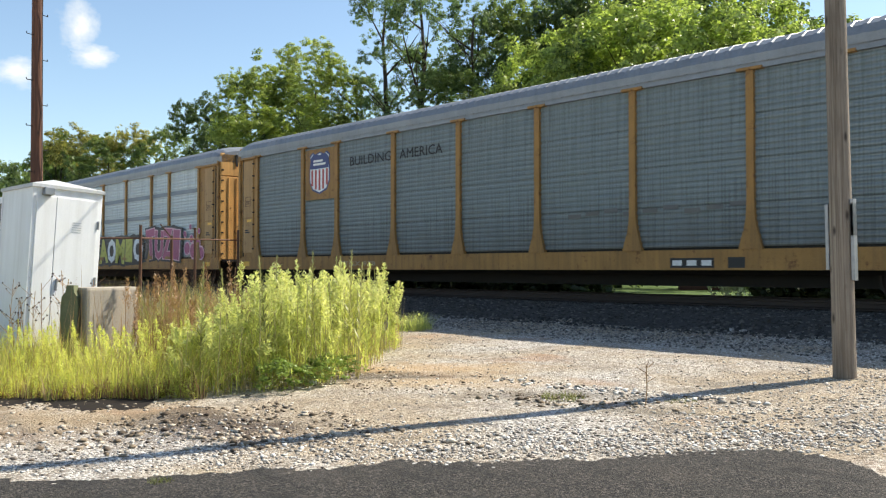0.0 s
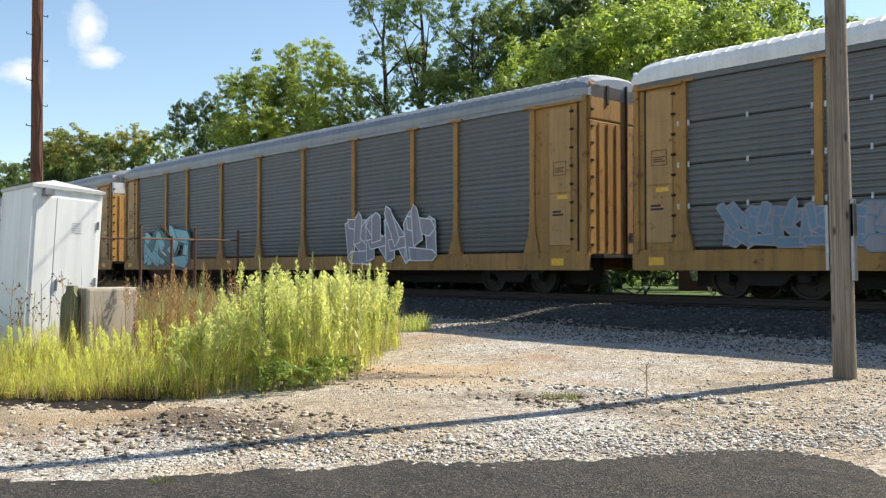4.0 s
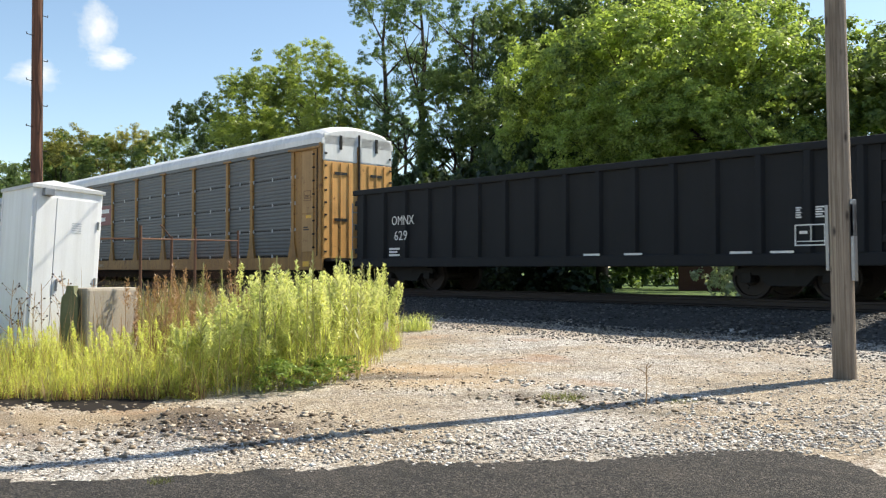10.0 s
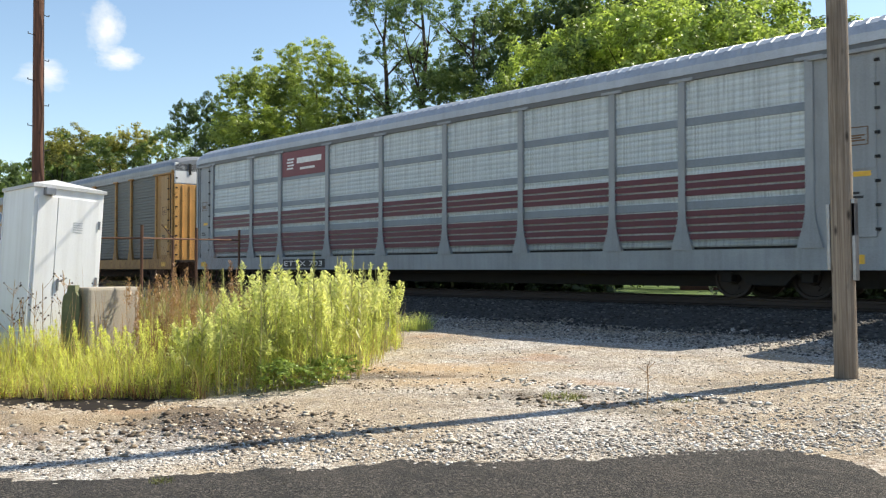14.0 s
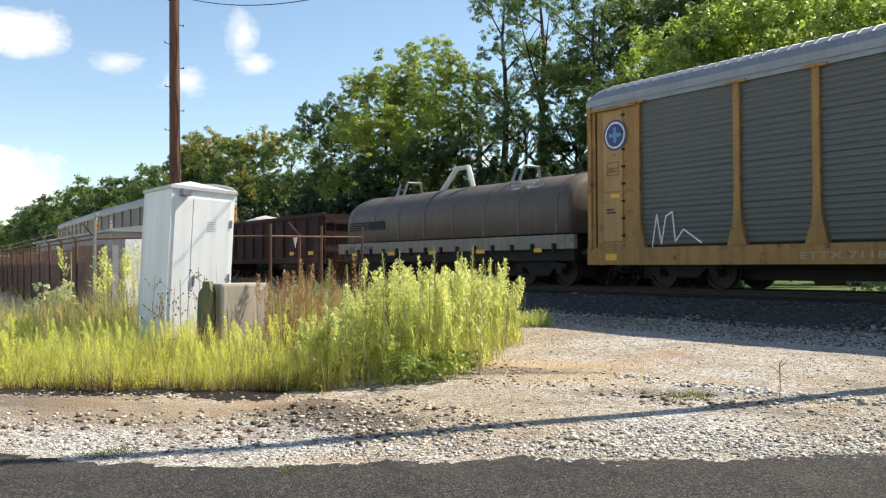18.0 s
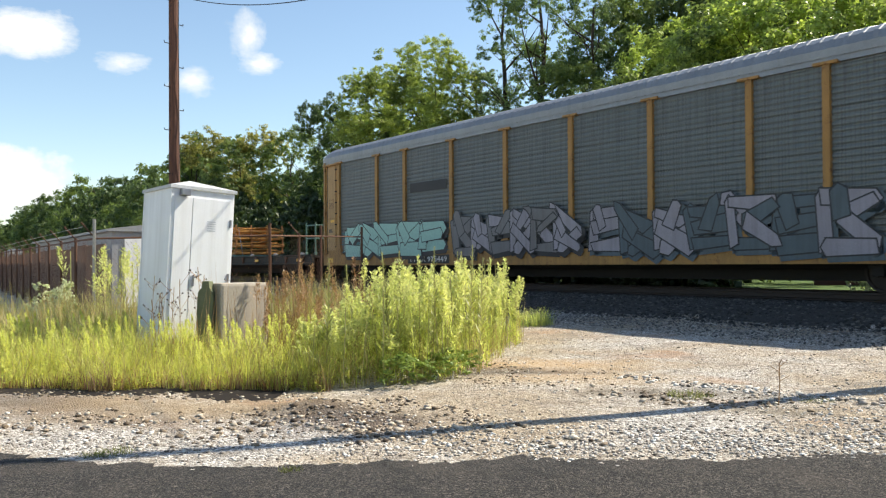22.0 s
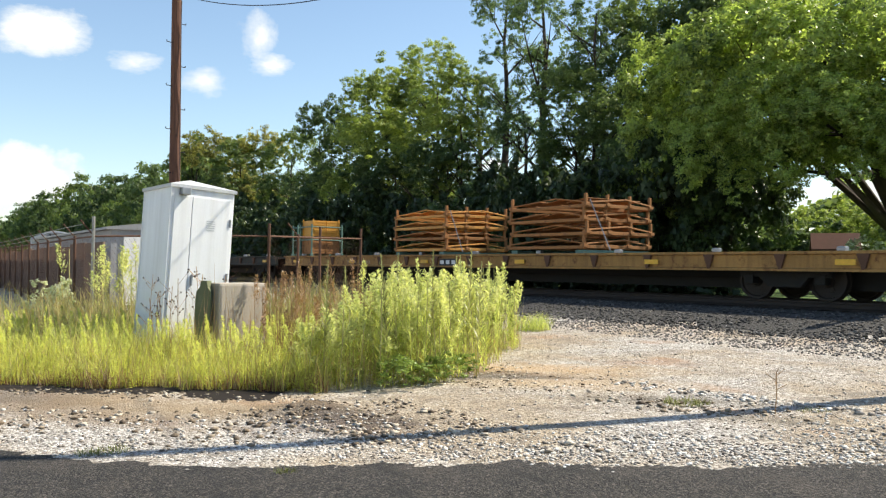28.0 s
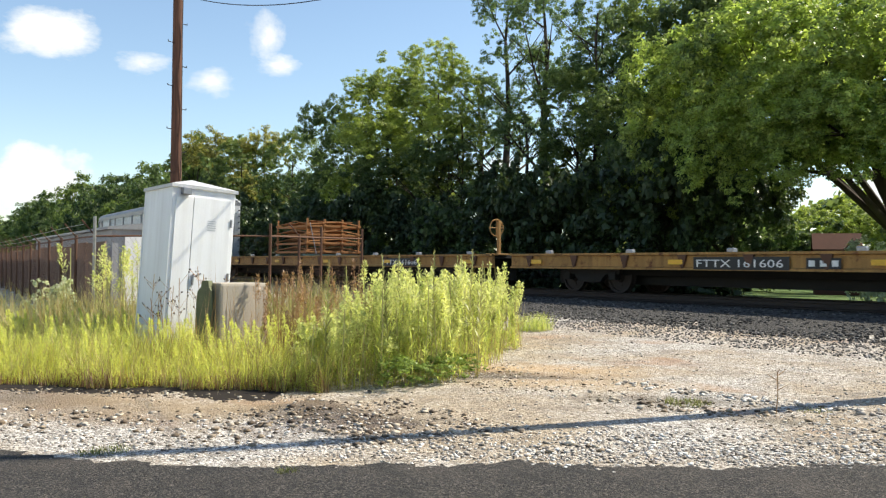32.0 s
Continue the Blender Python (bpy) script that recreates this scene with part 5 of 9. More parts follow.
def build_weeds():
    rng = np.random.default_rng(21)
    arrays = [goldenrod_arrays(300 + i, 1.0) for i in range(7)]
    mats = (("leaves", M_GOLDENROD), ("flower_head", M_GOLDTIP), ("stem", M_GOLDENROD))
    meshes = [[np_mesh(nm, v, np.arange(len(v)).reshape(-1, 4), m_) for v, (nm, m_) in zip(arr, mats)] for arr in arrays]
    for ms in meshes:
        ms[2] = Geo().path([(0, 0, 0), (0.02, 0.0, 0.3), (0.03, 0.02, 0.6), (0.05, 0.03, 0.97)], 0.006, 4).mesh("stem", M_STEM)
    mass = [[], [], []]
    count = 0
    while count < 560:
        x, y = rng.uniform(-13.6, -8.6), rng.uniform(4.0, 10.4)
        if not in_golden(x, y):
            continue
        edge = smooth(-13.6, -10.8, x)
        rim = smooth(0.0, 1.1, (y - 4.55 + (x + 9.3) * 0.55) * 0.87)
        h = (0.80 + 0.52 * edge) * (0.45 + 0.60 * rng.random()) * (0.62 + 0.38 * rim) * (1 + 0.30 * noise.noise((x * 1.1, y * 1.1, 4)))
        if (x + 11.55) ** 2 + (y - 5.35) ** 2 < 0.55:
            h *= 0.55
        turn, wide = rng.uniform(0, 360), rng.uniform(0.85, 1.25)
        if count % 23 == 0 and rim > 0.4 and edge > 0.3:
            h = max(h, 1.25 + 0.30 * rng.random())
        m = pose(x, y, ground_z(x, y) - 0.02, 0, 0, turn)
        k = rng.integers(0, 7)
        if count < 240:
            g = thing("goldenrod", "yellow-green goldenrod plant with feathery flower tip", "weed", m, "goldenrods in the weed patch")
            for (nm, m_), me in zip(mats, meshes[k]):
                o = part(nm, me, parent=g)
                o.scale = (wide, wide, h)
                if nm != "stem":
                    tagged(o, kind="stuff")
        else:
            r = np.array(m.to_3x3())
            for store, v in zip(mass, arrays[k]):
                store.append((v * np.array([wide, wide, h])) @ r.T + np.array(m.translation))
        count += 1
    for store, (nm, m_) in zip(mass, mats):
        v = np.concatenate(store)
        tagged(part("goldenrod_" + nm, np_mesh(nm, v, np.arange(len(v)).reshape(-1, 4), m_)), "dense stand of yellow-green goldenrods", "weed", kind="stuff")

    # a stand of taller goldenrods by the fence corner
    for i in range(20):
        x, y = rng.normal(-20.2, 0.55), rng.normal(5.3, 0.45)
        k, tall = rng.integers(0, 7), rng.uniform(1.1, 1.9)
        g = thing("goldenrod", "tall goldenrod plant by the fence corner", "weed", pose(x, y, ground_z(x, y) - 0.02, 0, 0, rng.uniform(0, 360)), "goldenrods in the weed patch")
        for (nm, m_), me in zip(mats, meshes[k]):
            o = part(nm, me, parent=g)
            o.scale = (1.5, 1.5, tall)
            if nm != "stem":
                tagged(o, kind="stuff")

    def sow(n, test, hmin, hmax, w, lean, mat_, label, name="grass"):
        pts = []
        while len(pts) < n:
            x, y = rng.uniform(-22, -8.6), rng.uniform(0.2, 11.5)
            if in_patch(x, y) and not keep_out(x, y) and rng.random() < test(x, y):
                pts.append((x, y, ground_z(x, y) - 0.01))
        p = np.array(pts)
        hs = rng.uniform(hmin, hmax, n) * np.array([(0.85 + 0.45 * noise.noise((x * 0.9, y * 0.9, 9))) * (0.68 + 0.32 * smooth(0.0, 0.9, ((y - 0.2) * 4.2 - (x + 13.5) * 4.15) / 5.9)) for x, y, z in pts])
        tagged(part(name, blades(name, p, hs, np.full(n, w), np.full(n, lean), mat_, rng)), label, "grass", kind="stuff")

    def front(x, y):
        return y < 4.9 - (x + 9.3) * 0.5 and x > -15

    def depth_in(x, y):
        return ((y - 0.2) * 4.2 - (x + 13.5) * 4.15) / 5.9

    sow(15000, lambda x, y: (0.25 + 0.75 * max(0.0, noise.noise((x * 1.7, y * 1.7, 5)) + 0.6)) * (0.75 + 0.25 * smooth(0.0, 0.5, depth_in(x, y))) if front(x, y) else 0.02, 0.22, 0.80, 0.0036, 0.45, M_GRASS, "tall yellow-green grass at the edge of the yard")
    sow(3600, lambda x, y: 1.0 if front(x, y) else 0.03, 0.3, 0.9, 0.0045, 0.5, M_STRAW, "straw-coloured dead grass stalks", "dead_grass")
    sow(2600, lambda x, y: math.exp(-(depth_in(x, y) / 0.5) ** 2) if front(x, y) else 0.0, 0.12, 0.42, 0.006, 0.7, M_DRY, "brown dead leaves at the foot of the grass", "dead_grass")
    sow(900, lambda x, y: 0.8 if y > 4.4 else 0.3, 0.3, 0.7, 0.005, 0.45, M_GOLDENROD, "green grass among the goldenrods")
    sow(1300, lambda x, y: 0.9 if in_golden(x, y) else 0.0, 0.25, 0.85, 0.005, 0.5, M_STRAW, "dry straw among the goldenrod stems", "straw")
    sow(4200, lambda x, y: 1.0 if x < -14 else 0.0, 0.5, 1.15, 0.008, 0.45, M_RANK, "rank weeds along the fence", "weeds")
    sow(4200, lambda x, y: 1.0 if x < -14 else 0.0, 0.55, 1.3, 0.007, 0.4, M_STRAW, "dry grass along the fence", "dry_grass")

    # leafy meadow weeds standing in the grass
    tuss = []
    while len(tuss) < 1150:
        x, y = rng.uniform(-15, -9), rng.uniform(0.3, 6.5)
        if in_patch(x, y) and not keep_out(x, y) and front(x, y):
            v = arrays[rng.integers(0, 7)][0]
            hh = rng.uniform(0.35, 0.80) * (0.6 + 0.4 * smooth(0.0, 0.9, ((y - 0.2) * 4.2 - (x + 13.5) * 4.15) / 5.9))
            c_, s_ = math.cos(x * 40), math.sin(x * 40)
            r = np.array([(c_, -s_, 0), (s_, c_, 0), (0, 0, 1.0)])
            tuss.append((v * np.array([0.75, 0.75, hh])) @ r.T + np.array([x, y, ground_z(x, y) - 0.02]))
    # feathery seed heads over the grass
    while len(tuss) < 1420:
        x, y = rng.uniform(-15, -9), rng.uniform(0.3, 6.0)
        if in_patch(x, y) and not keep_out(x, y) and front(x, y):
            hd = arrays[rng.integers(0, 7)][1]
            tuss.append((hd - np.array([0, 0, 0.66])) * np.array([0.55, 0.55, 0.75]) + np.array([x, y, ground_z(x, y) + rng.uniform(0.22, 0.55)]))
    v = np.concatenate(tuss)
    tagged(part("meadow_weeds", np_mesh("meadow_weeds", v, np.arange(len(v)).reshape(-1, 4), M_MEADOW)), "short leafy weeds among the tall grass", "weed", kind="stuff")
    # dry stalks round the concrete block
    sow(200, lambda x, y: math.exp(-((x + 11.6) / 0.42) ** 2 - ((y - 5.2) / 0.7) ** 2), 0.7, 1.6, 0.005, 0.16, M_DRY, "dry brown weed stalks round the concrete block", "dry_stalks")
    sow(260, lambda x, y: math.exp(-((x + 12.4) / 0.4) ** 2 - ((y - 4.0) / 0.3) ** 2), 0.5, 1.0, 0.004, 0.2, M_DRY, "dry brown weed stalks before the cabinet", "dry_stalks")
    # dried brown weeds by the concrete block
    dry = [[np_mesh(nm, v, np.arange(len(v)).reshape(-1, 4), M_DRY) for v, (nm, m_) in zip(arr, mats)] for arr in arrays[:4]]
    for ms in dry:
        ms[2] = Geo().path([(0, 0, 0), (0.02, 0.0, 0.3), (0.03, 0.02, 0.6), (0.05, 0.03, 0.97)], 0.006, 4).mesh("stem", M_DRY)
    for i in range(34):
        a, r = rng.uniform(0, 6.283), 0.95 * math.sqrt(rng.random())
        x, y = -11.5 + 0.7 * r * math.cos(a), 5.85 + r * 1.0 * math.sin(a)
        g = thing("dried_weed", "dried rust-brown weed stalk beside the concrete block", "weed", pose(x, y, ground_z(x, y), 0, 0, rng.uniform(0, 360)), "dried weeds")
        h = rng.uniform(0.7, 1.5)
        for (nm, m_), me in zip(mats, dry[i % 4]):
            o = part(nm, me, parent=g)
            o.scale = (0.8, 0.8, h)
            if nm != "stem":
                tagged(o, kind="stuff")
    # slender dark spires that stand above the goldenrods
    for i, (x, y, h) in enumerate(((-9.05, 5.6, 1.62), (-9.2, 6.3, 1.66), (-9.5, 7.1, 1.68), (-9.6, 5.0, 1.55), (-9.9, 6.2, 1.62), (-10.6, 7.8, 1.60), (-10.6, 5.9, 1.45), (-9.0, 6.9, 1.5), (-10.2, 7.4, 1.6))):
        g = thing("horseweed", "slender grey-green horseweed spire above the goldenrods", "weed", pose(x, y, ground_z(x, y), rng.uniform(-3, 3), rng.uniform(-3, 3), rng.uniform(0, 360)), "horseweed spires")
        st = Geo().path([(0, 0, 0), (0.01, 0.0, h * 0.5), (0.0, 0.01, h)], 0.006, 4)
        lv = []
        for k in range(110):
            q = k / 109.0
            z0, a = h * (0.30 + 0.70 * q), k * 2.4
            ln = (0.10 * (1 - q) ** 0.7 + 0.018) * rng.uniform(0.7, 1.2)
            c_, d_ = np.array([0.0, 0.0, z0]), np.array([math.cos(a), math.sin(a), 1.1]) * ln
            s_ = np.array([-math.sin(a), math.cos(a), 0.0]) * ln * 0.11
            lv += [c_, c_ + d_ * 0.5 + s_, c_ + d_, c_ + d_ * 0.5 - s_]
        part("stalk", st, M_STEM, g)
        tagged(part("leaves", np_mesh("leaves", np.array(lv), np.arange(len(lv)).reshape(-1, 4), M_RANK), parent=g), kind="stuff")
    # thin stalks with dark seed heads before the cabinet
    for i in range(10):
        x, y = rng.uniform(-12.9, -12.2), rng.uniform(3.7, 5.0)
        g = thing("seed_head_weed", "thin dry stalk with dark round seed heads", "weed", pose(x, y, ground_z(x, y), 0, 0, rng.uniform(0, 360)), "seed-head weeds")
        h = rng.uniform(0.9, 1.5)
        st = Geo().path([(0, 0, 0), (0.03, 0.0, h * 0.5), (0.0, 0.05, h)], 0.005, 4)
        hd = Geo()
        for k in range(7):
            a, ln = rng.uniform(0, 6.28), rng.uniform(0.06, 0.2)
            z0 = h * rng.uniform(0.55, 0.95)
            tip = Vector((math.cos(a) * ln, math.sin(a) * ln, z0 + ln))
            st.tube((0.01, 0.03, z0), tip, 0.003, n=3)
            hd.lathe_y([(0.0, 0.0), (0.013, 0.006), (0.014, 0.014), (0.0, 0.02)], 6)
            m = len(hd.v) - 24
            hd.v[m:] = [(px + tip.x, py + tip.y, pz + tip.z) for px, py, pz in hd.v[m:]]
        tagged(part("stalk", st, M_DRY, g), kind="stuff")
        tagged(part("seed_head", hd, M_SEED, g), kind="stuff")


def tuft(x, y, r, h, n, mat_, name, label, cat="grass", w=0.004, lean=0.6, seed=1):
    """A small clump of blades on the gravel."""
    rng = np.random.default_rng(seed)
    a, q = rng.uniform(0, 6.283, n), r * np.sqrt(rng.random(n))
    px, py = x + q * np.cos(a), y + q * np.sin(a)
    pos = np.array([(u_, v_, ground_z(u_, v_) - 0.005) for u_, v_ in zip(px, py)])
    tagged(part(name, blades(name, pos, rng.uniform(0.4, 1.0, n) * h, np.full(n, w), np.full(n, lean), mat_, rng)), label, cat)


def soil_shadow_rim():
    """Soil strip along the foot of the weeds, its colour darkened for their cast shadow."""
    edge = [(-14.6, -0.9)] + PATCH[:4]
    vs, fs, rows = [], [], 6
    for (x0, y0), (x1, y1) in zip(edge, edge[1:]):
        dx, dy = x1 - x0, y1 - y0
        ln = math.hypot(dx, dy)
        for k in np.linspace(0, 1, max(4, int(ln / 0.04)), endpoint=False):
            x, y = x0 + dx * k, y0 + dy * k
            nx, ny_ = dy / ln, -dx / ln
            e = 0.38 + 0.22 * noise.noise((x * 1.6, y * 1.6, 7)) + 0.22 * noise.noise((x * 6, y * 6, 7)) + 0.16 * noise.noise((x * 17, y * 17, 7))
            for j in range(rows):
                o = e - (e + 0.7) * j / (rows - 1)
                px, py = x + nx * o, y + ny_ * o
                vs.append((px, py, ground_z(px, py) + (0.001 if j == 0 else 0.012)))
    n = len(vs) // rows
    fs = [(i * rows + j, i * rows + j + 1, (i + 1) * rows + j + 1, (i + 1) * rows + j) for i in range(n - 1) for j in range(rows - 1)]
    tagged(part("soil", Geo().add(vs, fs), M_SOIL_SHADOW, smooth=True), "soil along the foot of the weeds, darkened for their shadow", "soil", kind="structure")


def crumple(x, y, s, seed):
    rng = np.random.default_rng(seed)
    g = Geo()
    n, m = 7, 5
    vs = [(s * math.cos(6.283 * j / n) * math.sin(3.14 * (i + 0.5) / m) * rng.uniform(0.7, 1.2), s * 0.8 * math.sin(6.283 * j / n) * math.sin(3.14 * (i + 0.5) / m) * rng.uniform(0.7, 1.2),
           s * 0.45 * (1 - math.cos(3.14 * (i + 0.5) / m)) * rng.uniform(0.8, 1.1)) for i in range(m) for j in range(n)]
    fs = [(i * n + j, i * n + (j + 1) % n, (i + 1) * n + (j + 1) % n, (i + 1) * n + j) for i in range(m - 1) for j in range(n)]
    fs += [tuple(range(n))[::-1], tuple(range((m - 1) * n, m * n))]
    tagged(part("litter", g.add(vs, fs), M_PAPER, at=pose(x, y, ground_z(x, y) - 0.005, 0, 0, seed * 50)), "crumpled white litter at the edge of the weeds", "litter")


build_weeds()
soil_shadow_rim()
crumple(-9.0, 6.22, 0.07, 1)
crumple(-11.18, 2.91, 0.05, 2)
cover = part("ground_cover", BUSHES["cover"], at=pose(-8.83, 5.65, ground_z(-8.83, 5.65) - 0.03, 0, 0, 0))
cover.scale = (0.42, 0.40, 0.26)
tagged(cover, "low bright green ground cover beside the goldenrods", "weed", "ground cover")
cover = part("ground_cover", BUSHES["cover"], at=pose(-9.04, 6.07, ground_z(-9.04, 6.07) - 0.03, 0, 0, 70))
cover.scale = (0.42, 0.40, 0.20)
tagged(cover, "low bright green ground cover beside the goldenrods", "weed", "ground cover")
cover = part("ground_cover", BUSHES["cover"], at=pose(-8.97, 6.28, ground_z(-8.97, 6.28) - 0.03, 0, 0, 140))
cover.scale = (0.42, 0.40, 0.24)
tagged(cover, "low bright green ground cover beside the goldenrods", "weed", "ground cover")
cover = part("ground_cover", BUSHES["cover"], at=pose(-9.24, 6.70, ground_z(-9.24, 6.70) - 0.03, 0, 0, 210))
cover.scale = (0.42, 0.40, 0.22)
tagged(cover, "low bright green ground cover beside the goldenrods", "weed", "ground cover")
tuft(-13.6, 11.9, 0.36, 0.42, 420, M_GOLDENROD, "grass_tuft", "small pale green weed on the gravel edge", lean=0.9, seed=3)
tuft(-6.06, 7.46, 0.24, 0.08, 200, M_TUFT, "grass_tuft", "low olive weed tuft on gravel", lean=1.2, seed=4)
tuft(-5.79, 2.72, 0.09, 0.060, 120, M_TUFT, "grass_tuft", "tiny bright grass tuft at the asphalt edge", lean=0.9, w=0.003, seed=5)
tuft(-7.27, 1.87, 0.16, 0.060, 160, M_TUFT, "grass_tuft", "tiny green grass tuft in loose stones", lean=0.9, w=0.003, seed=6)
tuft(-7.27, 1.70, 0.10, 0.048, 90, M_TUFT, "grass_tuft", "tiny green grass tuft in loose stones", lean=0.9, w=0.003, seed=7)
tuft(-4.97, 8.05, 0.16, 0.042, 120, M_TUFT, "grass_tuft", "tiny green grass tuft in loose stones", lean=1.0, w=0.003, seed=8)
twig = Geo().path([(0, 0, 0), (0.01, 0.01, 0.2), (0.0, 0.02, 0.42)], 0.005, 4)
for k, (a, z) in enumerate(((0.3, 0.24), (2.2, 0.3), (4.4, 0.34), (1.2, 0.38), (5.6, 0.4))):
    twig.tube((0.0, 0.01, z), (0.11 * math.cos(a), 0.11 * math.sin(a), z + 0.07), 0.004, 0.002, 4)
tagged(part("dead_twig", twig, M_DRY, at=pose(-5.14, 7.65, ground_z(-5.14, 7.65) - 0.01)), "thin dry weed stalk standing alone on gravel", "weed")
flowering = part("flowering_bush", BUSHES["pale"], at=pose(-20.60, 4.01, 0.05))
flowering.scale = (0.66, 0.66, 0.86)
tagged(flowering, "pale flowering bush beside the chain-link fence", "shrub")


# ---------------------------------------------------------------- train: running gear
def truck_geo():
    g = Geo()
    for s in (-1, 1):
        y = s * 1.02
        prof = [(-1.15, 0.52), (-0.62, 0.52), (-0.42, 0.30), (0.42, 0.30), (0.62, 0.52), (1.15, 0.52), (1.15, 0.66), (0.66, 0.72), (0.40, 0.82), (-0.40, 0.82), (-0.66, 0.72), (-1.15, 0.66)]
        g.prism_y(prof, y - 0.07, y + 0.07)
        for x in (-0.9, 0.9):
            g.bevel_box(x - 0.13, x + 0.13, y - 0.11, y + 0.11, 0.36, 0.58, 0.02)
        for x in (-0.18, 0, 0.18):
            g.tube((x, y, 0.36), (x, y, 0.62), 0.07, n=8)
    g.box(-0.22, 0.22, -1.1, 1.1, 0.52, 0.80)
    g.tube((0, 0, 0.8), (0, 0, 0.92), 0.3, n=12)
    return g


def wheelset_geo():
    g = Geo()
    g.tube((0, -1.05, 0), (0, 1.05, 0), 0.08, n=10)
    for s in (-1, 1):
        c = s * 0.76
        g.lathe_y([(0.09, c - 0.09), (0.14, c - 0.08), (0.16, c - 0.03), (0.38, c - 0.02), (0.40, c - 0.065), (0.457, c - 0.065), (0.457, c + s * 0.0), (0.457, c + 0.03), (0.455, c + 0.065),
                   (0.40, c + 0.065), (0.38, c + 0.02), (0.16, c + 0.03), (0.14, c + 0.08), (0.09, c + 0.09)], 28)
        g.lathe_y([(0.45, c - s * 0.065), (0.485, c - s * 0.068), (0.485, c - s * 0.09), (0.42, c - s * 0.095)], 28)
        for k in range(3):
            a = k * 2.094
            g.bevel_box(0.22 * math.cos(a) - 0.05, 0.22 * math.cos(a) + 0.05, c + s * 0.0 - 0.05, c + 0.05, 0.22 * math.sin(a) - 0.05, 0.22 * math.sin(a) + 0.05, 0.015)
    return g


WHEELSETS = []


def running_gear(car, L, inset, sill=0.62, half=1.3):
    """Two trucks with their wheelsets, couplers and brake gear."""
    for x in (inset, L - inset):
        tr = part("truck", shared("truck", truck_geo, M_DARK), parent=car, at=(x, 0, 0))
        for dx in (-0.9, 0.9):
            w = part("wheelset", shared("wheelset", wheelset_geo, M_WHEEL, False), parent=tr)
            w.matrix_parent_inverse = Matrix.Translation((dx, 0, 0.457))
            WHEELSETS.append(w)
    for x, s in ((0, -1), (L, 1)):
        g = Geo().bevel_box(min(x, x + s * 0.42), max(x, x + s * 0.42), -0.10, 0.10, 0.68, 0.90, 0.02)
        g.bevel_box(min(x + s * 0.36, x + s * 0.60), max(x + s * 0.36, x + s * 0.60), -0.16, 0.12, 0.62, 0.96, 0.04)
        g.path([(x, 0.45, 0.62), (x + s * 0.25, 0.42, 0.40), (x + s * 0.5, 0.25, 0.42)], 0.025)
        part("coupler", g, M_DARK, car)


def lettering(car, body, x, z, size, y, material, fat=0.0, narrow=1.0, name="lettering"):
    return part(name, text_mesh(body, size, material, fat, 0.003, narrow), parent=car, at=(x, y, z))


def bars(car, x, z, w, h, y, material, n=2, name="marking"):
    """Unreadable marking as plain bars."""
    g = Geo()
    for i in range(n):
        z0 = z + i * h * 1.6
        g.box(x, x + w * (1 - 0.22 * (i % 2)), y - 0.004, y, z0, z0 + h)
    return part(name, g, material, car)


POSTS = (1.35, 4.4, 6.4, 9.35, 12.25, 15.2, 18.15, 21.1, 23.0, 25.9)


def roof_geo(L):
    """Arched roof with rounded shoulders and cross ribs."""
    g = Geo()
    half = [(1.56, 4.98), (1.57, 5.16), (1.50, 5.34), (1.30, 5.48), (0.9, 5.58), (0.4, 5.64), (0.0, 5.66)]
    prof = [(-y, z) for y, z in half] + [(y, z) for y, z in half[-2::-1]]
    n = len(prof)
    st, x, up = [], 0.5, False
    st.append((0.0, -0.16))
    st.append((0.18, -0.05))
    while x < L - 0.5:
        st += [(x, 0.0), (x + 0.17, 0.0), (x + 0.19, 0.016), (x + 0.28, 0.016), (x + 0.3, 0.0)]
        x += 0.32
    st += [(L - 0.18, -0.05), (L, -0.16)]
    vs = []
    for x, e in st:
        for y, z in prof:
            k = 1 if z > 5.2 else 0.3
            vs.append((x, y * (1 + e * 0.35 * k), z + e * k))
    fs = [(i * n + j, (i + 1) * n + j, (i + 1) * n + j + 1, i * n + j + 1) for i in range(len(st) - 1) for j in range(n - 1)]
    fs += [tuple(range(n)), tuple(range((len(st) - 1) * n, len(st) * n))[::-1]]
    return g.add(vs, fs)


def panel_geo(w, z0, z1, louvre=True):
    """Ribbed side panel, 2 m to 3 m wide, face towards -y at y = 0."""
    prof = []
    z = z0
    step = 0.13
    while z < z1 - 0.02:
        t = min(z1, z + step)
        prof += [(0.0, z), (-0.022, z + (t - z) * 0.25), (-0.022, z + (t - z) * 0.6), (0.0, z + (t - z) * 0.8)]
        z = t
    prof.append((0.0, z1))
    prof += [(0.03, z1), (0.03, z0)]
    return Geo().prism_x(prof, 0.0, w)


def post_geo():
    """Side post that flares out in a curve to its foot, with a cap plate."""
    g = Geo()
    rows = [(4.84, 0.085, -0.075), (2.1, 0.085, -0.075), (1.75, 0.10, -0.078), (1.5, 0.145, -0.082), (1.28, 0.21, -0.088), (1.06, 0.27, -0.092)]
    vs = []
    for z, w, y in rows:
        vs += [(-w, y, z), (w, y, z), (w, 0.02, z), (-w, 0.02, z)]
    n = len(rows)
    fs = [(i * 4 + j, (i + 1) * 4 + j, (i + 1) * 4 + (j + 1) % 4, i * 4 + (j + 1) % 4) for i in range(n - 1) for j in range(4)]
    g.add(vs, fs + [(3, 2, 1, 0), (n * 4 - 4, n * 4 - 3, n * 4 - 2, n * 4 - 1)])
    g.bevel_box(-0.29, 0.29, -0.10, 0.02, 4.84, 4.91, 0.012)
    return g


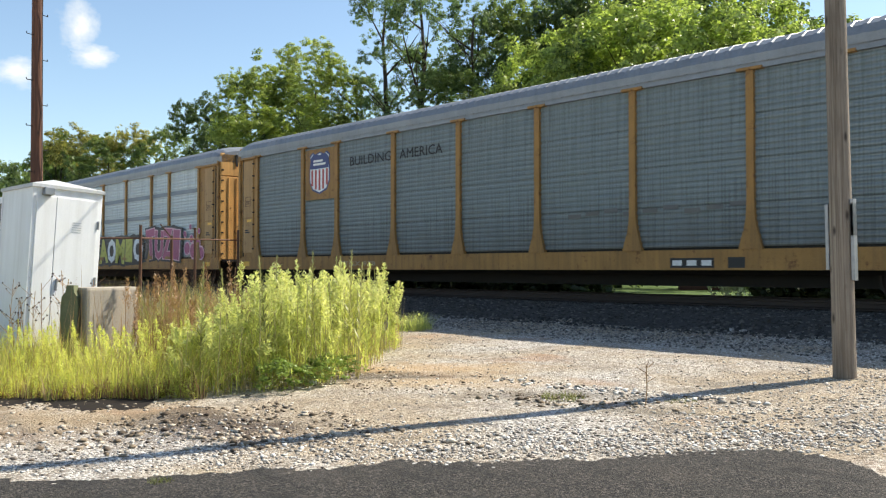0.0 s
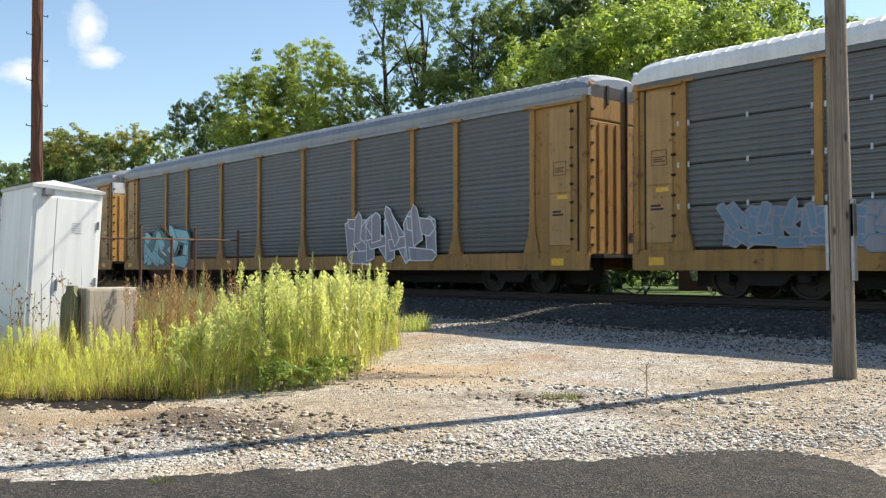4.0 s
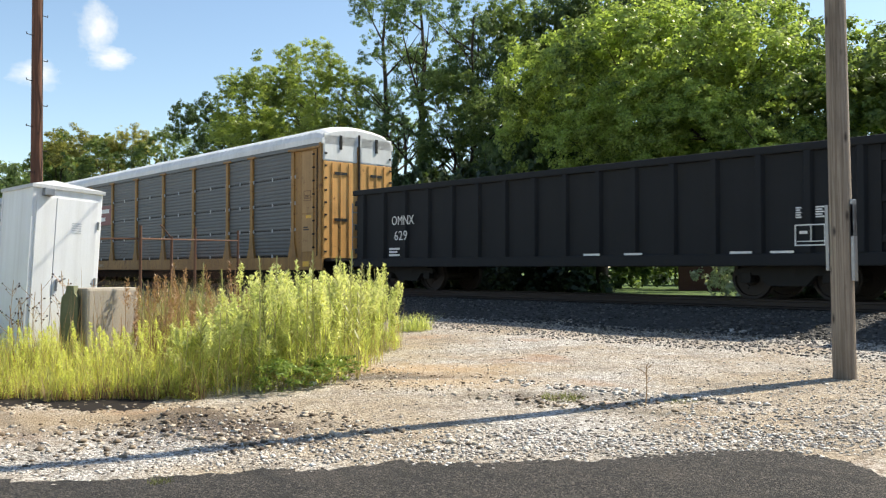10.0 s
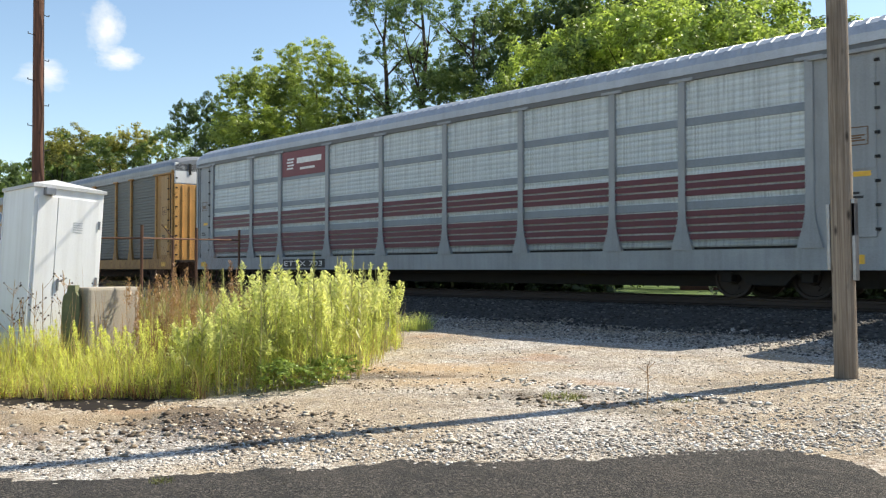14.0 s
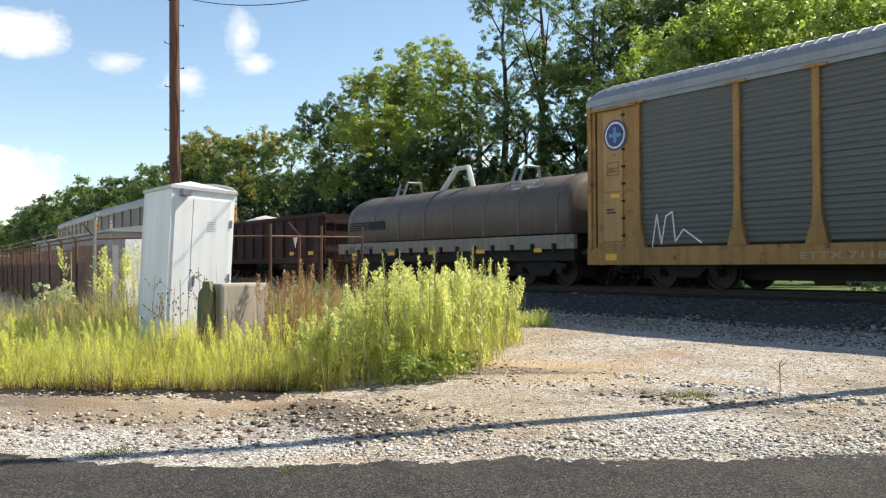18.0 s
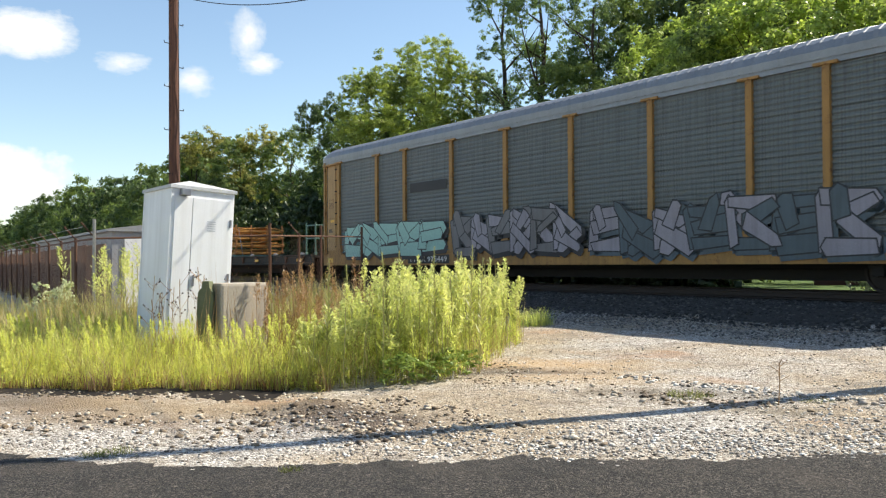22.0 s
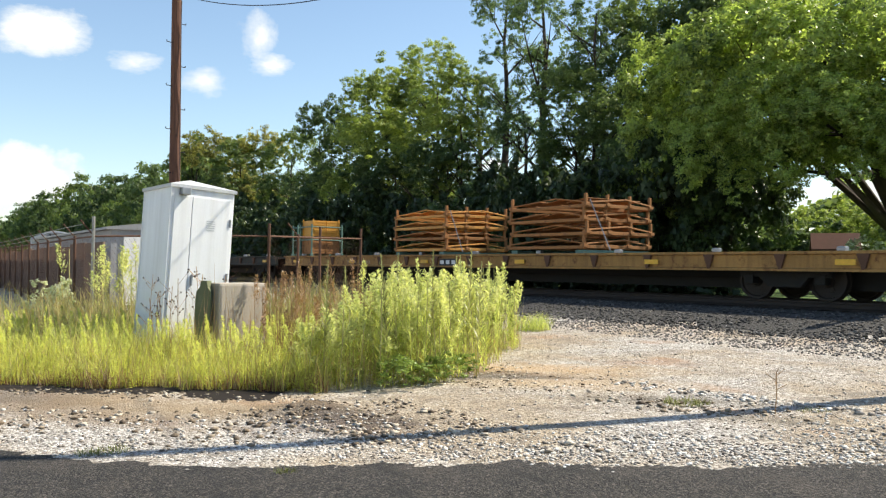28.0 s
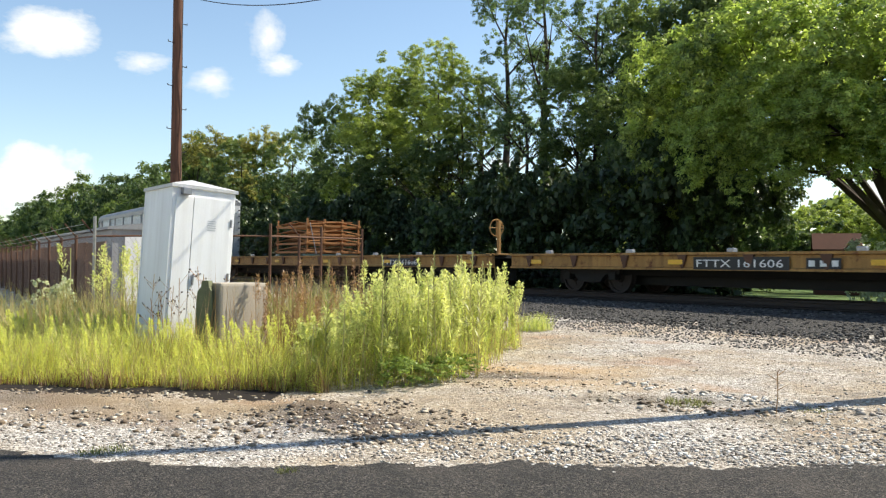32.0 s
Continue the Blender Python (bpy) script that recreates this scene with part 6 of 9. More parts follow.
def autorack(label, u, L, frame_m, panel_m, roof_m, end_m, top_m, belts=False, tiers=4, rods=False, shift=0.0):
    """Enclosed car carrier: sill, ribbed panels between posts, arched roof, end doors, trucks."""
    car = thing("autorack_car", label, "railway car", group="cars of the train")
    k = L / 27.75
    S_, Y = -1.5, 1.5
    # core box added to block light inside; shows dark between panels
    part("light_block_core", Geo().box(0.25, L - 0.25, -1.42, 1.42, 0.98, 5.05), M_DARK, car)
    for s in (-1, 1):
        part("side_sill", Geo().prism_x([(s * 1.53, 0.62), (s * 1.53, 1.07), (s * 1.40, 1.07), (s * 1.40, 1.02), (s * 1.48, 0.98), (s * 1.48, 0.70), (s * 1.38, 0.66), (s * 1.38, 0.62)], 0.0, L), frame_m, car)
        part("top_chord", Geo().box(0.1, L - 0.1, s * 1.53 if s < 0 else 1.42, -1.42 if s < 0 else 1.53, 4.86, 4.99), roof_m if roof_m is M_ROOF else M_GALV_DARK, car)
    part("centre_sill", Geo().box(1.0, L - 1.0, -0.35, 0.35, 0.24, 0.98).prism_x([(-1.3, 0.9), (1.3, 0.9), (0.9, 0.52), (-0.9, 0.52)], 3.5, L - 3.5), M_DARK, car)
    part("roof", shared(("roof", round(L, 2)), lambda: roof_geo(L), roof_m), parent=car)
    posts = [p * k + shift for p in POSTS] + [L]
    zt = [1.12 + (4.86 - 1.12) * i / tiers for i in range(tiers + 1)]
    gap = 0.014 if rods else 0.004
    for i, (a, b) in enumerate(zip(posts, posts[1:-1])):
        for s in (-1, 1):
            if s < 0:
                for z0, z1 in zip(zt, zt[1:]):
                    me = shared(("side_panel", round(b - a, 2), round(z0, 2), gap), lambda: panel_geo(b - a - 0.06, z0 + gap, z1 - gap), panel_m)
                    part("side_panel", me, parent=car, at=(a + 0.03, -1.45, 0))
            else:
                me = shared(("side_panel", round(b - a, 2), "whole"), lambda: panel_geo(b - a - 0.06, 1.12, 4.86), panel_m)
                part("side_panel", me, parent=car, at=pose(b - 0.03, 1.45, 0, 0, 0, 180))
    for p in posts[:-1]:
        part("post", shared("post", post_geo, frame_m), parent=car, at=(p, -1.47, 0))
    # closed end bays
    for x0, x1 in ((0.05, posts[0]), (posts[9], L - 0.05)):
        part("end_bay", Geo().bevel_box(x0, x1, -1.5, 1.5, 1.05, 4.98, 0.03), frame_m, car)
        xm = (x0 + x1) / 2
        part("bay_door", Geo().bevel_box(xm - 0.32, xm + 0.38, -1.53, -1.495, 1.25, 4.75, 0.015), M_TAN if frame_m is M_YELLOW else frame_m, car)
        part("corner_post", Geo().bevel_box(x0 if x0 < 1 else x1 - 0.14, x0 + 0.14 if x0 < 1 else x1, -1.56, -1.49, 1.0, 4.98, 0.02), frame_m, car)
        bars(car, xm - 0.2, 2.0, 0.34, 0.05, -1.532, M_MARKBLK, 2)
        outer = x0 + 0.30 if x0 < 1 else x1 - 0.30
        part("bay_joint", Geo().bevel_box(outer - 0.02, outer + 0.02, -1.525, -1.495, 1.1, 4.9, 0.006), M_DARK, car)
        for i in range(8):
            part("hinge", shared("bay_hinge", lambda: Geo().bevel_box(-0.045, 0.045, -0.05, 0.0, -0.03, 0.03, 0.008), M_DARK), parent=car, at=(xm + 0.40, -1.50, 1.4 + i * 0.46))
        fr = Geo()
        for q in ((xm - 0.18, xm + 0.24, 3.02, 3.04), (xm - 0.18, xm + 0.24, 3.36, 3.38), (xm - 0.18, xm - 0.16, 3.02, 3.38), (xm + 0.22, xm + 0.24, 3.02, 3.38)):
            fr.box(q[0], q[1], -1.537, -1.531, q[2], q[3])
        part("notice_frame", fr, M_NOTICE, car)
        bars(car, xm - 0.12, 3.1, 0.3, 0.03, -1.534, M_NOTICE, 3)
        part("tag", Geo().box(xm - 0.05, xm + 0.28, -1.536, -1.531, 2.42, 2.52), M_REFL, car)
        part("bay_ledge", Geo().bevel_box(xm - 0.30, xm + 0.36, -1.542, -1.526, 2.56, 2.60, 0.006), frame_m, car)
        part("bay_rail", Geo().bevel_box(x0, x1, -1.60, -1.50, 4.80, 4.88, 0.015), frame_m, car)
        part("reflector", Geo().box(xm - 0.25, xm + 0.15, -1.538, -1.532, 0.74, 0.92), M_REFL, car)
    # end doors with folded leaves, joints and bolts
    for x, s in ((0.0, -1), (L, 1)):
        lo, hi = (x, x + 0.06) if s < 0 else (x - 0.06, x)
        f0, f1 = (x - 0.03, x + 0.01) if s < 0 else (x - 0.01, x + 0.03)
        door = None
        part("lock_rod", Geo().tube((x + s * 0.03, 0.0, 1.0), (x + s * 0.03, 0.0, 5.35), 0.035, n=6), M_DARK, car)
        for y0, y1 in ((-1.48, -0.07), (0.07, 1.48)):
            door = part("end_door", Geo().bevel_box(lo, hi, y0, y1, 1.02, 4.35, 0.02), end_m, car)
            part("end_door_head", Geo().bevel_box(lo, hi, y0, y1, 4.36, 5.30, 0.05), top_m or end_m, car)
            ym = (y0 + y1) / 2
            for yr in (ym - 0.35, ym, ym + 0.35):
                part("door_rib", Geo().bevel_box(f0, f1, yr - 0.02, yr + 0.02, 1.1, 4.3, 0.008), end_m, door)
            part("door_notch", Geo().bevel_box(f0 - 0.004, f1 + 0.004, ym - 0.05, ym + 0.05, 4.78, 5.27, 0.01), M_DARK, door)
            if rods:
                for z in (2.3, 3.9):
                    part("door_slot", Geo().box(f0, f1, ym - 0.26, ym + 0.26, z, z + 0.10), M_BLACK, door)
            bars_end = Geo()
            for i in range(3):
                bars_end.box(f0 + 0.006, f1 - 0.006, y0 + 0.1, y0 + 0.42 - 0.05 * i, 1.55 - i * 0.07, 1.58 - i * 0.07)
            if y0 > 0:
                part("marking", bars_end, M_MARKBLK, door)
        for y in (-1.40, 1.40):
            for i in range(9):
                part("bolt", shared("end_bolt", lambda: Geo().bevel_box(-0.03, 0.03, -0.045, 0.045, -0.03, 0.03, 0.008), M_DARK), parent=car, at=(x + s * 0.01, y, 1.25 + i * 0.42))
        part("end_step", Geo().bevel_box(min(x, x + s * 0.35), max(x, x + s * 0.35), -1.4, 1.4, 0.92, 1.0, 0.01), M_DARK, car)
        gl = Geo()
        for i in range(7):
            gl.tube((x + s * 0.06, 1.05, 1.2 + i * 0.38), (x + s * 0.06, 1.42, 1.2 + i * 0.38), 0.014, n=5)
        part("ladder", gl, M_STEEL, car)
        part("air_hose", Geo().path([(x + s * 0.1, -0.5, 0.55), (x + s * 0.25, -0.52, 0.15), (x + s * 0.5, -0.3, 0.02), (x + s * 0.62, -0.1, 0.2)], 0.022), M_BLACK, car)
    if belts:
        for z in zt[1:-1]:
            for a, b in zip(posts, posts[1:-1]):
                part("belt_rail", shared(("belt_rail", round(b - a, 2)), lambda: Geo().bevel_box(0, b - a - 0.2, -0.035, 0.0, -0.09, 0.09, 0.012), M_BELT), parent=car, at=(a + 0.1, -1.46, z))
    if rods:
        clip = shared("joint_clip", lambda: Geo().bevel_box(-0.022, 0.022, -0.035, 0.0, -0.06, 0.06, 0.006), M_CLIP)
        for a, b in zip(posts, posts[1:-1]):
            for z in zt[:-1]:
                part("joint_clip", clip, parent=car, at=((a + b) / 2, -1.47, z))
        for p in posts[:-1]:
            for z in zt[1:-1]:
                for s in (-0.13, 0.13):
                    part("joint_clip", clip, parent=car, at=(p + s, -1.49, z))
    running_gear(car, L, 3.0)
    return car


# ---------------------------------------------------------------- the other cars
def hopper(u, L):
    car = thing("hopper_car", "pale grey covered hopper car with three discharge chutes", "railway car", group="cars of the train")
    side = [(-1.52, 1.15), (-1.56, 1.5), (-1.58, 2.6), (-1.55, 3.7), (-1.35, 4.1), (-0.8, 4.22), (0.8, 4.22), (1.35, 4.1), (1.55, 3.7), (1.58, 2.6), (1.56, 1.5), (1.52, 1.15)]
    n = len(side)
    ends = [(0.55, 1.0, 3.75), (1.1, 1.0, 3.3), (1.65, 1.0, 2.6), (2.0, 1.0, 1.9), (2.25, 1.0, 0)]
    st = ends + [(L - x, s_, c_) for x, s_, c_ in ends[::-1]]
    vs, fs = [], []
    for x, s, cut in st:
        vs += [(x, y * s, max(z, cut)) for y, z in side]
    fs = [(i * n + j, i * n + (j + 1) % n, (i + 1) * n + (j + 1) % n, (i + 1) * n + j) for i in range(len(st) - 1) for j in range(n)]
    fs += [tuple(range(n))[::-1], tuple(range((len(st) - 1) * n, len(st) * n))]
    part("body", Geo().add(vs, fs), M_HOPPER, car, smooth=False)
    for s in (-1, 1):
        part("side_sill", Geo().prism_x([(s * 1.62, 1.02), (s * 1.62, 1.22), (s * 1.45, 1.22), (s * 1.45, 1.02)], 0.0, L), M_HOPPER, car)
        part("roof_rail", Geo().tube((0.9, s * 1.42, 4.12), (L - 0.9, s * 1.42, 4.12), 0.07, n=8), M_HOPPER, car)
        for i in range(5):
            x = 2.4 + i * (L - 4.8) / 4
            part("stake", Geo().bevel_box(x - 0.04, x + 0.04, s * 1.63 - 0.03, s * 1.63 + 0.03, 1.2, 1.75, 0.01), M_DARK, car)
    for i in range(3):
        x = 2.9 + i * (L - 5.8) / 2
        g = Geo().add([(x - 1.2, -1.4, 1.15), (x + 1.2, -1.4, 1.15), (x + 1.2, 1.4, 1.15), (x - 1.2, 1.4, 1.15), (x - 0.35, -0.6, 0.32), (x + 0.35, -0.6, 0.32), (x + 0.35, 0.6, 0.32), (x - 0.35, 0.6, 0.32)],
                      [(0, 4, 5, 1), (1, 5, 6, 2), (2, 6, 7, 3), (3, 7, 4, 0), (4, 7, 6, 5)])
        part("chute", g, M_HOPPER, car)
        part("chute_gate", Geo().bevel_box(x - 0.45, x + 0.45, -0.7, 0.7, 0.24, 0.33, 0.02), M_DARK, car)
    g = Geo()
    for s in (-0.55, 0.55):
        g.box(0.7, L - 0.7, s - 0.3, s + 0.3, 4.38, 4.41)
        x = 0.9
        while x < L - 0.8:
            g.box(x, x + 0.04, s - 0.3, s + 0.3, 4.2, 4.38)
            x += 1.1
    part("roof_walkway", g, M_STEEL, car, "grey steel grating walkway")
    for i in range(6):
        part("hatch", Geo().bevel_box(1.6 + i * (L - 4.2) / 5, 2.6 + i * (L - 4.2) / 5, -0.22, 0.22, 4.2, 4.36, 0.04), M_HOPPER, car)
    for x, s in ((0.12, -1), (L - 0.12, 1)):
        lad = Geo()
        for yy in (-1.6, -1.15):
            lad.tube((x, yy, 0.5), (x, yy, 4.2), 0.022, n=6)
        for i in range(10):
            lad.tube((x, -1.6, 0.6 + i * 0.38), (x, -1.15, 0.6 + i * 0.38), 0.016, n=5)
        part("ladder", lad, M_WHITE, car)
        part("end_platform", Geo().bevel_box(min(x, x - s * 1.0) - 0.1, max(x, x - s * 1.0) + 0.1, -1.55, 1.55, 0.98, 1.06, 0.01), M_HOPPER, car)
        part("end_brace", Geo().tube((x, -0.9, 1.0), (x - s * 0.8, -0.9, 3.6), 0.05).tube((x, 0.9, 1.0), (x - s * 0.8, 0.9, 3.6), 0.05).tube((x, -0.9, 3.9), (x, 0.9, 3.9), 0.03).tube((x, 0.2, 1.0), (x, 0.2, 4.2), 0.03), M_WHITE, car)
    lettering(car, "MRMX", 1.95, 2.35, 0.42, -1.60, M_MARKBLK)
    lettering(car, "131984", 1.95, 1.85, 0.38, -1.60, M_MARKBLK)
    part("placard", Geo().box(L - 4.2, L - 3.6, -1.60, -1.585, 1.75, 2.2), M_BLACK, car, "black data placard")
    bars(car, L - 4.1, 1.85, 0.18, 0.1, -1.605, M_MARK, 2)
    bars(car, L - 2.9, 1.9, 0.6, 0.05, -1.59, M_GREY, 3)
    bars(car, 4.2, 1.85, 0.5, 0.05, -1.59, M_GREY, 2)
    running_gear(car, L, 1.7)
    return car


def boxcar(u, L):
    car = thing("boxcar", "oxide red boxcar with ribbed sides, sliding door and silver graffiti", "railway car", group="cars of the train")
    part("body", Geo().box(0.05, L - 0.05, -1.50, 1.50, 0.95, 4.75), M_BOXRED, car)
    part("roof", Geo().prism_x([(-1.56, 4.75), (1.56, 4.75), (1.56, 4.83), (0, 4.98), (-1.56, 4.83)], 0, L), M_BOXRED, car)
    for s in (-1, 1):
        part("side_sill", Geo().bevel_box(0, L, min(s * 1.46, s * 1.56), max(s * 1.46, s * 1.56), 0.72, 1.0, 0.02), M_BOXRED, car)
        part("roof_rail", Geo().bevel_box(0, L, min(s * 1.5, s * 1.58), max(s * 1.5, s * 1.58), 4.66, 4.80, 0.02), M_BOXRED, car)
    rib = shared("rib", lambda: Geo().bevel_box(-0.06, 0.06, -1.57, -1.495, 1.0, 4.68, 0.02), M_BOXRED)
    ribs = [0.1, 1.0, 1.95, 2.9, 3.85, 4.8, 7.9 + 0.6, 9.7, 10.9, 12.1, 13.3, 14.5, 15.4, L - 0.1]
    for x in ribs:
        part("rib", rib, parent=car, at=(x, 0, 0))
    pan = shared("stamped_panel", lambda: Geo().bevel_box(-0.42, 0.42, -1.525, -1.49, 0, 0.95, 0.03), M_BOXRED)
    for a, b in zip(ribs, ribs[1:]):
        if b - a < 1.5:
            for i in range(3):
                o = part("stamped_panel", pan, parent=car, at=((a + b) / 2, 0, 1.2 + i * 1.15))
                o.scale = ((b - a - 0.16) / 0.84, 1, 1)
    door = part("sliding_door", Geo().bevel_box(5.0, 8.35, -1.60, -1.52, 1.05, 4.6, 0.02), M_BOXRED, car)
    for i in range(3):
        part("door_rib", Geo().bevel_box(5.5 + i * 1.05, 5.58 + i * 1.05, -1.63, -1.595, 1.1, 4.55, 0.015), M_BOXRED, door)
    part("lock_bar", Geo().tube((6.0, -1.66, 2.6), (8.1, -1.66, 2.62), 0.03).tube((5.2, -1.64, 1.1), (5.2, -1.64, 4.55), 0.03), M_RUST, door)
    for x, s in ((0, -1), (L, 1)):
        for i in range(9):
            z = 1.2 + i * 0.39
            part("end_rib", Geo().tube((x - s * 0.02, -1.42, z), (x - s * 0.02, 1.42, z), 0.12, n=8), M_BOXRED, car)
        lad = Geo()
        for yy in (-1.35, -0.9):
            lad.tube((x + s * 0.16, yy, 0.7), (x + s * 0.16, yy, 2.9), 0.02, n=5)
        for i in range(6):
            lad.tube((x + s * 0.16, -1.35, 0.9 + i * 0.36), (x + s * 0.16, -0.9, 0.9 + i * 0.36), 0.018, n=5)
        part("ladder", lad, M_BOXRED, car)
    part("end_top_panel", Geo().box(L + 0.102, L + 0.112, -1.4, 1.4, 4.2, 4.74), M_WHITE, car, "sun-bleached pale panel under the roof")
    lettering(car, "DWC", 0.75, 2.55, 0.34, -1.585, M_MARK)
    lettering(car, "409", 0.8, 2.05, 0.34, -1.585, M_MARK)
    for x, w in ((1.2, 0.5), (5.2, 0.5), (10.1, 0.6), (12.6, 0.7)):
        part("reflector", Geo().box(x, x + w, -1.605, -1.59, 1.28, 1.38), M_REFL, car)
    bars(car, 15.2, 3.0, 0.5, 0.025, -1.585, M_MARKDIM, 4)
    bars(car, 13.75, 2.6, 0.3, 0.05, -1.585, M_MARK, 5)
    running_gear(car, L, 2.2)
    return car


def gondola(label, L, paint_m, h, n_ribs, marks=None):
    car = thing("gondola_car", label, "railway car", group="cars of the train")
    for s in (-1, 1):
        part("side", Geo().box(0.15, L - 0.15, min(s * 1.40, s * 1.47), max(s * 1.40, s * 1.47), 0.85, h), paint_m, car)
        part("top_rail", Geo().bevel_box(0.0, L, min(s * 1.38, s * 1.57), max(s * 1.38, s * 1.57), h - 0.02, h + 0.15, 0.03), paint_m, car)
        part("side_sill", Geo().bevel_box(0.0, L, min(s * 1.40, s * 1.56), max(s * 1.40, s * 1.56), 0.72, 0.98, 0.02), paint_m, car)
        rib = shared(("rib", round(h, 2)), lambda: Geo().add(
            [(-0.11, 0, 0.98), (0.11, 0, 0.98), (0.07, -0.11, 0.98), (-0.07, -0.11, 0.98), (-0.11, 0, h), (0.11, 0, h), (0.06, -0.09, h), (-0.06, -0.09, h)],
            [(0, 3, 7, 4), (3, 2, 6, 7), (2, 1, 5, 6), (4, 7, 6, 5), (0, 1, 2, 3)]), paint_m)
        for i in range(n_ribs):
            x = 0.5 + i * (L - 1.0) / (n_ribs - 1)
            part("rib", rib, parent=car, at=pose(x, s * 1.47, 0, 0, 0, 0 if s < 0 else 180))
    part("floor_deck", Geo().box(0.15, L - 0.15, -1.4, 1.4, 0.85, 0.95), paint_m, car)
    for x, s in ((0.1, -1), (L - 0.1, 1)):
        part("end_wall", Geo().box(x - 0.06, x + 0.06, -1.4, 1.4, 0.85, h + 0.1), paint_m, car)
        for i in range(3):
            part("end_rib", Geo().bevel_box(x - 0.14, x + 0.14, -1.45, 1.45, 1.15 + i * (h - 1.5) / 2, 1.32 + i * (h - 1.5) / 2, 0.03), paint_m, car)
        lad = Geo()
        for i in range(5):
            lad.tube((x + s * 0.18, -1.5, 0.9 + i * 0.4), (x + s * 0.18, -1.02, 0.9 + i * 0.4), 0.018, n=5)
        lad.tube((x + s * 0.18, -1.5, 0.7), (x + s * 0.18, -1.5, 2.8), 0.02, n=5).tube((x + s * 0.18, -1.02, 0.7), (x + s * 0.18, -1.02, 2.8), 0.02, n=5)
        part("ladder", lad, M_GREY if paint_m is M_BLACKCAR else paint_m, car)
    running_gear(car, L, 2.2)
    return car


def heap(L, top, label, material, seed):
    """Load of scrap or rubble that shows above the sides."""
    rng = random.Random(seed)
    g = Geo()
    nx, ny_ = 40, 8
    vs = []
    for i in range(nx + 1):
        for j in range(ny_ + 1):
            x, y = -L / 2 + L * i / nx, -1.25 + 2.5 * j / ny_
            k = math.exp(-(x / (L * 0.28)) ** 2) * (1 - (y / 1.4) ** 2)
            vs.append((x, y, -0.55 + (top + 0.55) * k + 0.10 * noise.noise((x * 1.7, y * 2, seed))))
    fs = [(i * (ny_ + 1) + j, (i + 1) * (ny_ + 1) + j, (i + 1) * (ny_ + 1) + j + 1, i * (ny_ + 1) + j + 1) for i in range(nx) for j in range(ny_)]
    return tagged(part("scrap_heap", g.add(vs, fs), material), label, "scrap load")


def coil_car(L):
    car = thing("coil_car", "sooty grey covered coil car with rounded hood and lifting brackets", "railway car", group="cars of the train")
    prof = [(-1.48, 1.55)] + [(-1.48 * math.cos(a), 2.35 + 1.05 * math.sin(a)) for a in np.linspace(0.0, math.pi, 15)] + [(1.48, 1.55)]
    hood = Geo()
    rows = [(0.35, 0.72), (0.42, 0.88), (0.6, 0.97), (0.9, 1.0), (L - 0.6, 1.0), (L - 0.42, 0.95), (L - 0.35, 0.88)]
    n = len(prof)
    vs = [(x, y * k, 1.55 + (z - 1.55) * k) for x, k in rows for y, z in prof]
    fs = [(i * n + j, i * n + (j + 1) % n, (i + 1) * n + (j + 1) % n, (i + 1) * n + j) for i in range(len(rows) - 1) for j in range(n)]
    hood.add(vs, fs + [tuple(range(n))[::-1], tuple(range((len(rows) - 1) * n, len(rows) * n))])
    part("hood", hood, M_COIL, car, smooth=True)
    for i in range(8):
        x = 1.1 + i * (L - 1.9) / 7
        part("hood_rib", Geo().prism_x([(y * 1.012, 1.55 + (z - 1.55) * 1.015) for y, z in prof], x - 0.04, x + 0.04), M_COIL, car)
    for s in (-1, 1):
        part("side_sill", Geo().bevel_box(0, L, min(s * 1.42, s * 1.56), max(s * 1.42, s * 1.56), 1.08, 1.5, 0.02), M_COILSILL, car)
        for i in range(14):
            x = 0.8 + i * (L - 1.6) / 13
            part("sill_gusset", Geo().bevel_box(x - 0.05, x + 0.05, s * 1.6 - 0.05, s * 1.6 + 0.05, 0.98, 1.25, 0.01), M_DARK, car)
    for x in (3.4, L - 3.6):
        part("lifting_bracket", Geo().path([(x - 0.1, -0.45, 3.35), (x, -0.3, 3.85), (x, 0.3, 3.85), (x - 0.1, 0.45, 3.35)], 0.05), M_STEEL, car)
        part("lifting_bracket", Geo().path([(x + 0.1, -1.0, 3.05), (x + 0.1, -0.7, 3.75), (x - 0.25, -0.6, 3.4)], 0.04), M_STEEL, car)
    part("hoisting_arch", Geo().path([(L / 2 - 1.0, -0.5, 3.3), (L / 2 - 0.35, -0.3, 4.1), (L / 2 + 0.35, -0.3, 4.1), (L / 2 + 0.9, -0.5, 3.3)], 0.10), M_HOPPER, car, "pale grey hoisting arch")
    part("underframe", Geo().box(0.2, L - 0.2, -1.35, 1.35, 0.75, 1.1).box(1, L - 1, -0.4, 0.4, 0.26, 0.8), M_DARK, car)
    for i in range(5):
        x = 1.2 + i * (L - 3) / 4
        part("reflector", Geo().box(x, x + 0.45, -1.585, -1.562, 1.0, 1.12), M_REFL, car)
    lettering(car, "NS", 1.0, 1.12, 0.36, -1.565, M_MARKBLK)
    lettering(car, "167199", 1.75, 1.12, 0.36, -1.565, M_MARKBLK)
    g = Geo()
    for i in range(4):
        g.box(0.9, 2.3, -1.52, -1.505, 2.0 + i * 0.09, 2.05 + i * 0.09)
    g.box(2.4, 3.6, -1.52, -1.505, 2.0, 2.32)
    part("faded_emblem", g, M_DARK, car)
    running_gear(car, L, 2.0)
    return car


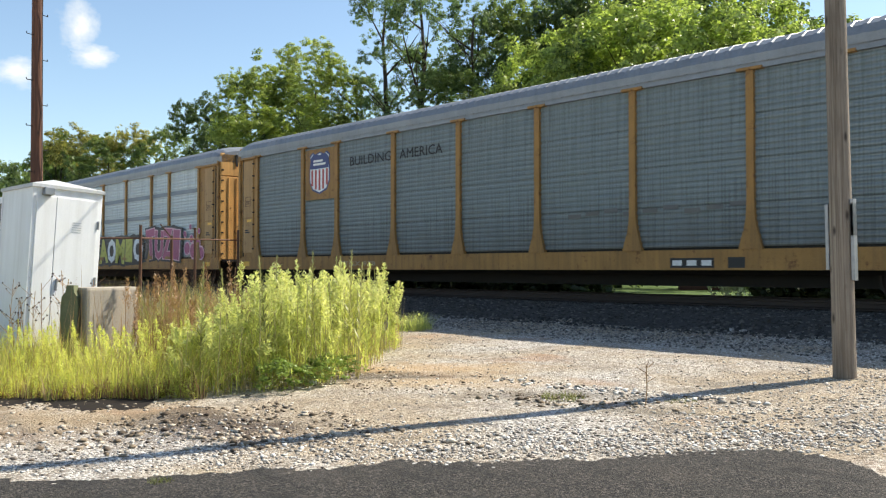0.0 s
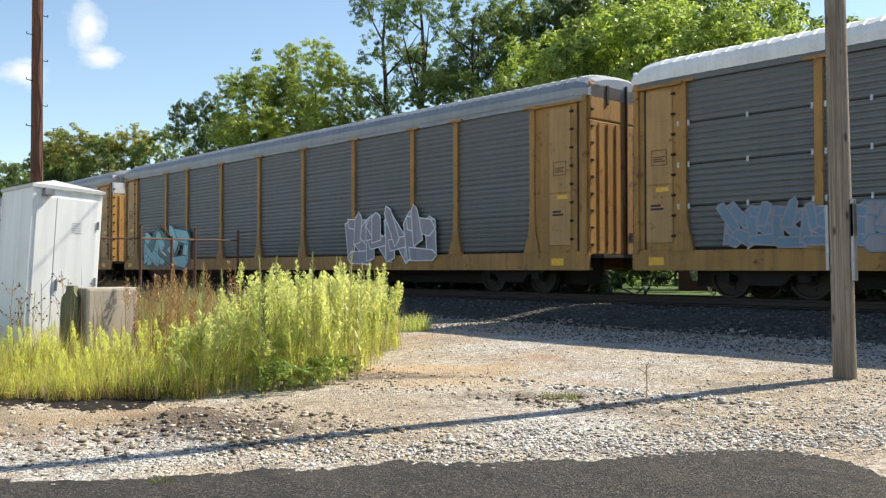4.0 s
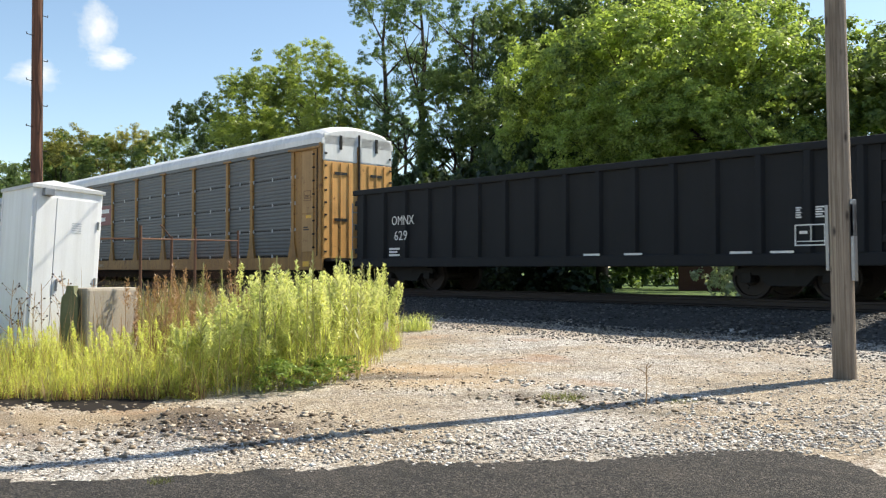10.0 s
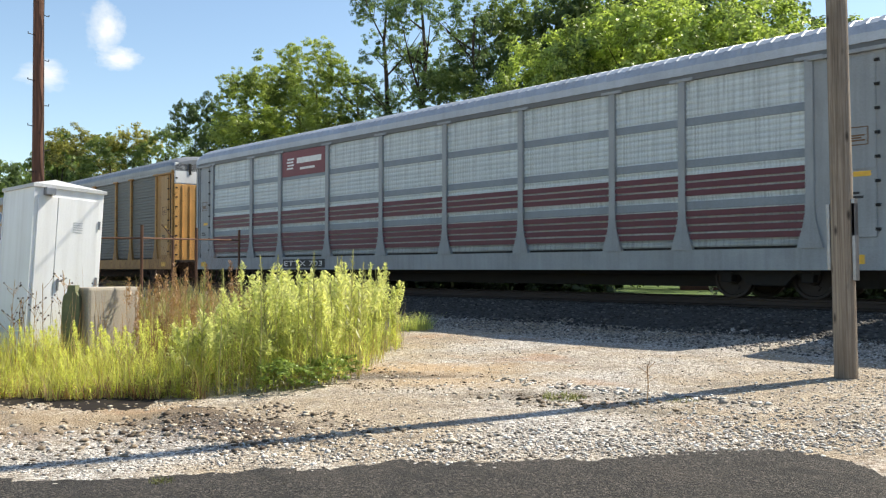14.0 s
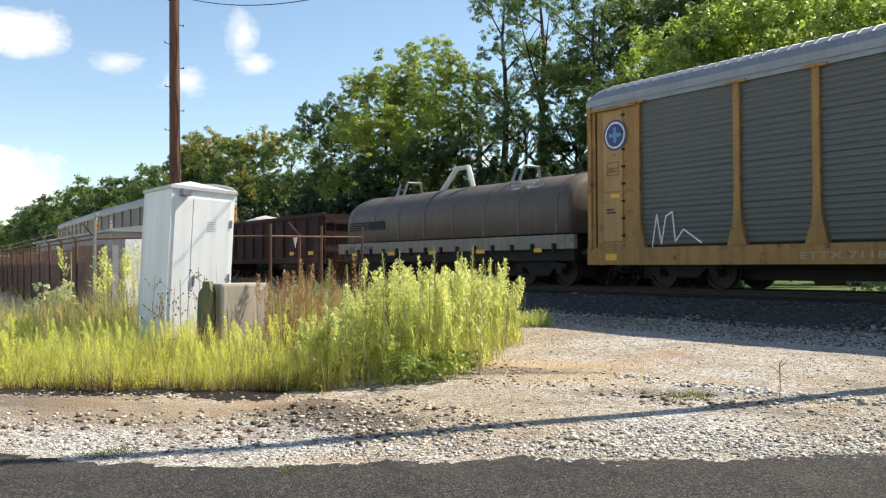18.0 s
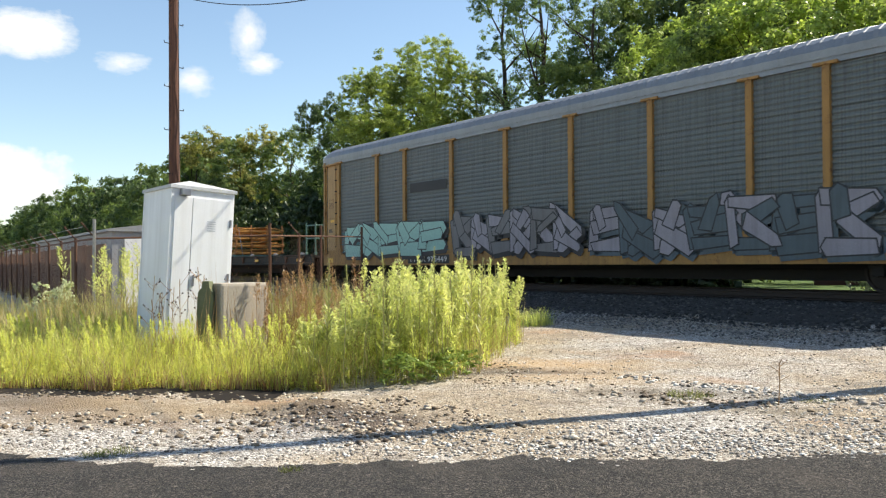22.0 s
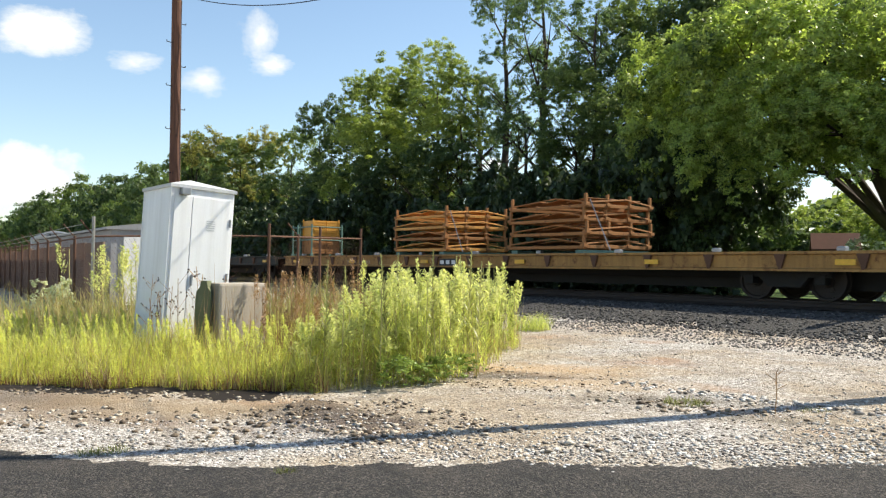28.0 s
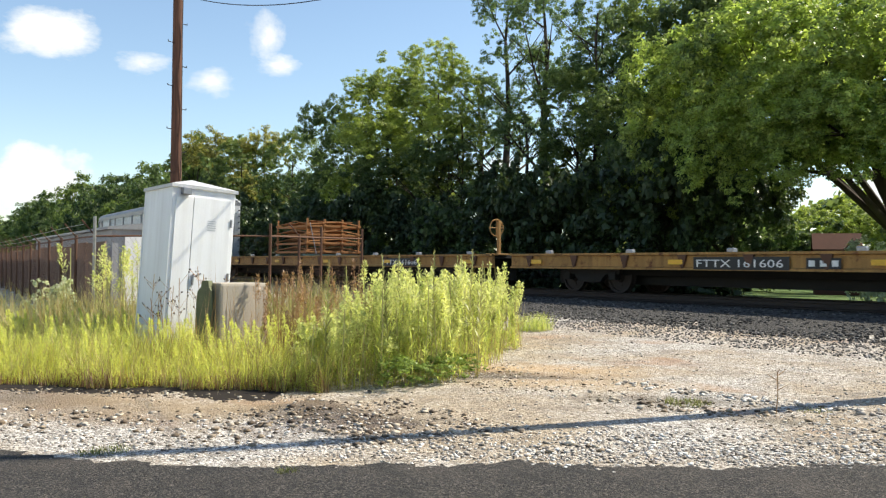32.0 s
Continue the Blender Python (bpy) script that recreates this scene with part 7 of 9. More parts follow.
def flatcar(label, L, paint_m, name_text=None):
    car = thing("flatcar", label, "railway car", group="cars of the train")
    part("deck", Geo().box(0, L, -1.42, 1.42, 0.98, 1.07), M_DARK, car)
    for s in (-1, 1):
        part("side_sill", Geo().prism_x([(s * 1.53, 0.66), (s * 1.53, 0.71), (s * 1.47, 0.74), (s * 1.47, 1.02), (s * 1.55, 1.04), (s * 1.55, 1.10), (s * 1.36, 1.10), (s * 1.36, 0.66)], 0.0, L), paint_m, car)
    gus = shared("gusset", lambda: Geo().add([(-0.14, 0.05, 1.04), (0.14, 0.05, 1.04), (0.14, -0.02, 1.04), (-0.14, -0.02, 1.04), (-0.03, 0.05, 0.70), (0.03, 0.05, 0.70), (0.03, -0.005, 0.70), (-0.03, -0.005, 0.70)], [(0, 1, 2, 3), (3, 2, 6, 7), (0, 3, 7, 4), (1, 5, 6, 2), (0, 4, 5, 1), (4, 7, 6, 5)]), M_RUST)
    for i in range(15):
        part("gusset", gus, parent=car, at=(0.9 + i * (L - 1.8) / 14, -1.53, 0))
    part("centre_sill", Geo().box(1.0, L - 1.0, -0.35, 0.35, 0.24, 0.98).prism_x([(-1.3, 0.95), (1.3, 0.95), (0.8, 0.50), (-0.8, 0.50)], 3.5, L - 3.5), M_DARK, car)
    hk = shared("tie_down", lambda: Geo().bevel_box(-0.10, 0.10, -0.08, 0.08, 1.07, 1.20, 0.03), M_STEEL)
    for i in range(9):
        part("tie_down", hk, parent=car, at=(1.5 + i * (L - 3) / 8, -1.25, 0))
    for i in range(6):
        x = 1.0 + i * (L - 2.5) / 5
        part("reflector", Geo().box(x, x + 0.45, -1.545, -1.532, 0.80, 0.92), M_REFL, car)
    if paint_m is M_FLATYEL:
        part("brake_stand", Geo().bevel_box(L - 0.12, L - 0.02, -1.2, -1.1, 1.07, 2.15, 0.01).bevel_box(L - 0.35, L + 0.25, -1.45, -0.85, 1.07, 1.12, 0.01), paint_m, car)
        ring = [(L - 0.2, -1.15 + 0.27 * math.cos(a), 1.95 + 0.27 * math.sin(a)) for a in np.linspace(0, 2 * math.pi, 17)]
        part("brake_wheel", Geo().path(ring, 0.022).tube(ring[0], ring[8], 0.018).tube(ring[4], ring[12], 0.018), paint_m, car)
    running_gear(car, L, 3.0)
    return car


# ---------------------------------------------------------------- loads on the flatcars
def rack_stack(L, rows, material, label, seed, chain=True):
    """Folded steel frames stacked flat: bowed rails, cross bars, deck plates and corner stubs."""
    rng = random.Random(seed)
    st = thing("rack_stack", label, "stacked racks", group="stacked racks on the flatcars")
    W, step = 2.75, 0.39
    part("foot_block", Geo().bevel_box(0.1, 0.4, -W / 2, W / 2, 0.0, 0.13, 0.02).bevel_box(L - 0.4, L - 0.1, -W / 2, W / 2, 0.0, 0.13, 0.02), M_STAND, st)
    for r in range(rows):
        z = 0.16 + r * step
        jx, jy = rng.uniform(-0.05, 0.05), rng.uniform(-0.03, 0.03)
        m_ = material if rng.random() < 0.8 else M_RACKRUST
        fr = part("rack_frame", Geo().bevel_box(0.02 + jx, L - 0.02 + jx, -W / 2 + jy, -W / 2 + 0.07 + jy, z, z + 0.09, 0.012), m_, st)
        part("rack_rail", Geo().bevel_box(0.02 + jx, L - 0.02 + jx, W / 2 - 0.07 + jy, W / 2 + jy, z, z + 0.09, 0.012), m_, fr)
        for x in (0.02, L * 0.33, L * 0.66, L - 0.10):
            part("cross_bar", Geo().bevel_box(x + jx, x + 0.08 + jx, -W / 2 + 0.07 + jy, W / 2 - 0.07 + jy, z + 0.02, z + 0.12, 0.01), m_, fr)
        for cx in (0.06, L - 0.06):
            for cy in ((-W / 2 + 0.06, W / 2 - 0.06) if cx < 1 else (-W / 2 + 0.06, -W / 6, W / 6, W / 2 - 0.06)):
                part("corner_stub", shared("corner_stub", lambda: Geo().bevel_box(-0.04, 0.04, -0.04, 0.04, 0.0, 0.40, 0.012).bevel_box(-0.085, 0.085, -0.085, 0.085, 0.05, 0.14, 0.01), M_RACKRUST),
                     parent=st, at=(cx + jx, cy + jy, z))
        for k in range(3):
            x0 = 0.15 + k * L * 0.32 + jx
            tilt = rng.uniform(4, 9)
            part("deck_plate", Geo().bevel_box(0, L * 0.24, -W / 2 + 0.25, W / 2 - 0.25, 0, 0.02, 0.005), m_, fr, at=pose(x0, jy, z + 0.17, 0, -tilt, 0))
        part("fold_bar", Geo().tube((0.12 + jx, -W / 2 + 0.03 + jy, z + 0.15), (L * 0.62 + jx, -W / 2 + 0.03 + jy, z + 0.30), 0.022, n=5)
             .tube((L * 0.62 + jx, -W / 2 + 0.03 + jy, z + 0.30), (L - 0.1 + jx, -W / 2 + 0.03 + jy, z + 0.16), 0.022, n=5), m_, fr)
        part("fold_bar", Geo().tube((L - 0.03 + jx, -W / 2 + 0.1, z + 0.15), (L - 0.03 + jx, W * 0.1, z + 0.28), 0.03, n=5).tube((L - 0.03 + jx, W * 0.1, z + 0.28), (L - 0.03 + jx, W / 2 - 0.1, z + 0.15), 0.03, n=5), m_, fr)
    if chain:
        part("tie_chain", Geo().tube((L, -1.2, rows * step), (L + 0.9, -1.3, 0.1), 0.018, n=5), M_STEEL, st)
    return st


def crate_stack(n, material, label, seed, dark_base=False):
    """Slatted steel crates, with tube stand round them."""
    st = thing("crate_stack", label, "crates", group="crates on the flatcars")
    for i in range(n):
        m_ = M_RACKRUST if (dark_base and i == 0) else material
        z = 0.12 + i * 0.80
        c = part("crate", Geo().box(0.04, 0.96, -0.58, 0.58, z, z + 0.70), m_, st)
        for k in range(6):
            zz = z + 0.02 + k * 0.115
            part("slat", Geo().bevel_box(0.96, 1.0, -0.62, -0.02, zz, zz + 0.085, 0.008), m_, c)
            part("slat", Geo().bevel_box(0.96, 1.0, 0.02, 0.62, zz, zz + 0.085, 0.008), m_, c)
            if seed == 1:
                part("slat", Geo().bevel_box(0.0, 1.0, -0.62, -0.58, zz, zz + 0.085, 0.008), m_, c)
        part("crate_wall", Geo().bevel_box(0.0, 0.96, -0.62, -0.58, z, z + 0.70, 0.01), m_, c)
        part("crate_wall", Geo().bevel_box(0.0, 0.96, 0.58, 0.62, z, z + 0.70, 0.01), m_, c)
        for x in (0.0, 1.0):
            for y in (-0.64, 0.64):
                part("corner_bar", Geo().bevel_box(x - 0.025, x + 0.025, y - 0.025, y + 0.025, z - 0.1, z + 0.76, 0.008), m_, c)
    return st


def tube_stand(w, label, depth=2.3, wheel=False):
    """Open stand of green tube: four legs with two rails a side."""
    st = thing("tube_stand", label, "stand", group="tube stands on the flatcars")
    h = 1.45
    for x in (0, w):
        for y in (-depth / 2, depth / 2):
            part("leg", Geo().tube((x, y, 0), (x, y, h), 0.035, n=7).bevel_box(x - 0.06, x + 0.06, y - 0.06, y + 0.06, 0.0, 0.14, 0.01), M_STAND, st)
    for z in (0.75, h - 0.12):
        for y in (-depth / 2, depth / 2):
            part("rail", Geo().tube((0, y, z), (w, y, z), 0.028, n=6), M_STAND, st)
        part("cross_rail", Geo().tube((w, -depth / 2, z), (w, depth / 2, z), 0.028, n=6), M_STAND, st)
    if wheel:
        for y in (-0.3, 0.3):
            part("upright", Geo().tube((w, y, 0), (w, y, h), 0.03, n=6), M_STAND, st)
    return st


# ---------------------------------------------------------------- the train
TRAIN = []       # (car, rear end on the train's own measure, length)
LOADS = []       # (load, car, offset)


def join(car, rear, L):
    TRAIN.append((car, rear, L))
    return car


def put(load, car, x, y=0.0, z=1.07):
    LOADS.append((load, car, Matrix.Translation((x, y, z))))
    return load


YEL = "yellow-framed autorack car with "
c0 = join(autorack(YEL + "dull galvanised side panels", 0, 27.75, M_YELLOW, M_GALV, M_ROOF, M_YELLOW, None), -30.05, 27.75)
c1 = join(autorack(YEL + "bright panels and colourful graffiti", 0, 27.75, M_YELLOW, M_GALV_LIGHT, M_ROOF, M_ORANGE_SUN, None, belts=True), -59.2, 27.75)
c2 = join(autorack(YEL + "dark grey panels and a white roof", 0, 27.75, M_YELLOW, M_GALV_DARK, M_ROOF_WHITE, M_ORANGE_SUN, M_WHITE, rods=True), -88.1, 27.75)
c3 = join(autorack(YEL + "sooty panels and pale graffiti", 0, 27.75, M_YELLOW, M_GALV_DARK, M_ROOF, M_YELLOW, None), -117.1, 27.75)
c4 = join(autorack(YEL + "light banded panels and blue graffiti", 0, 27.75, M_YELLOW, M_GALV_LIGHT, M_ROOF, M_ORANGE_SUN, M_WHITE, belts=True), -146.45, 27.75)
hop = join(hopper(0, 13.0), -160.0, 13.0)
box_ = join(boxcar(0, 16.3), -177.05, 16.3)
g1 = join(gondola("long black gondola car with riveted ribs", 16.8, M_BLACKCAR, 3.05, 16), -195.6, 16.8)
g2 = join(gondola("black gondola car with white end ladder", 16.5, M_BLACKCAR, 3.05, 16), -213.2, 16.5)
cp = join(autorack(YEL + "grey ribbed panels, red sign and white roof", 0, 27.75, M_YELLOW, M_GALV_DARK, M_ROOF_WHITE, M_ORANGE_SUN, M_WHITE, rods=True), -242.6, 27.75)
f1 = join(autorack("grey autorack car with silver panels and red stripes", 0, 27.75, M_GREY, M_GALV_LIGHT, M_ROOF_PALE, M_GREY, M_WHITE, belts=True), -271.4, 27.75)
f2 = join(autorack("grey autorack car with silver panels and red stripes", 0, 27.75, M_GREY, M_GALV_LIGHT, M_ROOF_PALE, M_GREY, M_WHITE, belts=True), -300.25, 27.75)
y1 = join(autorack(YEL + "olive panels and a white-topped end", 0, 28.0, M_YELLOW, M_GALV_OLIVE, M_ROOF, M_ORANGE_SUN, M_WHITE), -330.3, 28.0)
y2 = join(autorack(YEL + "olive panels and a round blue emblem", 0, 27.75, M_YELLOW, M_GALV_OLIVE, M_ROOF, M_YELLOW, M_WHITE, shift=0.5), -359.35, 27.75)
coil = join(coil_car(14.0), -373.85, 14.0)
gon = join(gondola("rusted maroon gondola car heaped with pale scrap", 17.4, M_MAROON, 2.75, 14), -392.6, 17.4)
up1 = join(autorack(YEL + "grey panels, white-topped end and silver graffiti", 0, 27.75, M_YELLOW, M_GALV_MID, M_ROOF, M_ORANGE_SUN, M_WHITE), -421.2, 27.75)
x3 = join(autorack(YEL + "grey panels and green graffiti", 0, 27.75, M_YELLOW, M_GALV_MID, M_ROOF, M_ORANGE_SUN, M_WHITE), -450.0, 27.75)
FLAT_D, FLAT_Y = "dark green flatcar loaded with folded racks", "worn yellow flatcar loaded with folded racks"
fl1 = join(flatcar(FLAT_D, 27.8, M_DARKGREEN), -478.95, 27.8)
fl2 = join(flatcar(FLAT_Y, 28.4, M_FLATYEL), -508.0, 28.4)
fl3 = join(flatcar(FLAT_D, 27.9, M_DARKGREEN), -536.6, 27.9)
fl4 = join(flatcar(FLAT_Y, 28.6, M_FLATYEL), -566.1, 28.6)
fl5 = join(flatcar(FLAT_D, 28.1, M_DARKGREEN), -595.2, 28.1)
fl6 = join(flatcar(FLAT_Y, 28.6, M_FLATYEL), -624.5, 28.6)
fl7 = join(flatcar(FLAT_Y, 28.2, M_FLATYEL), -653.6, 28.2)
last = join(autorack("pale grey autorack car at the train's end", 0, 27.75, M_GREY, M_GALV_LIGHT, M_ROOF, M_GREY, M_WHITE, belts=True), -682.5, 27.75)

last.scale = (1, 1, 0.87)
REAR = {car.name: rear for car, rear, L in TRAIN}
put(heap(11.0, 0.35, "pale rubble heaped in the gondola", M_GRAVEL, 3), gon, 7.0, 0, 2.92)
STACKW = "orange steel racks folded and stacked four high"
for car, u0, mat_, seed in ((fl1, -464.3, M_RACK, 1), (fl2, -493.2, M_RACK, 2), (fl3, -521.5, M_RACK, 3), (fl4, -549.9, M_RACKRUST, 4),
                            (fl4, -556.7, M_RACK, 5), (fl5, -586.0, M_RACK, 6), (fl6, -610.0, M_RACK, 7), (fl7, -642.6, M_RACKRUST, 8)):
    put(rack_stack(3.35, 4, mat_, STACKW, seed), car, u0 - REAR[car.name])
CRATEW = "amber slatted steel crates stacked two high"
put(crate_stack(2, M_CRATE, CRATEW, 1, True), fl2, 27.75, -0.5)
put(tube_stand(0.95, "grey tube stand with a cross frame", 2.5, True), fl1, 26.75)
put(tube_stand(1.12, "grey tube stand round the crates", 1.5), fl2, 27.70, -0.5)
put(tube_stand(0.75, "grey tube stand at the flatcar's end"), fl2, 26.55)
put(tube_stand(1.2, "green tube stand with a cross frame", 2.6, True), fl3, 26.6)
put(crate_stack(2, M_CRATE, CRATEW, 2, True), fl4, 1.15, -0.5)
put(tube_stand(1.15, "green tube stand round the crates", 1.5), fl4, 1.08, -0.5)
put(tube_stand(0.5, "green tube stand at the flatcar's end"), fl4, 0.1)
put(crate_stack(2, M_CRATE, CRATEW, 3, True), fl5, 0.65, -0.5)
put(tube_stand(1.15, "green tube stand round the crates", 1.5), fl5, 0.58, -0.5)
put(crate_stack(2, M_CRATE, CRATEW, 4, True), fl6, 27.65, -0.5)
put(tube_stand(0.8, "green tube stand at the flatcar's end"), fl6, 26.4)


# ---------------------------------------------------------------- markings and spray paint on the cars
FACE = -1.484        # just proud of the ribbed panels
M_TURQ = plain("turquoise spray paint", (0.20, 0.45, 0.50), 0.5)
M_TURQPALE = plain("pale turquoise spray paint", (0.36, 0.58, 0.62), 0.5)
M_MAROONSPRAY = plain("maroon spray paint", (0.15, 0.02, 0.045), 0.5)
M_PINK = plain("magenta spray paint", (0.36, 0.07, 0.17), 0.5)
M_PALEPINK = plain("pale pink spray paint", (0.70, 0.42, 0.50), 0.5)
M_LIME = plain("lime spray paint", (0.42, 0.42, 0.06), 0.5)
M_SPRAYWHITE = plain("white spray paint", (0.66, 0.70, 0.72), 0.5)
M_SPRAYBLUE = plain("sky blue spray paint", (0.10, 0.26, 0.45), 0.5)
M_HAZEBLUE = paint("hazy blue spray paint", (0.15, 0.24, 0.33), 0.5, dirty=0.4, dirt=(0.12, 0.13, 0.14))
M_TEAL = plain("deep teal spray paint", (0.02, 0.14, 0.15), 0.5)
M_SILVER = plain("silver spray paint", (0.42, 0.42, 0.44), 0.4, 0.4)
M_SILVERDULL = paint("worn silver spray paint", (0.17, 0.17, 0.178), 0.5, 0.2, dirty=0.5, dirt=(0.1, 0.06, 0.06))
M_SILVERWORN = paint("worn chrome spray paint", (0.26, 0.255, 0.26), 0.5, 0.2, dirty=0.6, dirt=(0.12, 0.06, 0.06))
M_VIOLET = paint("blue violet spray paint", (0.07, 0.08, 0.19), 0.5, dirty=0.4, dirt=(0.03, 0.03, 0.04))
M_GREYTEAL = paint("grey teal spray paint", (0.17, 0.22, 0.25), 0.5, dirty=0.4, dirt=(0.08, 0.08, 0.1))
M_SILVERPALE = paint("pale worn spray paint", (0.30, 0.28, 0.32), 0.5, dirty=0.5, dirt=(0.08, 0.07, 0.08))
M_DULLBLUE = paint("dull blue grey spray paint", (0.09, 0.12, 0.14), 0.5, dirty=0.5, dirt=(0.03, 0.03, 0.03))
M_DEEPBLUE = plain("deep blue spray paint", (0.02, 0.06, 0.13), 0.5)
M_SPRAYBLACK = plain("black spray paint", (0.012, 0.013, 0.018), 0.5)
M_MINT = plain("mint spray paint", (0.27, 0.48, 0.42), 0.5)
M_LILAC = paint("dusty pink spray paint", (0.36, 0.25, 0.29), 0.5, dirty=0.5, dirt=(0.12, 0.10, 0.11))


def cloud_shape(x0, x1, z0, z1, y, seed, bumps=26):
    """Irregular sprayed ground behind letters."""
    rng = random.Random(seed)
    cx, cz = (x0 + x1) / 2, (z0 + z1) / 2
    pts = []
    for i in range(bumps * 2):
        a = 2 * math.pi * i / (bumps * 2)
        c, s = math.cos(a), math.sin(a)
        k = 1 / max(abs(c), abs(s))
        r = rng.uniform(0.92, 1.06) if i % 2 else rng.uniform(0.82, 0.95)
        pts.append((cx + c * k * r * (x1 - x0) / 2, y, cz + s * k * r * (z1 - z0) / 2))
    n = len(pts)
    return Geo().add([(cx, y, cz)] + pts, [(0, 1 + i, 1 + (i + 1) % n) for i in range(n)])


def fitted_text(car, body, x0, x1, z0, z1, y, material, fat=0.0, name="graffiti_letters"):
    """Letters stretched to fill a field."""
    me = text_mesh(body, 1.0, material, fat, 0.002)
    xs_ = [v.co.x for v in me.vertices]
    zs_ = [v.co.z for v in me.vertices]
    kx, kz = (x1 - x0) / (max(xs_) - min(xs_)), (z1 - z0) / (max(zs_) - min(zs_))
    o = part(name, me, parent=car, at=(x0 - min(xs_) * kx, y, z0 - min(zs_) * kz))
    o.scale = (kx, 1, kz)
    return o


def spray_piece(car, body, x0, x1, z0, z1, fills, line, edge, seed, y=-1.552):
    """Chunky overlapping spray letters: wide dark edge, thin line, filled face, a lighter sweep."""
    rng = random.Random(seed)
    step = (x1 - x0) / len(body)
    for i, ch in enumerate(body):
        fill = fills[i % len(fills)]
        me = text_mesh(ch, 1.0, fill, 0.05, 0.001)
        xs_, zs_ = [v.co.x for v in me.vertices], [v.co.z for v in me.vertices]
        w = step * rng.uniform(1.0, 1.14) * (0.7 if ch in "Ii" else 1.0)
        h = (z1 - z0) * rng.uniform(0.88, 1.05)
        kx, kz = w / (max(xs_) - min(xs_)), h / (max(zs_) - min(zs_))
        cx, cz = (max(xs_) + min(xs_)) / 2, (max(zs_) + min(zs_)) / 2
        px, pz = x0 + (i + 0.5) * step, (z0 + z1) / 2 + rng.uniform(-0.05, 0.06) * (z1 - z0)
        turn = rng.uniform(-7, 7)
        for name, fat, m_, dy in (("graffiti_outline", 0.125, edge, 0.0), ("graffiti_line", 0.075, line, -0.003), ("graffiti_letter", 0.05, fill, -0.006)):
            o = part(name, text_mesh(ch, 1.0, m_, fat, 0.001), parent=car)
            q = Matrix.Translation((px, y + dy - 0.0004 * i, pz)) @ Matrix.Rotation(radians(turn), 4, "Y") @ Matrix.Diagonal((kx, 1, kz, 1)) @ Matrix.Translation((-cx, 0, -cz))
            o.matrix_local = q


def ribbon(g, pts, w, y):
    """A flat thick stroke with round ends in the x-z plane."""
    for (xa, za), (xb, zb) in zip(pts, pts[1:]):
        d = math.hypot(xb - xa, zb - za) or 1e-6
        nx, nz = -(zb - za) / d * w, (xb - xa) / d * w
        g.add([(xa + nx, y, za + nz), (xb + nx, y, zb + nz), (xb - nx, y, zb - nz), (xa - nx, y, za - nz)], [(0, 1, 2, 3)])
    for x, z in pts:
        g.add([(x + w * math.cos(a), y - 0.0006, z + w * math.sin(a)) for a in np.linspace(0, 2 * math.pi, 9)[:-1]], [tuple(range(8))])


def wild_letters(car, n, x0, x1, z0, z1, y, fill, edge, seed, w=0.10, shine=None):
    """Interlocking spray letters that nobody can read."""
    rng = random.Random(seed)
    outline, inner, gl = Geo(), Geo(), Geo()
    tall = z1 - z0
    step = (x1 - x0) / n
    for i in range(n):
        a, b = x0 + i * step, x0 + (i + 1) * step
        for q in range(3):
            kind = rng.randrange(3)
            xa, xb = rng.uniform(a, a + step * 0.4), rng.uniform(b - step * 0.4, b + step * 0.15)
            if kind == 0:
                pts = [(xa, z0 + rng.uniform(0, 0.15)), ((xa + xb) / 2, z1 - rng.uniform(0, 0.15)), (xb, z0 + rng.uniform(0, 0.2))]
            elif kind == 1:
                zc, rz_, rx_ = (z0 + z1) / 2, (z1 - z0) * 0.36, step * 0.36
                s0 = rng.uniform(0, 6.28)
                pts = [((a + b) / 2 + rx_ * math.cos(s0 + k), zc + rz_ * math.sin(s0 + k)) for k in np.linspace(0, 4.6, 8)]
            else:
                pts = [(xa, z1 - rng.uniform(0, 0.2)), (xa + 0.1 * step, z0 + rng.uniform(0, 0.2)), (xb, z0 + rng.uniform(0.1, 0.5))]
            ribbon(outline, pts, w * 1.6, y)
            ribbon(inner, pts, w, y - 0.004)
            if shine:
                ribbon(gl, [(x - w * 0.3, z + w * 0.35) for x, z in pts[:2]], w * 0.18, y - 0.007)
    part("graffiti_outline", outline, edge, car)
    part("graffiti_letters", inner, fill, car)
    if shine:
        part("graffiti_shine", gl, shine, car)


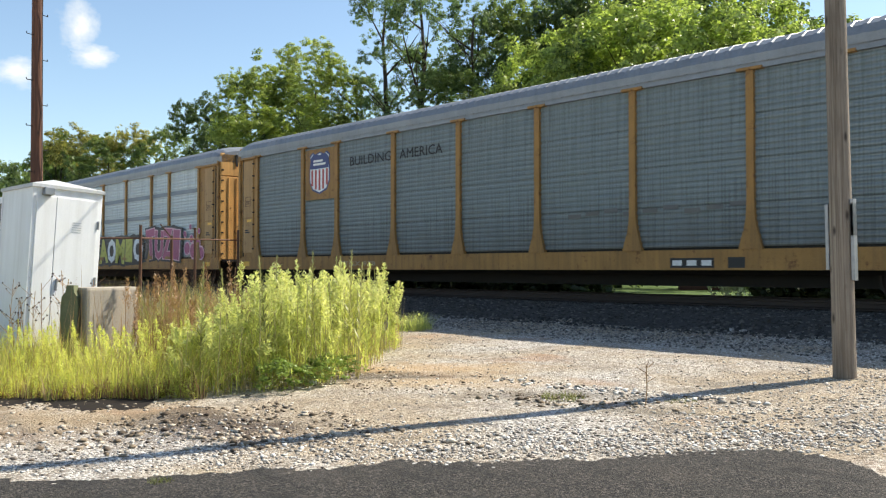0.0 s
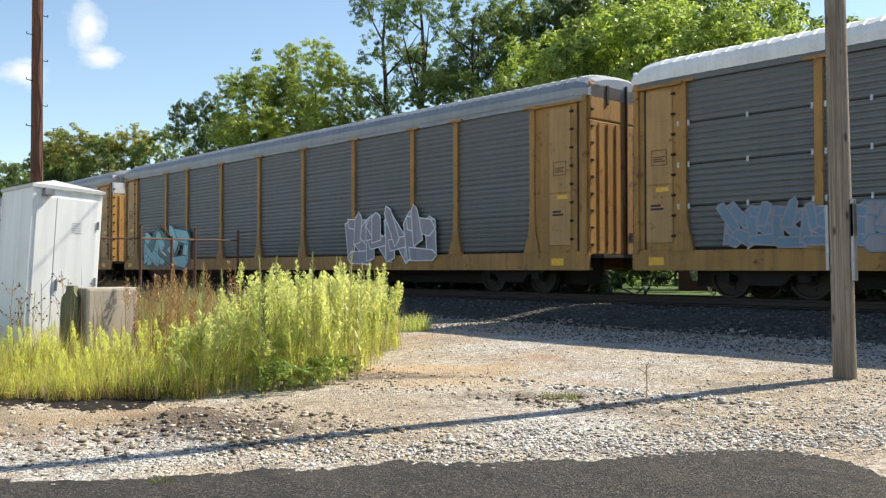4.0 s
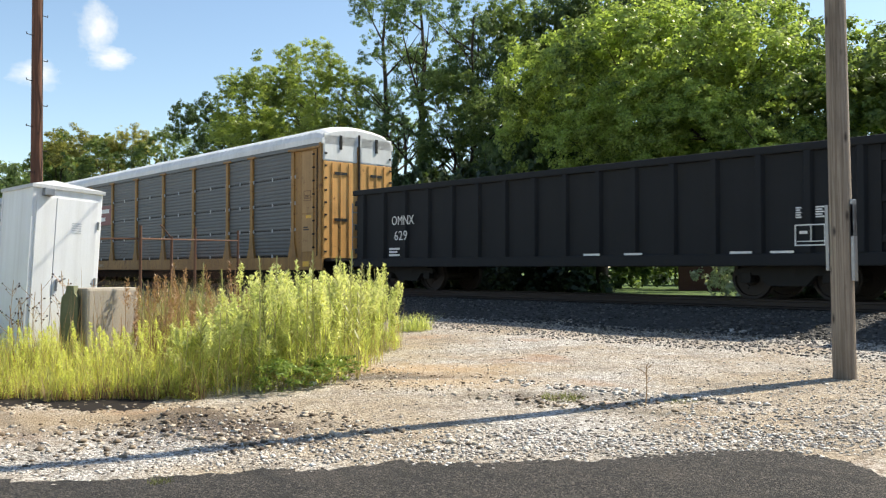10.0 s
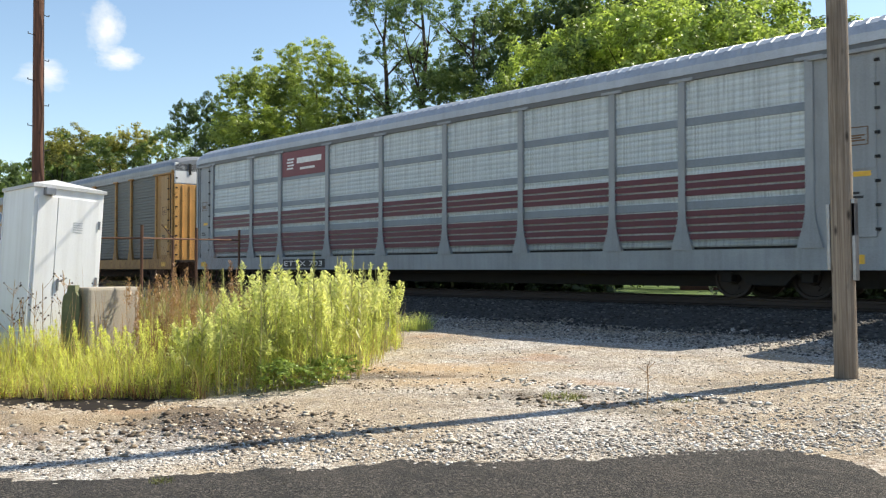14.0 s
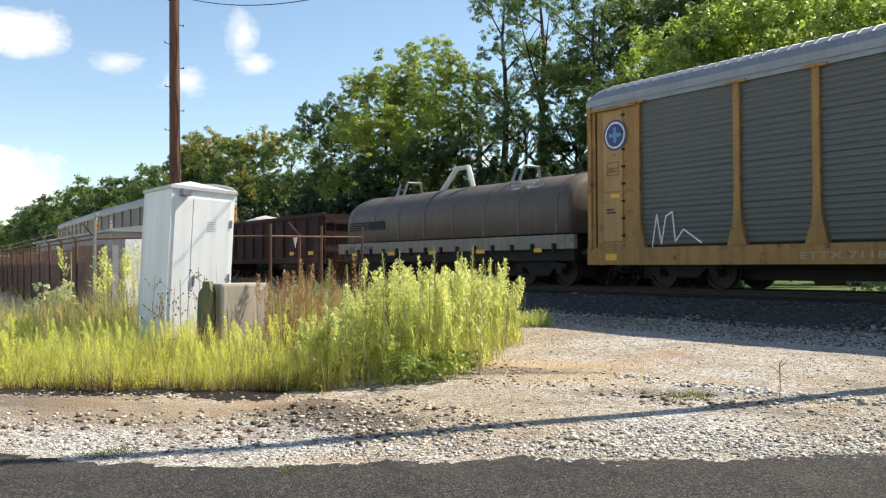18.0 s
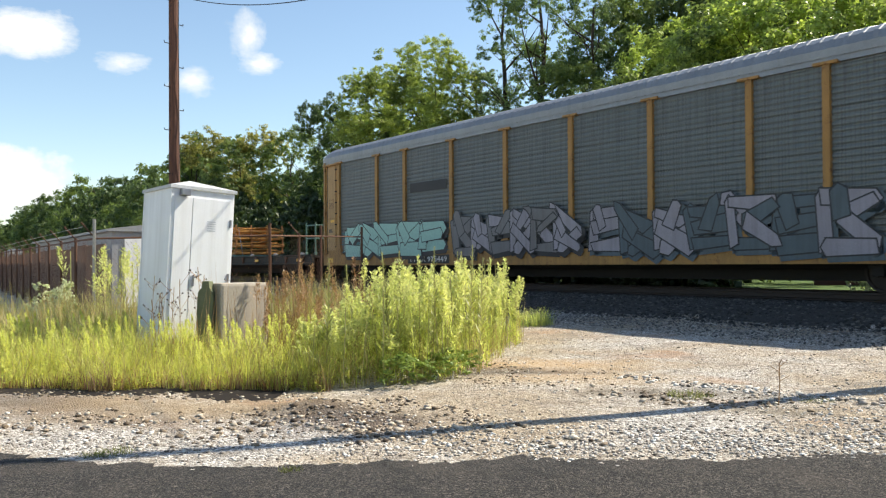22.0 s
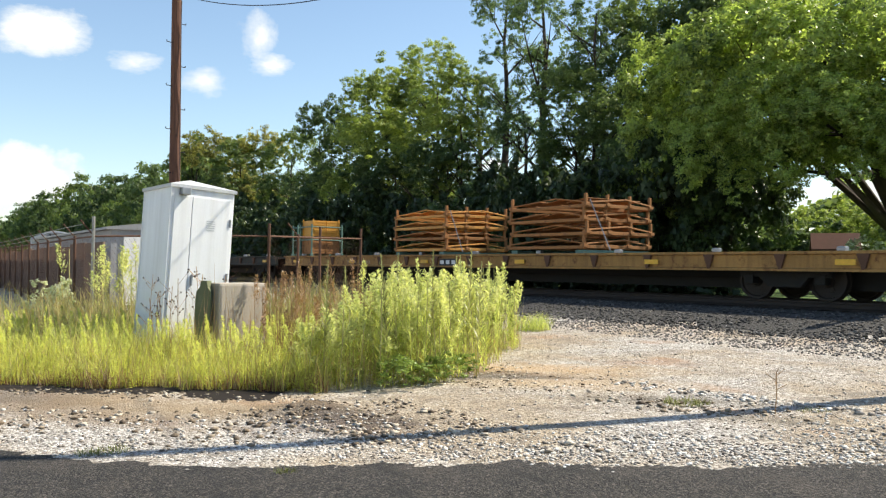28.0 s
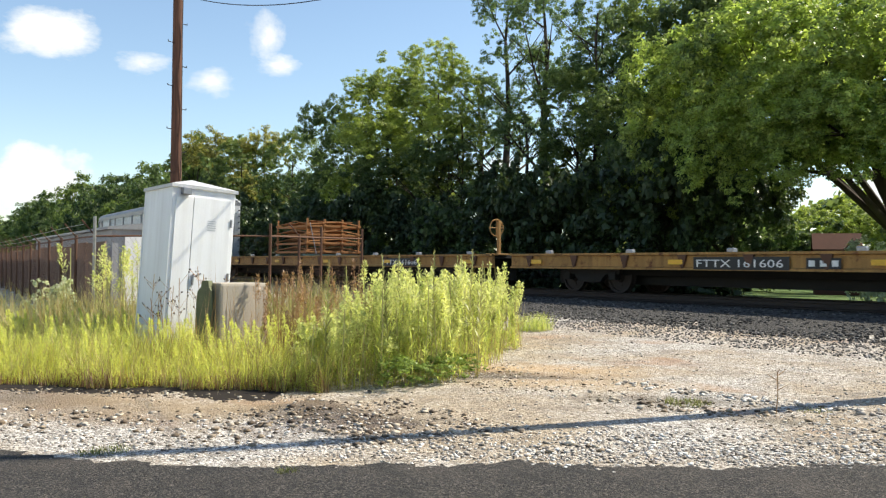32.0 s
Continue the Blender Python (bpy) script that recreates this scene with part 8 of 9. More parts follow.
def wildstyle(car, n, x0, x1, z0, z1, y, fills, edge, back, seed, w=0.14, shine=None, lean=0.25):
    """Angular interlocking spray letters: arrow-ended strokes over a thrown shadow, each letter outlined against the last."""
    rng = random.Random(seed)
    faces, rims, cast, glint = [Geo() for _ in fills], Geo(), Geo(), Geo()
    tall, step = z1 - z0, (x1 - x0) / n

    def stroke(g, a, b, w0, w1, tip, yy, grow=0.0):
        dx, dz = b[0] - a[0], b[1] - a[1]
        d = math.hypot(dx, dz) or 1e-6
        ux, uz = dx / d, dz / d
        nx, nz = -uz, ux
        a = (a[0] - ux * grow, a[1] - uz * grow)
        b = (b[0] + ux * grow, b[1] + uz * grow)
        w0, w1 = w0 + grow, w1 + grow
        pts = [(a[0] + nx * w0 - ux * tip * 0.5, a[1] + nz * w0 - uz * tip * 0.5), (a[0] - nx * w0, a[1] - nz * w0), (b[0] - nx * w1, b[1] - nz * w1),
               (b[0] + ux * tip, b[1] + uz * tip), (b[0] + nx * w1, b[1] + nz * w1)]
        g.add([(px, yy, pz) for px, pz in pts], [(0, 1, 2, 3, 4)])

    k = 0
    for i in range(n):
        a, b = x0 + i * step, x0 + (i + 1) * step
        sh = lean * tall * rng.uniform(-1, 1)
        zt_, zb = z1 - rng.uniform(0, 0.2) * tall, z0 + rng.uniform(0, 0.15) * tall
        zm = z0 + rng.uniform(0.4, 0.6) * tall
        xl, xr = a + 0.12 * step, b + 0.05 * step
        form = rng.randrange(5)
        runs = [((xl, zb), (xl + sh * 0.5, zt_))]
        if form == 0:
            runs += [((xl + sh * 0.5, zt_ - 0.05), (xr, zt_ - rng.uniform(0, 0.15) * tall)), ((xl, zm), (xr - 0.1 * step, zm + 0.1 * tall)), ((xl, zb + 0.05), (xr, zb + 0.1 * tall))]
        elif form == 1:
            runs += [((xl + sh * 0.5, zt_), (xr, zm)), ((xr, zm), (xl + 0.2 * step, zb)), ((xl, zm), (xr, zb))]
        elif form == 2:
            runs += [((xl + sh * 0.5, zt_), (xr, zb)), ((xr, zb), (xr + sh * 0.3, zt_)), ((xl, zm - 0.1 * tall), (xr, zm))]
        elif form == 3:
            runs += [((xl + sh * 0.5, zt_), (xr, zt_ - 0.08 * tall)), ((xr, zt_ - 0.08 * tall), (xl + 0.3 * step, zm)), ((xl + 0.3 * step, zm), (xr, zb + 0.05 * tall)), ((xr, zb), (xl, zb))]
        else:
            runs += [((xr, zb), (xr + sh * 0.4, zt_)), ((xl, zb + 0.04), (xr, zb)), ((xl + sh * 0.5, zt_), (xr + sh * 0.4, zt_ - 0.12 * tall))]
        runs.append(((xl + 0.3 * step, zm), (xl + rng.uniform(-0.35, 0.8) * step, z1 + rng.uniform(-0.05, 0.08) * tall)))
        for p, q in runs:
            w0, w1, tip = w * rng.uniform(0.55, 1.15), w * rng.uniform(0.5, 1.25), w * rng.uniform(0.2, 1.3)
            yy = y - 0.0009 * (k % 24) - 0.0012
            k += 1
            if back:
                stroke(cast, (p[0] + 0.09, p[1] - 0.09), (q[0] + 0.09, q[1] - 0.09), w0, w1, tip, y, 0.05)
            stroke(rims, p, q, w0, w1, tip, yy, 0.035)
            stroke(faces[k % len(fills)] if rng.random() < 0.25 else faces[i % len(fills)], p, q, w0, w1, tip, yy - 0.0004)
            if shine and rng.random() < 0.6:
                stroke(glint, (p[0] * 0.8 + q[0] * 0.2, p[1] * 0.8 + q[1] * 0.2), (p[0] * 0.4 + q[0] * 0.6, p[1] * 0.4 + q[1] * 0.6), w0 * 0.14, w1 * 0.14, 0.02, yy - 0.0007)
    if back:
        tagged(part("graffiti_shadow", cast, back, car), kind="stuff")
    tagged(part("graffiti_outline", rims, edge, car), kind="stuff")
    for g, m_ in zip(faces, fills):
        if g.v:
            tagged(part("graffiti_letters", g, m_, car), kind="stuff")
    if shine and glint.v:
        tagged(part("graffiti_shine", glint, shine, car), kind="stuff")


def puffs(car, x0, x1, z, y, material, seed, r=0.22):
    """A row of overlapping sprayed puffs along the top of a piece."""
    rng = random.Random(seed)
    g, x, i = Geo(), x0, 0
    while x < x1:
        q = r * rng.uniform(0.6, 1.3)
        cz = z + rng.uniform(-0.12, 0.12)
        g.add([(x + q * math.cos(a), y - 0.0002 * i, cz + q * 0.8 * math.sin(a)) for a in np.linspace(0, 2 * math.pi, 15)[:-1]], [tuple(range(14))])
        x += q * rng.uniform(0.9, 1.5)
        i += 1
    tagged(part("graffiti_puffs", g, material, car), kind="stuff")


def bubbles(car, spots, y, fill, edge):
    g, o = Geo(), Geo()
    for x, z, r in spots:
        for geo, k, dy in ((o, 1.25, 0.0), (g, 1.0, -0.003)):
            geo.add([(x + r * k * math.cos(a), y + dy, z + r * k * math.sin(a)) for a in np.linspace(0, 2 * math.pi, 17)[:-1]], [tuple(range(16))])
    part("graffiti_outline", o, edge, car)
    part("graffiti_bubbles", g, fill, car)


def shield(car, x0, x1, z0, z1):
    """Striped shield emblem on a yellow plate, without its lettering."""
    y = FACE - 0.03
    part("emblem_plate", Geo().box(x0 - 0.25, x1 + 0.25, y, FACE + 0.05, z0 - 0.18, z1 + 0.10), M_YELLOW, car)
    w, h, cx = (x1 - x0), (z1 - z0), (x0 + x1) / 2

    def outline(k, zcut=None):
        pts = [(-0.5, 0.92), (-0.34, 1.0), (-0.2, 0.94), (0, 1.0), (0.2, 0.94), (0.34, 1.0), (0.5, 0.92), (0.45, 0.8), (0.5, 0.62), (0.5, 0.30), (0.36, 0.10), (0.0, 0.0), (-0.36, 0.10), (-0.5, 0.30), (-0.5, 0.62), (-0.45, 0.8)]
        return [(cx + px * w * k, z0 + h / 2 + (pz - 0.5) * h * k) for px, pz in pts]

    def flat(pts, yy):
        return Geo().add([(px, yy, pz) for px, pz in pts], [tuple(range(len(pts)))[::-1]])

    part("emblem_border", flat(outline(1.0), y - 0.004), M_BLUE, car)
    part("emblem_field", flat(outline(0.92), y - 0.008), M_WHITE, car)
    top = [(px, pz) for px, pz in outline(0.9) if pz > z0 + h * 0.6]
    part("emblem_head", flat([(cx - w * 0.44, z0 + h * 0.60)] + [(cx - w * 0.44, z0 + h * 0.86), (cx - w * 0.3, z0 + h * 0.95), (cx, z0 + h * 0.92), (cx + w * 0.3, z0 + h * 0.95), (cx + w * 0.44, z0 + h * 0.86), (cx + w * 0.44, z0 + h * 0.60)], y - 0.012), M_BLUE, car)
    for i in range(5):
        sx = cx - w * 0.40 + i * w * 0.18
        zb = z0 + h * (0.05 + 0.9 * abs((sx + w * 0.04 - cx) / w) ** 2)
        part("emblem_stripe", Geo().box(sx, sx + w * 0.085, y - 0.012, y - 0.008, zb + h * 0.04, z0 + h * 0.58), M_REDENAMEL, car)
    bars(car, cx - w * 0.3, z0 + h * 0.68, w * 0.6, h * 0.05, y - 0.013, M_MARK, 2)


def sill_marks(car, x, body, dark=True, L=27.75):
    if dark:
        part("number_plate_ground", Geo().box(x - 0.1, x + 2.5, -1.536, -1.532, 0.68, 0.98), M_BLACK, car)
    fitted_text(car, body, x, x + (2.35 if dark else 1.9), 0.74, 0.92 if dark else 0.89, -1.54, M_MARK if dark else M_MARKPALE, 0.0, "lettering")


def emblem_bars(car, x0, x1, z0, z1):
    """Lettered sill emblem as plain bars."""
    part("emblem_plate", Geo().box(x0, x1, -1.536, -1.532, z0, z1), M_MARKBLK, car)
    for i in range(3):
        k = (x1 - x0) / 3
        part("marking", Geo().box(x0 + i * k + 0.06, x0 + (i + 1) * k - 0.06, -1.541, -1.537, z0 + 0.05, z1 - 0.05), M_MARK, car)


# car 0 and 1: shield and slogan
for car in (c0, c1):
    shield(car, 4.82, 6.02, 3.2, 4.66)
    fitted_text(car, "BUILDING", 7.1, 9.2, 4.02, 4.32, FACE, M_MARKBLK, 0.0, "slogan")
    fitted_text(car, "AMERICA", 9.62, 11.55, 4.02, 4.32, FACE, M_MARKBLK, 0.0, "slogan")
emblem_bars(c0, 19.16, 20.25, 0.67, 0.89)
part("data_panel", Geo().box(20.58, 20.97, -1.536, -1.532, 0.67, 0.90), M_BLACK, c0)
sill_marks(c0, 6.6, "TTGX 978", False)
for i in range(9):
    bars(c0, 16.2 + i * 0.55, 1.9 + 0.05 * (i % 3), 0.4, 0.10, FACE, M_GALV_DARK, 1, "scrawl")
puffs(c1, 8.3, 14.8, 1.95, -1.566, M_SPRAYBLACK, 3, 0.30)
part("graffiti_ground", cloud_shape(8.5, 14.8, 0.66, 1.85, -1.575, 4, 20), M_MAROONSPRAY, c1)
wildstyle(c1, 6, 8.6, 14.4, 0.78, 1.95, -1.577, (M_TURQ, M_TURQ, M_TURQPALE), M_SPRAYBLACK, M_MAROONSPRAY, 5, 0.13, M_SPRAYWHITE)
part("graffiti_ground", cloud_shape(14.8, 20.6, 0.76, 2.3, -1.547, 9), M_SPRAYBLACK, c1)
spray_piece(c1, "AOMIO", 14.9, 20.3, 0.92, 2.1, (M_LIME, M_SPRAYWHITE, M_LIME, M_LIME, M_SPRAYWHITE), M_SPRAYBLACK, M_SPRAYBLACK, 6)
part("graffiti_ground", cloud_shape(20.6, 24.6, 0.98, 2.55, -1.5475, 11, 14), M_SPRAYBLACK, c1)
spray_piece(c1, "TUZI", 20.75, 24.3, 1.05, 2.4, (M_PINK,), M_PALEPINK, M_SPRAYBLACK, 12)
bubbles(c1, [(24.9, 1.5, 0.24), (25.3, 1.9, 0.15), (25.5, 1.4, 0.30), (25.9, 1.7, 0.2), (24.7, 2.1, 0.12), (25.2, 2.4, 0.1), (26.0, 2.2, 0.1), (26.2, 1.3, 0.24)], -1.545, M_PINK, M_PALEPINK)
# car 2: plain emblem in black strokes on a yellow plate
part("emblem_plate", Geo().box(6.55, 9.2, FACE - 0.02, FACE + 0.04, 2.95, 4.0), M_YELLOW, c2)
g_ = Geo()
ribbon(g_, [(7.5, 3.75), (7.1, 3.78), (6.9, 3.5), (7.1, 3.2), (7.55, 3.2), (7.75, 3.5), (7.9, 3.78), (8.05, 3.7), (8.25, 3.25), (8.4, 3.2), (8.55, 3.5), (8.7, 3.78)], 0.075, FACE - 0.026)
part("emblem", g_, M_MARKBLK, c2)
wildstyle(c2, 5, 2.4, 5.2, 1.15, 1.95, -1.566, (M_HAZEBLUE,), M_SILVERPALE, None, 15, 0.10)
wildstyle(c2, 3, 5.3, 7.2, 1.1, 1.9, -1.566, (M_SILVERPALE,), M_HAZEBLUE, None, 16, 0.12)
part("data_panel", Geo().box(21.3, 21.7, -1.536, -1.532, 0.68, 0.92), M_BLACK, c2)
# car 3
wildstyle(c3, 4, 18.0, 22.0, 0.95, 2.3, -1.566, (M_SILVERPALE,), M_SPRAYWHITE, None, 18, 0.20)
wildstyle(c3, 3, 2.4, 6.3, 0.85, 2.3, -1.566, (M_TURQ, M_TEAL), M_SPRAYBLACK, M_TEAL, 21, 0.24, M_SPRAYWHITE)
# car 4
puffs(c4, 2.1, 6.9, 1.85, -1.567, M_SPRAYBLACK, 22, 0.26)
part("graffiti_ground", cloud_shape(2.2, 6.8, 0.66, 1.9, -1.574, 23), M_SPRAYBLACK, c4)
wildstyle(c4, 4, 2.35, 6.4, 0.80, 1.85, -1.576, (M_TEAL, M_DEEPBLUE), M_TURQ, M_DEEPBLUE, 24, 0.16, M_SPRAYBLUE)
bars(c4, 7.1, 3.15, 2.3, 0.36, FACE, M_MARKBLK, 1, "faded_name")
for i in range(4):
    bars(c4, 13.2 + i * 0.5, 1.6, 0.35, 0.14, FACE, M_SPRAYBLUE, 1, "scrawl")
# boxcar
for x0, x1, sd in ((1.75, 6.3, 31), (9.8, 15.3, 33)):
    part("graffiti_ground", cloud_shape(x0, x1, 0.74, 2.0, -1.609, sd, 18), M_SILVERDULL, box_)
    wildstyle(box_, 5, x0 + 0.1, x1 - 0.1, 0.80, 2.25, -1.612, (M_SILVERWORN, M_SILVERDULL), M_SPRAYBLACK, None, sd, 0.16, M_SILVER)
part("placard", Geo().box(12.1, 12.7, -1.64, -1.63, 1.35, 1.65), M_BLUE, box_)
# gondolas
for car in (g1, g2):
    for x, z0, z1 in ((0.94, 1.11, 2.04), (4.5, 1.08, 1.54), (6.95, 1.12, 1.55), (10.2, 1.12, 1.57), (12.66, 1.10, 1.56), (16.0, 1.16, 2.08)):
        if car is g1:
            part("reflector", Geo().box(x, x + 0.11, -1.585, -1.575, z0, z1), M_REFL, car)
    for x in (7.6, 9.4, 13.3, 14.2):
        bars(car, x + 3.0 if x < 8 else x, 0.98, 0.5, 0.05, -1.585, M_MARK, 1)
    bars(car, 14.75, 1.68, 0.12, 0.03, -1.585, M_MARK, 5)
    bars(car, 15.15, 1.68, 0.17, 0.03, -1.585, M_MARK, 5)
    plate = Geo()
    for a, b, c, d in ((14.72, 15.34, 1.12, 1.145), (14.72, 15.34, 1.525, 1.55), (14.72, 14.745, 1.12, 1.55), (15.315, 15.34, 1.12, 1.55), (15.04, 15.06, 1.2, 1.525), (14.76, 15.3, 1.2, 1.22), (14.82, 14.98, 1.36, 1.42)):
        plate.box(a, b, -1.585, -1.578, c, d)
    tagged(part("marking", plate, M_MARK, car), "white framed inspection stencil", kind="stuff")
    bars(car, 1.9, 1.05, 0.5, 0.06, -1.585, M_MARK, 3)
fr_ = Geo()
for q_ in ((3.72, 4.08, 1.72, 1.745), (3.72, 4.08, 2.075, 2.10), (3.72, 3.745, 1.72, 2.10), (4.055, 4.08, 1.72, 2.10), (3.82, 3.98, 1.84, 1.865), (3.82, 3.845, 1.84, 1.96), (3.80, 4.0, 2.0, 2.03)):
    fr_.box(q_[0], q_[1], -1.585, -1.578, q_[2], q_[3])
tagged(part("marking", fr_, M_MARK, g1), "small white framed plate mark", kind="stuff")
fitted_text(g1, "OMNX", 2.03, 3.06, 2.0, 2.28, -1.59, M_MARK, 0.0, "lettering")
fitted_text(g1, "1419", 2.09, 2.86, 1.53, 1.82, -1.59, M_MARK, 0.0, "lettering")
fitted_text(g2, "OMNX", 2.03, 3.06, 2.0, 2.28, -1.59, M_MARK, 0.0, "lettering")
fitted_text(g2, "629", 2.15, 2.75, 1.53, 1.82, -1.59, M_MARK, 0.0, "lettering")
# red sign on the white-roofed car
part("sign_panel", Geo().bevel_box(6.55, 9.2, FACE - 0.03, FACE + 0.03, 2.85, 3.85, 0.01), M_REDPANEL, cp)
bars(cp, 6.75, 3.45, 2.2, 0.2, FACE - 0.034, M_MARK, 1)
bars(cp, 6.75, 3.05, 1.7, 0.2, FACE - 0.034, M_MARK, 1)
sill_marks(cp, 6.4, "ETTX 850890", False)
# grey cars: sign and stripes
for car in (f1, f2):
    part("sign_panel", Geo().bevel_box(6.55, 9.2, FACE - 0.03, FACE + 0.03, 3.95, 4.85, 0.01), M_REDPANEL, car)
    bars(car, 7.5, 4.38, 1.5, 0.2, FACE - 0.034, M_MARK, 1)
    bars(car, 7.7, 4.15, 0.9, 0.08, FACE - 0.034, M_MARK, 1)
    for k in range(4):
        bars(car, 6.85 + 0.05 * (k % 2), 4.2 + k * 0.11, 0.42, 0.06, FACE - 0.034, M_MARK, 1)
    for i, (a, b) in enumerate(zip(POSTS, POSTS[1:])):
        for z in (2.27, 2.44, 2.61, 1.30, 1.47, 1.64, 1.81):
            part("stripe", Geo().box(a + 0.08, b - 0.08, FACE - 0.03, FACE, z, z + 0.125), M_REDSTRIPE, car)
sill_marks(f1, 6.75, "ETTX 706446")
sill_marks(f2, 6.75, "ETTX 703")


# olive cars: round emblem and spray paint
def roundel(car, cx, cz, r):
    for k, m_, dy in ((1.0, M_BLUE, 0.0), (0.86, M_MARK, -0.004), (0.74, M_BLUE, -0.008)):
        part("round_emblem", Geo().add([(cx + r * k * math.cos(a), -1.537 + dy, cz + r * k * math.sin(a)) for a in np.linspace(0, 2 * math.pi, 25)[:-1]], [tuple(range(24))]), m_, car)
    part("emblem_cross", Geo().box(cx - r * 0.5, cx + r * 0.5, -1.55, -1.546, cz - r * 0.12, cz + r * 0.12).box(cx - r * 0.12, cx + r * 0.12, -1.551, -1.547, cz - r * 0.5, cz + r * 0.5), M_SPRAYBLUE, car)


roundel(y1, 0.78, 4.05, 0.42)
roundel(y2, 1.08, 4.10, 0.42)
part("graffiti_ground", cloud_shape(1.6, 6.3, 0.95, 2.3, FACE, 41, 16), M_SPRAYBLACK, y1)
spray_piece(y1, "PRESO", 1.75, 6.15, 1.08, 2.15, (M_SPRAYBLACK,), M_SPRAYWHITE, M_SPRAYBLACK, 42)
wild_letters(y1, 3, 2.3, 6.0, 2.5, 4.2, FACE, M_GALV_DARK, M_GALV_DARK, 43, 0.05)
sill_marks(y1, 6.4, "ETTX 7")
sill_marks(y2, 6.5, "ETTX 7118", False)
emblem_bars(y2, 12.2, 13.3, 0.67, 0.9)
g_ = Geo()
ribbon(g_, [(2.3, 1.1), (2.45, 1.9), (2.6, 1.15), (2.75, 1.85), (2.95, 1.95), (3.05, 1.2), (3.3, 1.5), (3.85, 1.15)], 0.02, FACE)
part("graffiti_line", g_, M_SPRAYWHITE, y2)
# coil car and maroon gondola
wild_letters(coil, 2, 10.6, 12.6, 2.95, 3.2, -1.3, M_SILVER, M_SILVERDULL, 61, 0.02)
fitted_text(gon, "58", 1.15, 1.65, 1.72, 1.96, -1.6, M_MARKDIM, 0, "lettering")
fitted_text(gon, "7932", 1.95, 2.95, 1.72, 1.96, -1.6, M_MARKDIM, 0, "lettering")
fitted_text(gon, "CR", 1.9, 2.4, 2.22, 2.46, -1.6, M_MARKDIM, 0, "lettering")
bars(gon, 4.6, 2.1, 0.45, 0.06, -1.6, M_MARKDIM, 4)
bars(gon, 2.2, 1.12, 0.5, 0.08, -1.6, M_MARKDIM, 2)
for x in (0.6, 5.0, 14.0, 16.0):
    part("reflector", Geo().box(x, x + 0.5, -1.60, -1.59, 1.1, 1.25), M_REFL, gon)
part("chalk_mark", Geo().add([(14.4, -1.6, 1.9), (14.9, -1.6, 1.9), (14.65, -1.6, 1.4)], [(0, 1, 2)]), M_MARK, gon)
# grey-panelled cars with spray paint
sill_marks(up1, 6.6, "TTGX 996113")
shield(up1, 5.0, 6.2, 3.2, 4.66)
part("graffiti_ground", cloud_shape(0.6, 8.4, 0.66, 1.6, -1.568, 50, 26), M_VIOLET, up1)
wildstyle(up1, 6, 0.9, 7.4, 0.75, 2.1, -1.574, (M_GREYTEAL, M_SILVERPALE), M_SPRAYBLACK, M_VIOLET, 51, 0.15, M_SPRAYWHITE)
wildstyle(up1, 4, 9.6, 15.0, 0.75, 2.05, -1.568, (M_GREYTEAL, M_HAZEBLUE), M_SPRAYBLACK, M_SPRAYBLACK, 52, 0.24, M_SPRAYWHITE)
wildstyle(up1, 4, 15.3, 18.7, 0.75, 1.9, -1.568, (M_SILVERDULL,), M_SPRAYBLACK, M_SPRAYBLACK, 59, 0.13)
part("graffiti_ground", cloud_shape(19.1, 25.5, 0.72, 1.9, -1.567, 53, 18), M_SPRAYBLACK, up1)
spray_piece(up1, "HARP", 19.5, 25.2, 0.85, 1.95, (M_LILAC,), M_SPRAYWHITE, M_SPRAYBLACK, 54, -1.572)
part("graffiti_ground", cloud_shape(1.7, 9.2, 1.08, 2.0, -1.568, 55, 22), M_TEAL, x3)
wildstyle(x3, 5, 1.9, 8.9, 1.1, 2.1, -1.574, (M_MINT,), M_SPRAYBLACK, M_SPRAYBLACK, 56, 0.22)
wildstyle(x3, 6, 9.6, 15.5, 1.05, 2.25, -1.568, (M_SILVERDULL, M_SILVERPALE), M_SPRAYBLACK, M_SPRAYBLACK, 57, 0.17)
wildstyle(x3, 7, 16.0, 24.0, 0.95, 2.1, -1.568, (M_SILVERPALE, M_DULLBLUE), M_SPRAYBLACK, M_DULLBLUE, 58, 0.18)
bars(x3, 6.75, 3.25, 2.3, 0.34, FACE, M_MARKBLK, 1, "faded_name")
sill_marks(x3, 6.75, "TTGX 975449")
# flatcars
fitted_text(fl3, "BTCX", 7.05, 7.95, 0.74, 0.95, -1.54, M_MARK, 0, "lettering")
sill_marks(fl4, 6.0, "TTJX 70882", False)
sill_marks(fl7, 21.5, "FTTX 161606")
sill_marks(fl6, 7.1, "FTTX 161606")
emblem_bars(fl6, 10.0, 10.8, 0.72, 0.95)
sill_marks(fl2, 7.0, "TTJX 97166", False)
emblem_bars(fl2, 14.6, 15.7, 0.72, 0.95)
emblem_bars(fl6, 17.2, 18.3, 0.72, 0.95)
emblem_bars(fl4, 12.6, 13.6, 0.72, 0.95)


